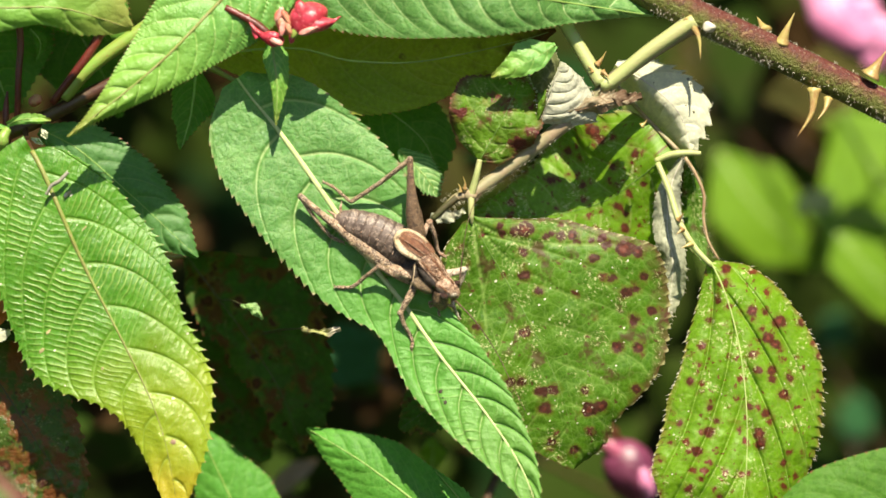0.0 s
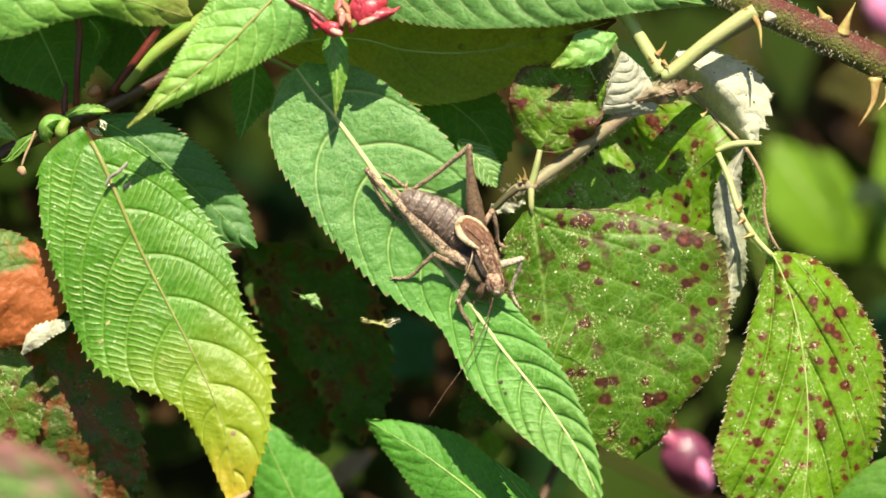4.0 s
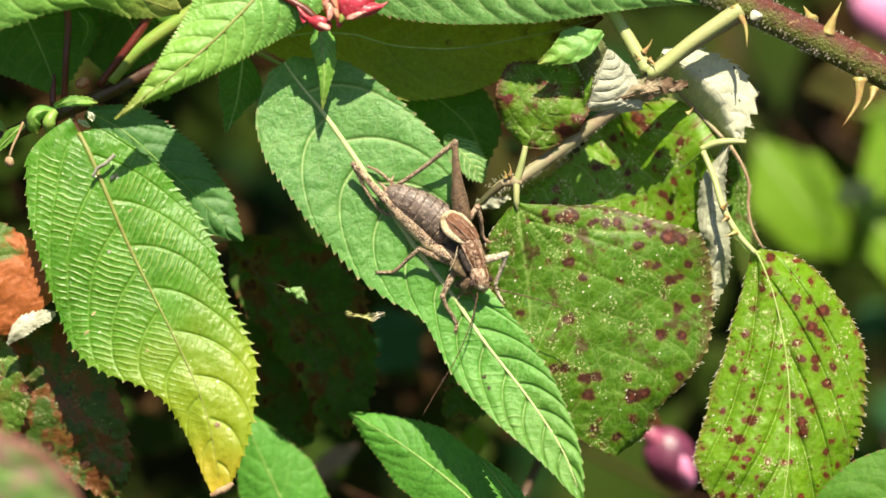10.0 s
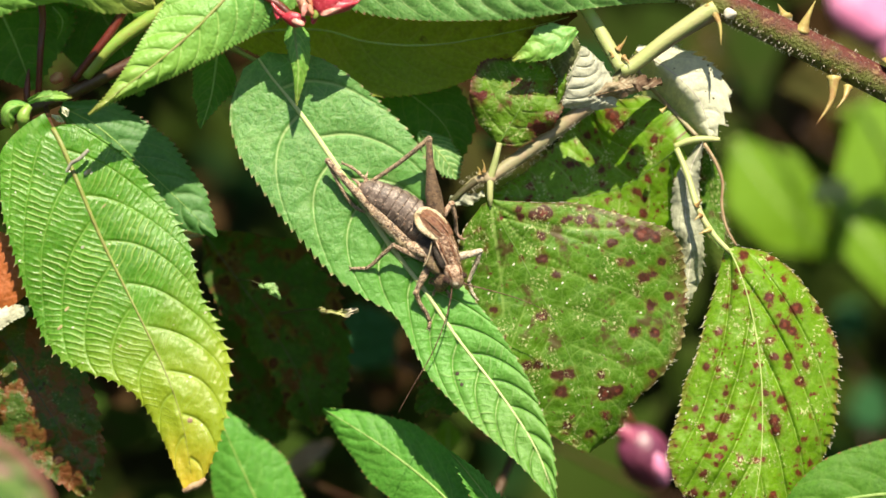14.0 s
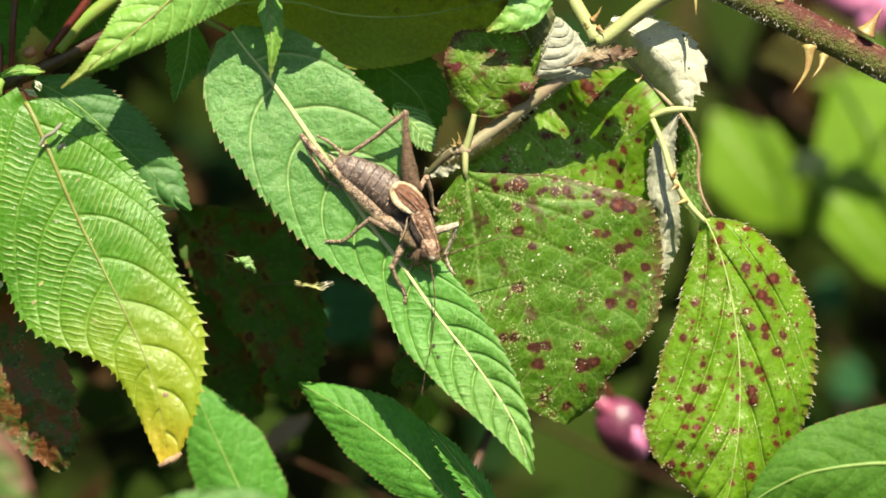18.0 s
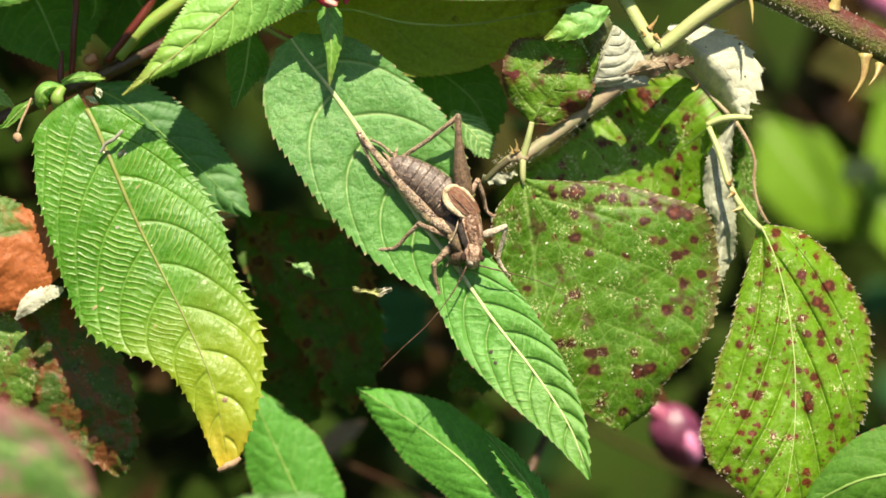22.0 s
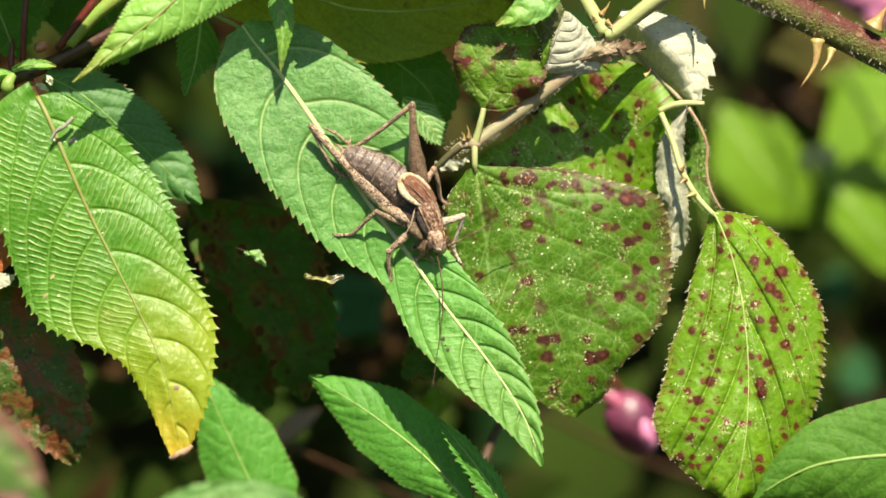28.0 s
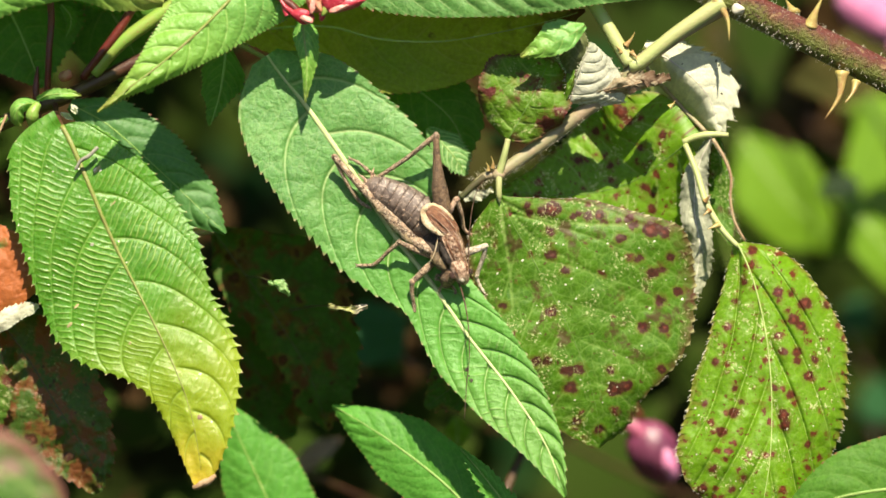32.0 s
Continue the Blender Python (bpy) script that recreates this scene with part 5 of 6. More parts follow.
    leaf("leaf", plant, M["bramble_brown"], [(1160, 146, 4), (1190, 146, 10), (1215, 150, 10), (1238, 146, 6)],
         [(0, 6), (0.5, 13), (1, 2)], [(0, 6), (0.5, 13), (1, 2)], "brown shrivelled leaf tip", fold=-30, wave=(8, 3), teeth=8, tooth=5, ns=10, seed=87, rib=0, lobes=6)
    leaf("leaf", plant, M["bramble_fold"], [(1060, 190, -6), (1070, 158, 10), (1082, 122, 18), (1096, 82, 16)],
         [(0, 3), (0.12, 60), (0.28, 92), (0.5, 84), (0.7, 68), (0.88, 40), (1, 6)], [(0, 2), (0.5, 5), (1, 2)], "pale downy leaf fold", fold=-10, curl=(-14, -8), veins=6, slant=0.8, arc=1.2, quilt=3.0, furrow=2.6, crumple=1.3, teeth=10, tooth=2, ns=34, per=12, rough=5, seed=88, rib=0.7, rib_mat=M["hair"], hairs=(40, 4))
    # pale leaf hanging under the stalk
    downy = leaf("leaf", plant, M["bramble_white"], [(1190, 88, -62), (1240, 116, -56), (1284, 152, -54), (1310, 190, -58), (1322, 244, -68)],
         [(0, 14), (0.15, 46), (0.35, 84), (0.55, 96), (0.75, 84), (0.9, 50), (1, 8)], [(0, 12), (0.15, 30), (0.35, 50), (0.55, 62), (0.72, 58), (0.85, 32), (1, 4)],
         "bramble leaflet turned over, white downy underside", fold=-8, curl=(-260, -10), veins=6, slant=0.3, quilt=2.0, crumple=0.8, teeth=11, tooth=11, bite=(0.15, 1), keen=1.6, ns=30, per=12, wave=(4, 2), rough=5, seed=89, rib=1.2, rib_mat=M["hair"], lobes=3, hairs=(50, 5))
    discs("mould_spot", downy, [(1318, 114, 2.4, 1.2), (1323, 122, 2.0, 1), (1332, 118, 2.6, 1), (1320, 128, 1.8, 1), (1329, 134, 1.6, 1.3), (1314, 160, 2.0, 1), (1328, 172, 2.4, 0.8), (1258, 120, 1.4, 1)], M["midrib_dark"], "small black mould spots", "stuff")
    leaf("leaf", plant, M["bramble_grey"], [(1310, 250, -62), (1288, 300, -60), (1280, 370, -62), (1290, 440, -66), (1284, 500, -70), (1276, 552, -74)],
         [(0, 4), (0.2, 20), (0.5, 24), (0.8, 16), (1, 2)], [(0, 4), (0.2, 22), (0.5, 30), (0.8, 22), (1, 2)], "dry grey-green rolled leaflet", fold=-20, curl=(-16, -20), veins=9, quilt=1.5, crumple=2.5, teeth=22, tooth=4, ns=14, wave=(8, 4), seed=90, rib=1, rib_mat=M["hair"], lobes=4, hairs=(45, 4))
    leaf("leaf", plant, M["bramble"], [(1318, 250, -130), (1328, 310, -150), (1330, 370, -156), (1346, 440, -150)],
         [(0, 8), (0.4, 26), (0.8, 22), (1, 2)], [(0, 8), (0.4, 18), (0.8, 16), (1, 2)], "narrow green leaflet in shade", fold=-14, teeth=14, tooth=4, ns=12, seed=91, rib=0.8)
    runner = [(1312, 252, -46), (1332, 284, -44), (1345, 320, -46), (1344, 358, -48), (1352, 398, -50), (1370, 432, -54)]
    thread = tube("leaf_stalk", runner, [(0, 3.4), (0.6, 2.6), (1, 2.2)], M["dry"], plant, "thin reddish hairy leaf stalk", ripple=0.2)
    rnd, pieces = random.Random(19), []
    for p in smooth_path(runner, 60):
        a = rnd.uniform(0, 2 * math.pi)
        q = (p[0] + 9 * math.cos(a), p[1] + 5 * math.sin(a), p[2] + rnd.uniform(0, 5))
        pieces.append(tube_mesh([tuple(p), q], [(0, 0.5), (1, 0.2)], sides=3, steps=2))
    v, f = join(pieces)
    tagged(mesh_object("stalk_hairs", v, f, M["hair"], thread, None, "fine pale hairs"), kind="stuff")
    # shaded spotted leaflet behind
    leaf("leaf", plant, M["bramble_dense"], [(1264, 262, -78), (1228, 290, -106), (1170, 328, -132), (1090, 350, -142), (1010, 352, -140), (936, 340, -136)],
         [(0, 96), (0.1, 128), (0.2, 150), (0.35, 160), (0.5, 146), (0.65, 104), (0.85, 44), (1, 3)],
         [(0, 24), (0.06, 90), (0.15, 134), (0.3, 140), (0.5, 116), (0.75, 76), (1, 3)],
         "spotted bramble leaflet half in shade", fold=-6, curl=(-12, -12), veins=7, slant=0.3, quilt=1.6, crumple=1.4, teeth=30, tooth=6, ns=24, per=7, wave=(8, 2), seed=93, bud=0.05, back=(40, 10), rib=1.1, rib_mat=M["midrib_leaf"], lobes=5, hairs=(110, 5),
         sores=[(1150, 205, 15), (1160, 218, 12), (1223, 245, 10), (1185, 268, 8), (1190, 300, 7), (1192, 338, 9), (1206, 350, 8), (1206, 376, 10), (1105, 240, 9), (1240, 300, 7), (1075, 290, 10), (1220, 232, 6), (1130, 300, 8)])
    tube("petiole", [(1340, 245, -60), (1310, 244, -60), (1284, 248, -62), (1260, 258, -66)], [(0, 4), (0.5, 6.5), (1, 5)], M["petiole"], plant, "short pale leaf stalk")
    tube("petiole", [(1264, 262, -60), (1284, 310, -40), (1302, 366, -18), (1330, 412, -4), (1360, 444, 4)], [(0, 5.2), (0.5, 6.0), (1, 4.4)], M["petiole"], plant, "pale thorny leaf stalk")
    tube("petiole", [(1192, 124, -20), (1240, 178, -96), (1300, 240, -80)], [(0, 4), (1, 4)], M["petiole_grey"], plant)
    for root, tip, thick in [((1300, 362, -12), (1310, 350, 0), 4), ((1308, 378, -8), (1296, 388, 0), 4), ((1324, 404, -4), (1304, 412, 6), 5)]:
        v, f = spike_mesh(root, tip, thick, (0, 0, 0))
        mesh_object("thorn", v, f, M["thorn"], plant, None, "")
    HUNG_SORES = [(1430, 522, 12), (1453, 525, 6), (1477, 542, 14), (1458, 570, 12), (1470, 582, 11), (1427, 599, 8), (1440, 628, 9), (1464, 628, 10), (1465, 644, 8), (1496, 641, 9),
                  (1484, 670, 11), (1424, 691, 8), (1454, 704, 9), (1341, 584, 8), (1319, 646, 8), (1355, 539, 7), (1370, 507, 7), (1353, 693, 7), (1353, 736, 12), (1366, 717, 7),
                  (1301, 720, 7), (1331, 771, 11), (1316, 835, 9), (1368, 852, 8), (1350, 872, 9), (1296, 872, 11), (1440, 740, 13), (1444, 758, 11), (1484, 792, 7), (1515, 545, 9), (1550, 603, 10), (1383, 448, 10)]
    # densely spotted hanging leaflet
    hung = leaf("leaf", plant, M["bramble_dense"], [(1358, 438, 2), (1376, 476, 8), (1394, 530, 14), (1410, 606, 20), (1419, 700, 28), (1418, 800, 36), (1408, 880, 40), (1392, 956, 40)],
         [(0, 6), (0.03, 24), (0.08, 44), (0.15, 66), (0.3, 104), (0.45, 138), (0.6, 156), (0.75, 164), (0.86, 140), (0.95, 70), (1, 4)],
         [(0, 6), (0.03, 40), (0.08, 66), (0.15, 90), (0.25, 116), (0.36, 136), (0.5, 136), (0.62, 124), (0.75, 104), (0.86, 78), (0.95, 40), (1, 4)],
         "drooping bramble leaflet covered in red-brown spots", fold=-6, curl=(-26, -84), veins=4.6, slant=0.62, arc=0.05, groove=0.07, stray=0.05, quilt=9, crumple=1.1, teeth=30, tooth=6, hook=0.7, keen=1.3, furrow=4.2, hairs=(170, 5), sores=HUNG_SORES, ns=70, per=8, wave=(6, 2.5), rough=5, seed=97, rib=1.6, rib_mat=M["midrib_pale"], lobes=4)
    scatter(hung, (1260, 450, 1550, 900), 44, 1.3, M["dust"], "specks", "pale specks of dust", 6)
    # rolled withered leaf by the insect
    leaf("leaf", plant, M["bramble_grey"], [(864, 350, -24), (884, 356, -16), (906, 352, -14), (926, 348, -20)],
         [(0, 4), (0.4, 14), (1, 3)], [(0, 4), (0.4, 12), (1, 3)], "shrivelled pale leaf scrap", fold=-16, wave=(6, 3), teeth=8, tooth=4, ns=10, seed=98, rib=0, lobes=6)
    # dark neglected leaves low down
    leaf("leaf", plant, M["bramble_decay"], [(1010, 590, -150), (930, 640, -150), (860, 690, -150), (806, 728, -152)],
         [(0, 10), (0.4, 70), (0.8, 50), (1, 4)], [(0, 10), (0.4, 60), (0.8, 40), (1, 4)], "dark decaying bramble leaf", teeth=18, tooth=9, ns=12, per=6, seed=99, rib=1.2, rib_mat=M["midrib_dark"])
    return plant


bramble()


# ---- second bramble, decaying, and foreground leaf ----
def old_bramble():
    plant = thing("bramble_bush", at(-160, 700, -60), "decaying bramble leaves, brown and blotched", "bramble")
    stem = tube("cane", [(-900, 9500, -600), (-600, 3500, -300), (-300, 1100, -150), (-160, 640, -90), (-120, 420, -80), (-160, 100, -100)], [(0, 30), (0.5, 22), (1, 14)], M["cane"], plant, "brown bramble cane", steps=60)
    leaf("leaf", plant, M["bramble_scorched"], [(-150, 400, -70), (-70, 420, -40), (0, 462, -22), (52, 508, -16), (92, 552, -24)],
         [(0, 8), (0.2, 60), (0.5, 110), (0.75, 120), (0.9, 104), (1, 56)], [(0, 8), (0.2, 44), (0.5, 74), (0.75, 90), (0.92, 74), (1, 40)],
         "bramble leaf, half green and half scorched orange-brown", fold=3, curl=(-26, -14), veins=6, quilt=2.2, crumple=2.4, teeth=22, tooth=5, ns=20, per=7, wave=(8, 2), rough=8, seed=101, rib=0, lobes=8)
    leaf("leaf", plant, M["bramble_white"], [(36, 606, -16), (56, 584, -6), (84, 566, -4), (122, 552, -10)],
         [(0, 3), (0.4, 17), (0.8, 14), (1, 3)], [(0, 3), (0.4, 16), (0.8, 14), (1, 3)], "curled white downy leaf edge", fold=-14, quilt=0.5, crumple=1.6, teeth=12, tooth=4, ns=10, seed=102, rib=0, lobes=4)
    leaf("leaf", plant, M["bramble_flecked"], [(-130, 530, -84), (-80, 586, -74), (-30, 640, -70), (16, 704, -74), (50, 776, -84)],
         [(0, 10), (0.3, 80), (0.6, 100), (0.85, 60), (1, 3)], [(0, 10), (0.3, 70), (0.6, 76), (0.85, 50), (1, 3)],
         "green bramble leaf with pale flecks and red blotches", veins=6, quilt=2.2, crumple=2.0, teeth=22, tooth=7, ns=18, per=7, wave=(8, 2), seed=103, rib=1.0, rib_mat=M["midrib_dull"], lobes=6)
    leaf("leaf", plant, M["bramble_rotten"], [(40, 560, -120), (100, 640, -112), (150, 720, -110), (200, 800, -116), (236, 880, -124)],
         [(0, 10), (0.3, 90), (0.6, 96), (0.85, 60), (1, 6)], [(0, 10), (0.2, 80), (0.5, 100), (0.8, 60), (1, 6)],
         "dark rotting bramble leaf with brown blotches", veins=6, quilt=2.2, crumple=2.0, teeth=20, tooth=11, ns=18, per=7, wave=(10, 2), rough=9, seed=104, rib=1.5, rib_mat=M["midrib_dark"], lobes=10)
    leaf("leaf", plant, M["bramble_decay"], [(430, 420, -270), (490, 500, -262), (550, 585, -262), (600, 670, -266), (636, 772, -276)],
         [(0, 10), (0.3, 60), (0.6, 44), (0.85, 34), (1, 6)], [(0, 10), (0.25, 130), (0.5, 140), (0.8, 80), (1, 6)],
         "dark shaded bramble leaf with brown blotches", veins=6, quilt=2.2, crumple=2.0, teeth=22, tooth=11, ns=16, per=6, wave=(10, 2), rough=9, seed=105, rib=1.5, rib_mat=M["midrib_dark"], lobes=10)
    leaf("leaf", plant, M["bramble_decay"], [(440, 560, -410), (490, 640, -404), (530, 710, -402), (566, 786, -410)],
         [(0, 10), (0.3, 60), (0.7, 60), (1, 4)], [(0, 10), (0.3, 60), (0.7, 60), (1, 4)], "dark shaded bramble leaf with brown blotches", teeth=18, tooth=9, ns=12, per=6, wave=(8, 2), seed=109, rib=1.2, rib_mat=M["midrib_dark"], lobes=8)
    leaf("leaf", plant, M["dry_rim"], [(634, 550, -60), (656, 554, -34), (680, 556, -18), (704, 550, -14)],
         [(0, 2), (0.3, 5), (0.7, 6), (1, 2)], [(0, 2), (0.4, 4), (0.8, 5), (1, 2)], "curled dry leaf edge catching the sun", fold=-20, crumple=1.8, wave=(3, 4), teeth=10, tooth=3, ns=8, seed=106, rib=0, lobes=3)
    tube("petiole", [(560, 560, -262), (600, 552, -200), (634, 550, -60)], [(0, 2), (1, 1)], M["midrib_dark"], plant)
    # scrap added to stand for a sunlit patch of the dark leaf
    leaf("leaf", plant, M["balsam"], [(528, 506, -72), (544, 512, -66), (556, 522, -66), (566, 534, -72)],
         [(0, 2), (0.4, 8), (1, 2)], [(0, 2), (0.5, 10), (1, 2)], "small green scrap added for a sunlit patch", fold=-6, crumple=0.8, teeth=8, tooth=3, ns=8, seed=108, rib=0, lobes=3)
    tube("petiole", [(490, 500, -262), (510, 500, -160), (528, 506, -72)], [(0, 1.5), (1, 1)], M["midrib_dark"], plant)
    leaf("leaf", plant, M["bramble_near"], [(-220, 930, 880), (-110, 858, 900), (0, 836, 910), (96, 866, 905), (190, 960, 880)],
         [(0, 10), (0.3, 110), (0.6, 120), (0.85, 80), (1, 6)], [(0, 10), (0.25, 70), (0.5, 84), (0.8, 50), (1, 6)],
         "reddened bramble leaf close to the camera", veins=6, quilt=2.2, crumple=2.0, teeth=22, tooth=7, ns=14, seed=107, rib=4)
    leaf("leaf", plant, M["balsam"], [(310, 1030, 560), (400, 966, 580), (490, 944, 586), (590, 952, 580), (690, 1010, 560)],
         [(0, 8), (0.3, 60), (0.6, 66), (0.85, 40), (1, 4)], [(0, 8), (0.3, 26), (0.6, 30), (0.85, 20), (1, 4)], "green leaf low in the thicket", veins=6, quilt=2.0, crumple=2.0, teeth=20, tooth=6, ns=12, seed=110, rib=2)
    tube("petiole", [(-300, 1100, -150), (0, 1140, 300), (310, 1030, 560)], [(0, 8), (1, 5)], M["petiole_grey"], plant)
    tube("petiole", [(-300, 1100, -150), (-320, 1040, 400), (-220, 930, 880)], [(0, 9), (1, 6)], M["petiole_grey"], plant)
    for a, b in (((-140, 420, -80), (-150, 400, -70)), ((-160, 600, -90), (-130, 530, -84)), ((-100, 560, -110), (40, 560, -120)), ((40, 480, -220), (430, 420, -270)), ((40, 480, -220), (440, 560, -410))):
        tube("petiole", [a, tuple(0.5 * (p + q) for p, q in zip(a, b)), b], [(0, 5), (1, 4)], M["petiole_grey"], plant)
    return plant


old_bramble()


# ---- balsam growth behind and below ----
def low_balsam():
    plant = thing("balsam_plant", at(700, 1300, -420), "young balsam plant lower in the thicket", "plant")
    tube("stem", [(900, 9000, -1100), (860, 4000, -800), (820, 1600, -560), (850, 1150, -480), (980, 800, -560)], [(0, 40), (0.5, 26), (1, 7)], M["brown_stem"], plant, "red stem", steps=60)
    leaf("leaf", plant, M["low_leaf"], [(930, 960, -80), (850, 872, -96), (760, 800, -126), (700, 760, -148), (642, 726, -170)],
         [(0, 10), (0.3, 66), (0.6, 66), (0.85, 30), (1, 2)], [(0, 10), (0.3, 66), (0.6, 64), (0.85, 32), (1, 2)], "bright green balsam leaf lower down", curl=(-20, -20), veins=9, quilt=2.6, teeth=30, tooth=4, ns=14, seed=111, rib=2.5)
    leaf("leaf", plant, M["low_leaf"], [(590, 1040, -285), (540, 920, -278), (492, 816, -276), (446, 716, -282)],
         [(0, 10), (0.3, 80), (0.6, 78), (0.85, 36), (1, 2)], [(0, 10), (0.3, 76), (0.6, 64), (0.85, 30), (1, 2)], "bright green balsam leaf lower down", curl=(-20, -20), veins=8, quilt=2.6, teeth=28, tooth=4, ns=14, seed=112, rib=2.5)
    leaf("leaf", plant, M["low_leaf"], [(1000, 980, -36), (952, 905, -32), (904, 842, -34), (866, 798, -46)],
         [(0, 8), (0.3, 24), (0.7, 18), (1, 2)], [(0, 8), (0.3, 24), (0.7, 18), (1, 2)], "toothed green leaf lower down", teeth=16, tooth=11, keen=1.7, ns=14, seed=113, rib=2)
    leaf("leaf", plant, M["far_leaf"], [(860, 800, -520), (862, 774, -515), (858, 745, -515)],
         [(0, 8), (0.5, 26), (1, 4)], [(0, 8), (0.5, 26), (1, 4)], "small green leaf", teeth=8, tooth=4, ns=8, seed=114, rib=2)
    for b in ((930, 960, -80), (590, 1040, -285), (1000, 980, -36), (860, 800, -520)):
        tube("petiole", [(840, 1250, -490), (0.5 * (840 + b[0]), 0.5 * (1250 + b[1]) + 40, 0.5 * (b[2] - 490)), b], [(0, 9), (1, 6)], M["red_stem"], plant)
    near = thing("balsam_plant", at(1900, 1100, 60), "balsam plant at the edge of the thicket", "plant")
    tube("stem", [(2700, 9000, -300), (2400, 4000, -100), (2080, 1500, 60), (1960, 1000, 90)], [(0, 40), (0.5, 26), (1, 12)], M["red_stem"], near, "red stem", steps=40)
    leaf("leaf", near, M["balsam_shade"], [(1960, 1000, 90), (1830, 900, 116), (1700, 868, 124), (1560, 880, 120), (1480, 912, 108), (1428, 948, 96)],
         [(0, 10), (0.2, 80), (0.5, 110), (0.75, 80), (0.9, 36), (1, 2)], [(0, 10), (0.2, 80), (0.5, 100), (0.72, 84), (0.88, 44), (1, 2)],
         "dark green balsam leaf", curl=(-20, -26), veins=9, quilt=1.8, teeth=34, tooth=3, ns=16, per=6, seed=117, rib=5)


low_balsam()


# ---- out-of-focus growth behind ----
def far_growth():
    plant = thing("balsam_plant", at(1500, 1500, -1500), "balsam plant further back with bright leaves", "plant")
    tube("stem", [(1500, 8200, -1900), (1800, 3000, -1900), (1880, 900, -1900), (1880, 300, -1900), (1850, -300, -1900)], [(0, 40), (1, 22)], M["brown_stem"], plant, "reddish stem", steps=50)
    far = [((1362, 246, -2060), (1404, 312, -2030), (1460, 376, -2020), (1544, 450, -2040), 78), ((1574, 180, -1900), (1644, 284, -1850), (1724, 380, -1840), (1810, 470, -1860), 122),
           ((1540, 350, -1800), (1604, 430, -1770), (1670, 500, -1770), (1750, 570, -1790), 50),
           ((1590, 90, -2000), (1650, 120, -1990), (1700, 110, -1990), (1760, 60, -2000), 46), ((1530, 190, -2300), (1580, 205, -2280), (1640, 200, -2280), (1690, 170, -2300), 34)]
    for k, (a, b, c, d, wdt) in enumerate(far):
        leaf("leaf", plant, M["far_leaf"], [a, b, c, d], [(0, 10), (0.3, wdt), (0.65, wdt * 0.9), (1, 3)], [(0, 10), (0.3, wdt), (0.65, wdt * 0.9), (1, 3)],
             "bright balsam leaf behind, out of focus", teeth=20, tooth=6, ns=8, per=4, seed=120 + k, rib=4)
        way = [(1840, 1500, -1900), (1500, 900, -2250), (1335, 420, -2320), a] if k == 0 else [(1878, a[1] + 60, -1900), tuple(0.5 * (p + q) for p, q in zip((1878, a[1] + 60, -1900), a)), a]
        tube("petiole", way, [(0, 9), (1, 7)], M["green_stem"], plant)

    for a, b, c, wdt, mat in (((1290, 40, -3000), (1360, 130, -2980), (1430, 250, -3000), 90, "far_brown"), ((1640, 60, -1500), (1540, 130, -1480), (1440, 150, -1500), 60, "far_brown"), ((1340, 150, -2500), (1376, 140, -2500), (1420, 150, -2500), 30, "far_teal"), ((1540, 590, -2500), (1565, 560, -2500), (1590, 530, -2500), 34, "far_teal"), ((1590, 760, -2500), (1600, 720, -2500), (1600, 670, -2500), 34, "far_teal"), ((1500, 345, -1700), (1535, 330, -1690), (1570, 336, -1700), 20, "far_pale"),
                              ((580, 840, -900), (612, 810, -880), (656, 784, -880), 19, "far_grey"), ((760, 640, -1100), (720, 600, -1100), (690, 540, -1100), 60, "far_teal")):
        leaf("leaf", plant, M[mat], [a, b, c], [(0, 10), (0.3, wdt), (0.65, wdt * 0.9), (1, 3)], [(0, 10), (0.3, wdt), (0.65, wdt * 0.9), (1, 3)],
             "dull withered leaf behind, out of focus", teeth=16, tooth=5, ns=8, per=4, seed=140 + wdt, rib=0)
        tube("petiole", [(1878, a[1] + 300, -1900), (0.5 * (1878 + a[0]), a[1] + 260, 0.5 * (a[2] - 1900) - 300), a], [(0, 6), (1, 5)], M["brown_stem"], plant)

    def flower(x, y, w, size, deep):
        fl = thing("balsam_flower", at(x, y, w), "pink hooded balsam flower, out of focus", "flower", "open balsam flowers")
        rnd = random.Random(int(x))
        blob("hood", (x, y, w), (size, size * 0.8, size * 0.7), M["pink_deep" if deep else "pink"], fl, turn=60, nose=0.3, bump=0.15)
        for j in range(4):
            a = rnd.uniform(0, 360)
            blob("petal", (x + size * 0.6 * math.cos(radians(a)), y + size * 0.6 * math.sin(radians(a)), w + 10 * j), (size * 0.7, size * 0.45, size * 0.12), M["pink"], fl, turn=a, bump=0.2)
        tube("flower_stalk", [(x, y - size * 0.7, w), (x + 20, y - size * 1.5, w - 20), (x - 80, y - size * 1.6, w - 200)], [(0, 5), (1, 5)], M["red_stem"], fl)
        return fl

    flower(1575, 10, -1500, 60, False)
    flower(1690, 60, -1500, 60, False)
    bud = thing("balsam_flower", at(1210, 790, -800), "closed pink balsam bud, out of focus", "flower")
    blob("hood", (1208, 804, -800), (58, 46, 44), M["rose"], bud, "rosy closed bud", turn=62, nose=0.15, bump=0.08)
    # pale blob put on the bud's right side as its highlight
    blob("petal", (1236, 828, -766), (30, 13, 12), M["pink"], bud, "pale pink blob for the bud's highlight", turn=74, bump=0.15)
    blob("sepal", (1180, 768, -776), (26, 14, 12), M["pink_deep"], bud, "dark sepal", turn=40, bump=0.1)
    tube("flower_stalk", [(1190, 754, -800), (1184, 738, -802), (1140, 716, -800), (1080, 740, -900), (980, 800, -560)], [(0, 6), (0.3, 8), (1, 6)], M["red_stem"], bud)

    # the mass of leaves and twigs behind, uncounted
    rnd = np.random.RandomState(3)
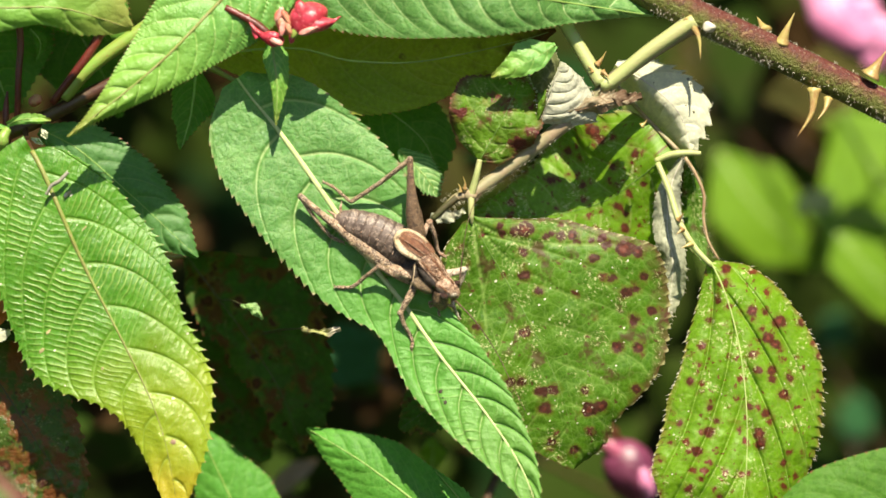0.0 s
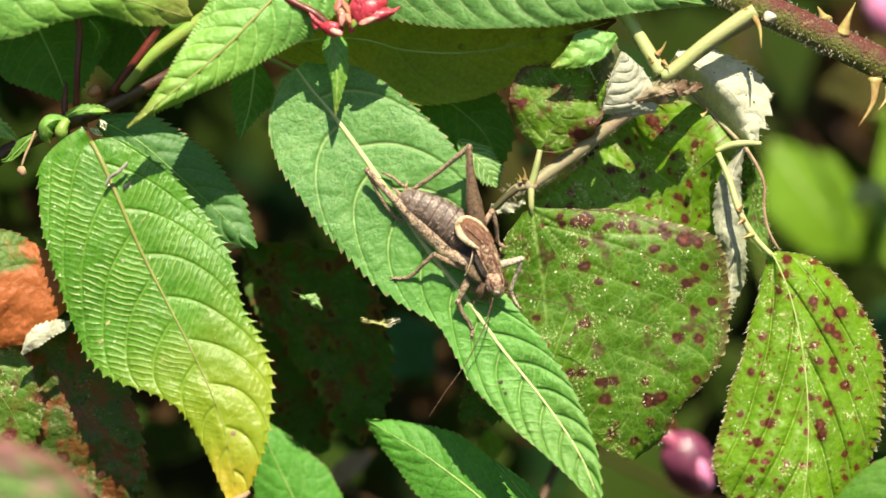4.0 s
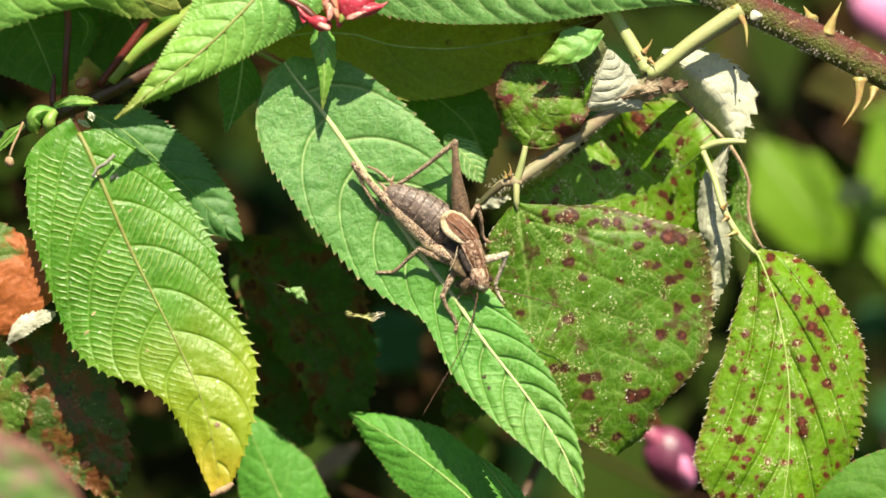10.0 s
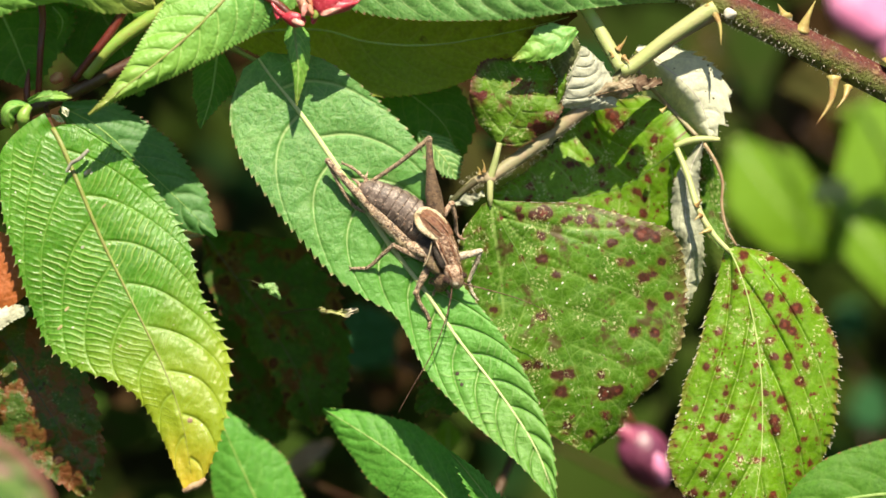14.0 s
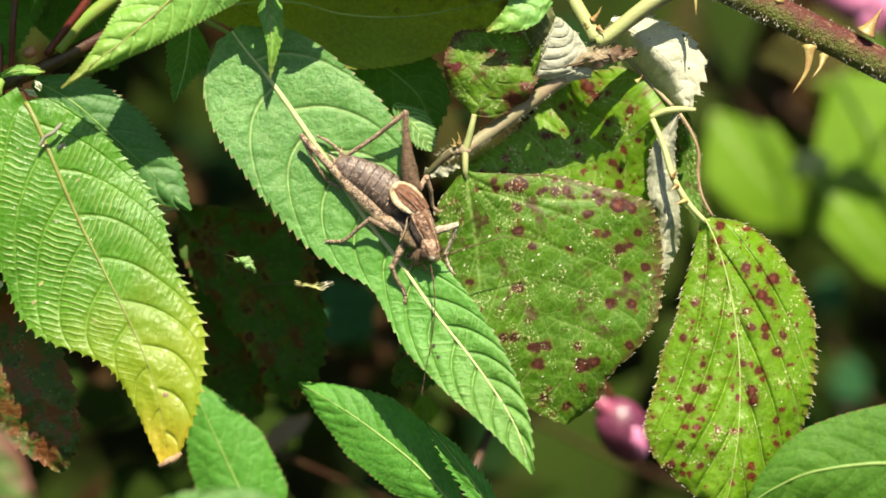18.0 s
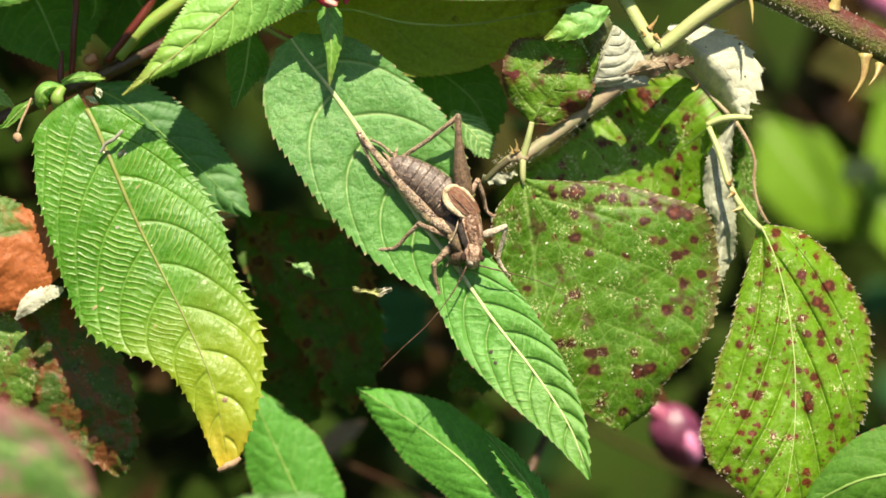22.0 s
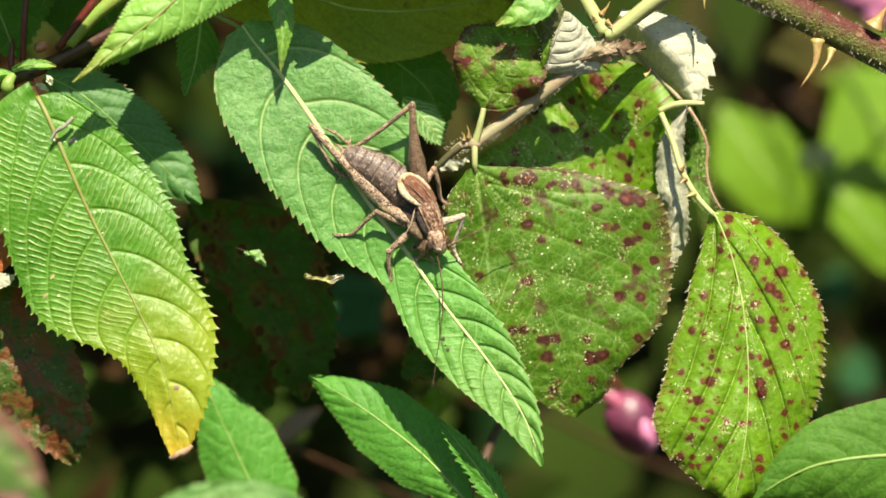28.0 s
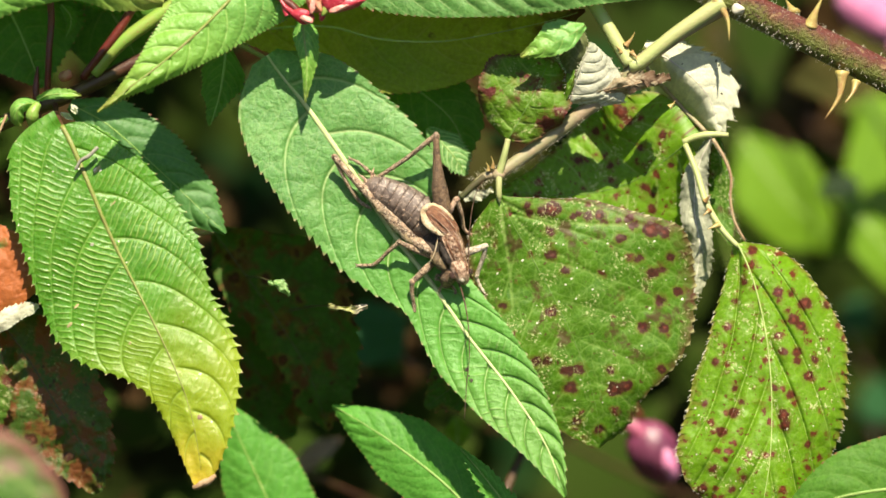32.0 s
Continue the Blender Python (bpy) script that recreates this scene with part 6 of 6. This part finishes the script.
    verts, faces, plan, along = [], [], [], []
    for k in range(2300):
        w = rnd.uniform(-6000, -2000) if k < 1000 else rnd.uniform(-2000, -1150)
        x, y = rnd.uniform(-900, 2500), rnd.uniform(-1500, 2000)
        if k >= 1000 and x > 1040:
            continue
        if x > 1150 and w > -2300:
            continue
        size, ang = (rnd.uniform(160, 330), rnd.uniform(0, 6.28)) if k < 1000 else (rnd.uniform(110, 240), rnd.uniform(0, 6.28))
        tilt = rnd.uniform(-0.8, 0.8)
        n = 7
        base = len(verts)
        for i in range(n + 1):
            u = i / n
            half = size * 0.24 * math.sin(math.pi * u ** 0.7) ** 1.3 + 1
            for sgn in (-1, 0, 1):
                lx, ly = (u - 0.5) * size, sgn * half
                verts.append((x + lx * math.cos(ang) - ly * math.sin(ang), y + lx * math.sin(ang) + ly * math.cos(ang), w + lx * tilt - abs(sgn) * half * 0.25 - 40 * (u - 0.5) ** 2))
                plan.append((lx * 0.08, ly * 0.08, k * 3.1))
                along.append(u)
        faces += [tuple(base + q for q in f) for f in grid_faces(n + 1, 3)]
    z = np.zeros(len(verts))
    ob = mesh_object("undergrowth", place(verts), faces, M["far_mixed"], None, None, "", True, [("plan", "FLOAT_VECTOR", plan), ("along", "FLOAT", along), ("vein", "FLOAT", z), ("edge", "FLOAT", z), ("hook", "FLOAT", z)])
    tagged(ob, "out-of-focus leaves filling the thicket, darkened for its shade", "foliage", kind="stuff")


far_growth()


# ---- the bush cricket ----
HUB = (826, 402, 26)        # plan point about which the body turns


def cricket():
    bug = thing("bush_cricket", at(*HUB), "brown bush cricket with short pale-rimmed wings, perched on the leaf", "insect")
    parts = {"bug": bug}
    # abdomen: belly and overlapping rings
    spine = [(838, 410, 20), (806, 392, 21), (772, 368, 20), (740, 350, 18), (712, 338, 15), (702, 334, 13)]
    girth = [(0, 30), (0.15, 33), (0.45, 31), (0.75, 25), (0.92, 18), (1, 8)]
    belly = tube("abdomen", spine, [(t, r * 0.9) for t, r in girth], M["abdomen"], bug, "dark grey-brown ringed abdomen", sides=20, steps=40, flat=0.66)
    run = smooth_path(spine, 80)
    bars = []
    for k in range(9):
        a, b = 4 + k * 8, 4 + (k + 1) * 8 + 2
        pts = run[a:min(81, b)]
        r0, r1 = np.interp([a / 80, min(1, b / 80)], [t for t, _ in girth], [r for _, r in girth])
        v, f = tube_mesh(pts, [(0, r0 * 1.03), (0.75, (r0 + r1) / 2 * 1.06), (1, r1 * 0.96)], sides=22, steps=8, flat=0.68)
        ring = mesh_object("abdomen_ring", v, f, M["abdomen"], belly, None, "")
        bars.append((ring, run[min(80, b - 3)], r1))
        # pale flecks along the hind margin of the ring
        i = min(80, b - 3)
        x, y, w = run[i]
        pieces = [blob_mesh((x + 9 * s2 * 0.55 - 3, y - 9 * s2 * 0.8, w + r1 * 0.68), (2.0, 0.9, 0.5), turn=30, rings=4, sides=6) for s2 in (-1.0, 1.0)]
        v, f = join(pieces)
        mesh_object("ring_fleck", v, f, M["tan"], belly, None, "")
    for ring, (x, y, w), r1 in bars[1:8]:         # pale bars low on the flank
        v, f = join([tube_mesh([(x - 0.22 * r1, y + 0.40 * r1, w + 0.62 * r1), (x - 0.34 * r1, y + 0.58 * r1, w + 0.56 * r1)], [(0, 1.1), (1, 1.5)], sides=6, steps=4)])
        mesh_object("flank_bar", v, f, M["tan"], belly, None, "pale bar")
    for s2, tip in ((0, (690, 318, 21)), (1, (718, 306, 22))):
        v, f = tube_mesh([(706 + 8 * s2, 336 - 4 * s2, 16), (700 + 14 * s2, 326 - 6 * s2, 19), tip], [(0, 3.5), (0.6, 2.5), (1, 0.5)], sides=8, steps=10)
        mesh_object("cercus", v, f, M["tan"], belly, None, "")
    # thorax flank under the shield
    flank = tube("thorax", [(812, 428, 20), (836, 446, 21), (858, 462, 20)], [(0, 26), (0.5, 28), (1, 20)], M["dark"], bug, "dark thorax flank", sides=16, steps=16, flat=0.75)
    blob("flank_plate", (806, 444, 31), (24, 11, 12), M["femur"], bug, "mottled tan side plate", turn=35, bump=0.15)

    # short wings: two rounded scales with a cream rim
    def scale(name, points, left, right, mat, label, lift):
        path = smooth_path(points, 24)
        t = np.linspace(0, 1, 25)
        d = np.gradient(path[:, :2], axis=0)
        d /= np.linalg.norm(d, axis=1)[:, None]
        nr = np.stack([-d[:, 1], d[:, 0]], 1)
        l, r = profile(left, t), profile(right, t)
        s = np.linspace(-1, 1, 17)
        S = s[None]
        W = np.where(S < 0, r[:, None], l[:, None])
        X, Y = path[:, None, 0] + nr[:, None, 0] * S * W, path[:, None, 1] + nr[:, None, 1] * S * W
        Z = path[:, None, 2] - lift * np.abs(S) ** 2 + 0.7 * np.sin(S * 14 + t[:, None] * 5)
        top = np.stack([X, Y, Z], -1).reshape(-1, 3)
        low = top - np.array([0, 0, 1.6])
        n = len(top)
        f = grid_faces(25, 17)
        g = [tuple(reversed([q + n for q in face])) for face in f]
        edge = [i * 17 for i in range(25)] + [24 * 17 + j for j in range(1, 17)] + [i * 17 + 16 for i in range(23, -1, -1)] + [j for j in range(15, 0, -1)]
        rim = [(edge[i], edge[(i + 1) % len(edge)], edge[(i + 1) % len(edge)] + n, edge[i] + n) for i in range(len(edge))]
        return mesh_object(name, place(np.vstack([top, low])), f + g + rim, mat, bug, None, label), np.stack([X, Y, Z], -1)

    wing, shape = scale("wing", [(860, 424, 56), (848, 410, 60), (830, 393, 60), (810, 377, 55)], [(0, 14), (0.4, 21), (0.8, 20), (1, 9)], [(0, 12), (0.3, 24), (0.7, 27), (0.9, 20), (1, 9)], M["wing"], "short brown wing with a cream rim", 9)
    rim_path = [tuple(p + np.array([0, 0, 1.5])) for p in np.vstack([shape[3:24:4, 2], shape[24, 3:14:4], shape[22:4:-5, 15]])]
    v, f = tube_mesh(rim_path, [(0, 2), (0.15, 6), (0.35, 7), (0.5, 5), (0.65, 3.2), (1, 2)], sides=10, steps=50, flat=0.5)
    mesh_object("wing_rim", v, f, M["cream"], wing, None, "cream wing margin")
    for k in (4, 7, 12):
        v, f = tube_mesh([tuple(p + np.array([0, 0, 1.0])) for p in shape[3:23:4, k]], [(0, 0.9), (1, 0.6)], sides=6, steps=20)
        mesh_object("wing_vein", v, f, M["tan"], wing, None, "")

    # saddle-shaped shield behind the head
    def saddle():
        path = smooth_path([(848, 414, 56), (855, 432, 58), (864, 454, 54), (871, 474, 46)], 22)
        d = np.gradient(path[:, :2], axis=0)
        d /= np.linalg.norm(d, axis=1)[:, None]
        nr = np.stack([-d[:, 1], d[:, 0]], 1)
        ang = np.linspace(-1.2, 1.2, 25)
        t = np.linspace(0, 1, 23)
        half = profile([(0, 15), (0.15, 20), (0.45, 20), (0.75, 17), (1, 14)], t)
        deep = profile([(0, 22), (0.4, 28), (1, 26)], t)
        flat = np.sign(np.sin(ang)) * np.abs(np.sin(ang)) ** 0.7
        X = path[:, None, 0] + nr[:, None, 0] * flat[None] * half[:, None]
        Y = path[:, None, 1] + nr[:, None, 1] * flat[None] * half[:, None]
        crease = 1.6 * np.exp(-((t[:, None] - 0.42) / 0.06) ** 2) + 1.4 * np.exp(-((t[:, None] - 0.7) / 0.05) ** 2)
        Z = path[:, None, 2] - (1 - np.cos(ang))[None] * deep[:, None] * 0.75 - crease * np.abs(np.cos(ang))[None] + 1.2 * np.exp(-(ang / 0.08) ** 2)[None]
        v = np.stack([X, Y, Z], -1).reshape(-1, 3)
        return place(v).tolist(), grid_faces(23, 25), np.stack([X, Y, Z], -1)

    sv, sf, grid = saddle()
    neck = at(846, 426, 37)
    shield = mesh_object("pronotum", sv, sf, M["brown"], bug, neck, "brown saddle-shaped shield")
    for k, r in ((6, 1.6), (18, 1.2)):
        v, f = tube_mesh([tuple(p + np.array([0, 0, 0.6])) for p in grid[0:23:3, k]], [(0, r), (1, r)], sides=6, steps=24)
        mesh_object("shield_keel", v, f, M["tan"], shield, neck, "pale ridge")
    for k, r in ((9, 2.2), (15, 1.9)):
        v, f = tube_mesh([tuple(p + np.array([0, 0, 0.2])) for p in grid[4:21:3, k]], [(0, 0.5), (0.3, r), (0.7, r * 0.8), (1, 0.5)], sides=8, steps=24, flat=0.5, ripple=0.25)
        mesh_object("shield_stripe", v, f, M["wing"], shield, neck, "dark red-brown streak")
    v, f = tube_mesh([tuple(p) for p in grid[1, 14:24:2]] + [tuple(grid[10, 24]), tuple(grid[20, 23])], [(0, 0.9), (0.5, 1.0), (1, 0.8)], sides=6, steps=40)
    mesh_object("shield_rim", v, f, M["cream"], shield, neck, "pale rim")
    v, f = blob_mesh((834, 470, 36), (21, 11, 7), turn=52, bump=0.2, rings=14, sides=18)
    mesh_object("side_lobe", v, f, M["lobe"], shield, neck, "olive-tan side lobe of the shield")
    # dark blob modelled where shade falls between the shield and its lobe
    v, f = blob_mesh((845, 457, 46), (23, 7, 6), turn=66)
    mesh_object("side_shadow_lobe", v, f, M["dark"], shield, neck, "dark blob for the shade between shield and side lobe")

    # head
    joint = at(866, 472, 33)
    v, f = tube_mesh([(864, 466, 34), (869, 480, 37), (873, 493, 35), (876, 504, 29), (876, 510, 22)], [(0, 15), (0.3, 16.5), (0.6, 15.5), (0.85, 11), (1, 5)], sides=20, steps=26, flat=0.8)
    skull = mesh_object("head", v, f, M["tan"], bug, joint, "tan head with dark eyes")
    # the shade on the face is put into its dark brown colour
    v, f = tube_mesh([(858, 486, 29), (850, 498, 22), (848, 508, 15), (852, 514, 10)], [(0, 15), (0.5, 15), (0.85, 11), (1, 5)], sides=18, steps=20, flat=0.9)
    mesh_object("face", v, f, M["thigh_dark"], skull, joint, "face coloured dark brown for the shade on it")
    for pts in ([(858, 474, 46), (864, 486, 50), (868, 498, 46)], [(880, 470, 46), (883, 482, 47), (884, 494, 41)]):
        v, f = tube_mesh(pts, [(0, 0.6), (0.5, 2.0), (1, 0.6)], sides=8, steps=14, flat=0.5, ripple=0.3)
        mesh_object("head_stripe", v, f, M["wing"], skull, joint, "dark red-brown streak")
    for p, sz in (((858, 497, 41), (8, 6, 6)), ((889, 489, 37), (6, 5, 5.5))):
        v, f = blob_mesh(p, sz, turn=60, rings=10, sides=14)
        mesh_object("eye", v, f, M["eye"], skull, joint, "small dark eye")
    for pts in ([(842, 506, 16), (834, 503, 12), (829, 500, 7)], [(846, 512, 12), (836, 516, 9), (834, 524, 6)], [(856, 514, 11), (862, 522, 7), (862, 528, 5)], [(838, 498, 19), (830, 494, 15), (828, 503, 10)]):
        v, f = tube_mesh(pts, [(0, 2.4), (0.6, 2.2), (1, 2.8)], sides=8, steps=10)
        mesh_object("palp", v, f, M["leg"], skull, joint, "")
    v, f = blob_mesh((873, 500, 39), (9, 8, 6), turn=75, bump=0.15)
    mesh_object("brow", v, f, M["pale"], skull, joint, "pale brow")
    v, f = blob_mesh((880, 507, 31), (5, 4, 4), turn=80)
    mesh_object("antenna_socket", v, f, M["cream"], skull, joint, "")
    roots = {"antenna_a": (867, 506, 32), "antenna_b": (884, 502, 31)}
    ways = {"antenna_a": [(867, 506, 32), (864, 526, 35), (850, 570, 37), (822, 626, 38), (786, 678, 37), (757, 722, 35)],
            "antenna_b": [(884, 502, 31), (900, 506, 36), (940, 514, 40), (990, 526, 41), (1030, 542, 37), (1052, 560, 33)]}
    for key in ways:
        root = at(*roots[key])
        v, f = tube_mesh(ways[key], [(0, 2.4), (0.05, 1.5), (0.4, 0.95), (1, 0.5)], sides=8, steps=60)
        parts[key] = mesh_object("antenna", v, f, M["antenna"], skull, root, "long thread-like antenna")

    # legs: thigh > shin, foot
    def leg(key, hip, knee_path, thigh_r, shin_path, shin_r, foot_path, mats, label, spines=0, bulge=None):
        v, f = tube_mesh(knee_path, thigh_r, sides=16, steps=36, flat=0.95, ripple=0.06, seed=len(key))
        th = mesh_object("thigh", v, f, mats[0], bug, at(*hip), label)
        pieces = [tube_mesh(shin_path, shin_r, sides=10, steps=30, ripple=0.08)]
        pieces.append(blob_mesh(shin_path[0], (shin_r[0][1] * 1.2,) * 3, rings=8, sides=10))
        run2 = smooth_path(shin_path, 40)
        for k in range(spines):
            p = run2[6 + int(k * 30 / max(1, spines))]
            sg = 1 if k % 2 else -1
            q = (p[0] + sg * 5 + 3, p[1] + 4 * sg, p[2] + 3)
            pieces.append(tube_mesh([tuple(p), q], [(0, 1.2), (1, 0.3)], sides=5, steps=2))
        v, f = join(pieces)
        mesh_object("shin", v, f, mats[1], th, at(*hip), "")
        fr = smooth_path(foot_path, 30)
        pieces = [tube_mesh(foot_path, [(0, 3.0), (1, 2.2)], sides=8, steps=14)]
        for k in range(3):
            p = fr[4 + 9 * k]
            pieces.append(blob_mesh(tuple(p), (5.0, 3.6, 3.0), rings=6, sides=8, turn=math.degrees(math.atan2(foot_path[-1][1] - foot_path[0][1], foot_path[-1][0] - foot_path[0][0]))))
        e, e0 = fr[-1], fr[-4]
        for sg in (-1, 1):
            dx, dy = e[0] - e0[0], e[1] - e0[1]
            n = math.hypot(dx, dy) + 1e-6
            pieces.append(tube_mesh([tuple(e), (e[0] + dx / n * 4 - sg * dy / n * 4, e[1] + dy / n * 4 + sg * dx / n * 4, e[2])], [(0, 1.4), (1, 0.5)], sides=5, steps=2))
        v, f = join(pieces)
        mesh_object("foot", v, f, mats[1], th, at(*hip), "")
        parts[key] = th
        return th

    big = leg("hind_near", (806, 448, 35), [(806, 446, 12), (790, 432, 16), (762, 404, 18), (722, 366, 19), (680, 324, 21), (647, 288, 22)],
              [(0, 8), (0.12, 14), (0.35, 14.5), (0.6, 9), (0.8, 6), (0.95, 5.2), (1, 6)], [(647, 288, 21), (660, 316, 16), (676, 344, 12), (690, 364, 5)], [(0, 4.6), (0.3, 3.6), (1, 3.2)],
              [(690, 364, 4), (700, 372, 4), (712, 378, 4)], (M["femur"], M["leg"]), "long mottled hind leg with a thick thigh", 6)
    run2 = smooth_path([(802, 448), (758, 414), (716, 374)], 60)
    rnd = random.Random(8)
    marks = []
    for k in range(170):
        p = run2[int(60 * rnd.random() ** 1.4)]
        marks.append((p[0] + rnd.uniform(-8, 3), p[1] + rnd.uniform(-3, 9), rnd.uniform(1.0, 2.9), rnd.uniform(0.6, 1.9)))
    discs("thigh_flecks", big, marks, M["cream"], "pale flecks")
    far = leg("hind_far", (838, 396, 29), [(842, 404, 27), (838, 370, 40), (832, 330, 52), (828, 288, 60), (826, 248, 61)],
              [(0, 9), (0.15, 16), (0.4, 14), (0.65, 8), (0.9, 5.5), (1, 6)], [(826, 248, 61), (806, 264, 53), (774, 290, 33), (748, 308, 19), (722, 326, 6)], [(0, 5), (0.3, 4.2), (1, 3.8)],
              [(722, 326, 6), (704, 310, 6), (688, 298, 4), (674, 292, 4)], (M["thigh_dark"], M["leg"]), "long brown hind leg raised at the knee", 6)
    leg("mid_near", (814, 456, 27), [(818, 460, 26), (792, 450, 32), (764, 437, 35)], [(0, 6), (0.5, 5.4), (1, 4.2)], [(764, 437, 35), (746, 452, 25), (728, 470, 11), (716, 478, 6)], [(0, 4.4), (0.4, 3.6), (1, 3.4)],
        [(716, 478, 5), (704, 478, 5), (690, 478, 4)], (M["leg"], M["leg"]), "tan middle leg", 4)
    leg("fore_near", (828, 468, 27), [(828, 472, 18), (818, 492, 24), (805, 520, 20)], [(0, 6), (0.4, 7), (1, 4.5)], [(805, 520, 22), (812, 538, 15), (824, 556, 7), (830, 568, 5)], [(0, 4.8), (0.4, 4.0), (1, 3.5)],
        [(830, 568, 4), (830, 576, 5), (828, 582, 4)], (M["leg"], M["leg"]), "mottled front leg", 4)
    # sun glint on this leg is put into its pale colour
    leg("fore_far", (872, 456, 27), [(868, 458, 27), (894, 452, 31), (917, 445, 30)], [(0, 6), (0.4, 7), (1, 5)], [(917, 445, 30), (912, 464, 20), (902, 488, 7), (898, 500, 4)], [(0, 4.5), (0.4, 4.2), (1, 3.6)],
        [(898, 500, 3), (904, 516, 0), (912, 530, -4)], (M["pale"], M["pale"]), "front leg coloured pale for sun glint, reaching to the next leaf", 4)
    leg("mid_far", (846, 392, 25), [(844, 396, 26), (856, 376, 33), (866, 362, 36)], [(0, 6), (0.5, 6), (1, 4.5)], [(866, 362, 36), (872, 384, 21), (874, 402, 6), (875, 412, 0)], [(0, 5), (0.4, 4.2), (1, 3.6)],
        [(875, 412, -1), (880, 420, -6), (888, 424, -8)], (M["tan"], M["tan"]), "tan middle leg on the far side", 3)
    tube("wing_cord", [(832, 430, 50), (829, 446, 49), (824, 462, 46), (817, 474, 41)], [(0, 1.0), (1, 0.8)], M["cream"], bug, "pale seam of the flank")
    parts["shield"], parts["head"] = shield, skull
    return parts


BUG = cricket()


# ---- what moves ----
def turn_about(centre, degrees, axis=VIEW):
    """A clockwise turn, as the eye sees it, about a world point."""
    c = Matrix.Translation(centre)
    return c @ Matrix.Rotation(radians(-degrees), 4, axis) @ c.inverted()


def motions():
    home = at(*HUB)
    # seconds, shift right and down in plan steps, turn of body, turn of head, antenna a, antenna b
    acts = [(0.0, 0, 6, -7, -30, -60, -95), (0.5, 1, 6, -6, -26, -50, -95), (1.0, 2, 6, -4, -18, -8, -80), (1.5, 2, 5, -2, -8, 10, -58), (2.0, 1, 3, 0, 4, 21, -40), (2.5, 0, 1, 1, 10, 18, -16),
            (3.0, 0, 0, 0, 4, 8, -2), (3.5, 0, 0, 0, 0, 2, 0), (5.5, 0, 0, 0, 0, 0, 0), (9.0, 0, 0, 0, 0, -4, 2), (13.0, 1, 0, 0, 0, -3, 2), (14.5, 1, 0, 0, -2, -6, 2), (16.5, 4, 5, -1, -7, -22, -30),
            (17.0, 4, 6, -1, -8, -30, -40), (17.5, 3, 6, -1, -8, -30, -40), (18.0, 2, 4, -0.5, -2, -24, -30), (18.5, 2, 1, 0, 0, -16, -16), (19.0, 3, 1, 1.3, 9, 0, -8), (19.5, 3, -1, 3, 20, 14, -4), (20.0, 2, -4, 5, 27, 22, 0),
            (20.5, -1, -6, 6, 34, 22, 4), (21.0, -7, -3, 7.4, 40, 19, 6), (21.5, -8, -4, 4, 26, 15, 4), (22.0, -9, -3, 3, 20, 12, 2), (22.5, -8, -4, 1.2, 12, 4, 0), (23.0, -6, -3, 1, 8, -20, 4),
            (23.5, -6, -3, 0.4, -1, -30, 4), (24.0, -8, -5, 0.8, 0, -34, 6), (25.5, -6, -4, 0.8, -1, -30, 4), (27.5, -3, 0, 0.5, -1, -26, -40), (28.0, -2, 0, 0.5, -1, -26, -40), (30.0, -3, -1, 0.5, -1, -28, -2), (31.0, -4, -2, 0.6, -1, -32, 0), (32.0, -4, 0, 0.4, -1, -30, -100)]
    right, down = at(785, 441) - at(784, 441), at(784, 442) - at(784, 441)
    hips = {"mid_near": ((814, 456, 27), (698, 478, 5)), "fore_near": ((828, 468, 27), (829, 578, 5)), "fore_far": ((872, 456, 27), (908, 522, -2)), "mid_far": ((846, 392, 25), (880, 420, -5)), "hind_far": ((838, 396, 29), (690, 300, 5))}
    rows = {k: [] for k in ("bug", "shield", "head", "antenna_a", "antenna_b", *hips)}
    for t, dx, dy, body, look_turn, aa, ab in acts:
        root = Matrix.Translation(home + right * dx + down * dy) @ Matrix.Rotation(radians(-body), 4, VIEW)
        rows["bug"].append((t, root))
        rest = Matrix.Translation(home)
        gone = root @ rest.inverted()                       # how the body has moved in the world
        neck, joint = at(846, 426, 37), at(866, 472, 33)
        bend = turn_about(neck - home, 0.4 * (look_turn - body))
        nod = bend @ turn_about(joint - home, 0.6 * (look_turn - body))
        rows["shield"].append((t, bend @ Matrix.Translation(neck - home)))
        rows["head"].append((t, nod @ Matrix.Translation(joint - home)))
        for key, a, p in (("antenna_a", aa, (867, 506, 32)), ("antenna_b", ab, (884, 502, 31))):
            away = at(*p) - joint
            rows[key].append((t, Matrix.Translation(away) @ Matrix.Rotation(radians(-(a - look_turn)), 4, VIEW)))
        for key, (hip, foot) in hips.items():
            stand = Vector(at(*foot))
            if key == "fore_near":
                move = min(1, max(0, (t - 18.4) / 0.7))
                stand = at(829 - 42 * move, 578 - 20 * move, 5)
            hp = at(*hip)
            was = at(*foot) - hp
            want = gone.inverted() @ stand - hp
            q = was.rotation_difference(want)
            rows[key].append((t, Matrix.Translation(hp - home) @ q.to_matrix().to_4x4()))
    for key, r in rows.items():
        walk(BUG[key], r)


motions()
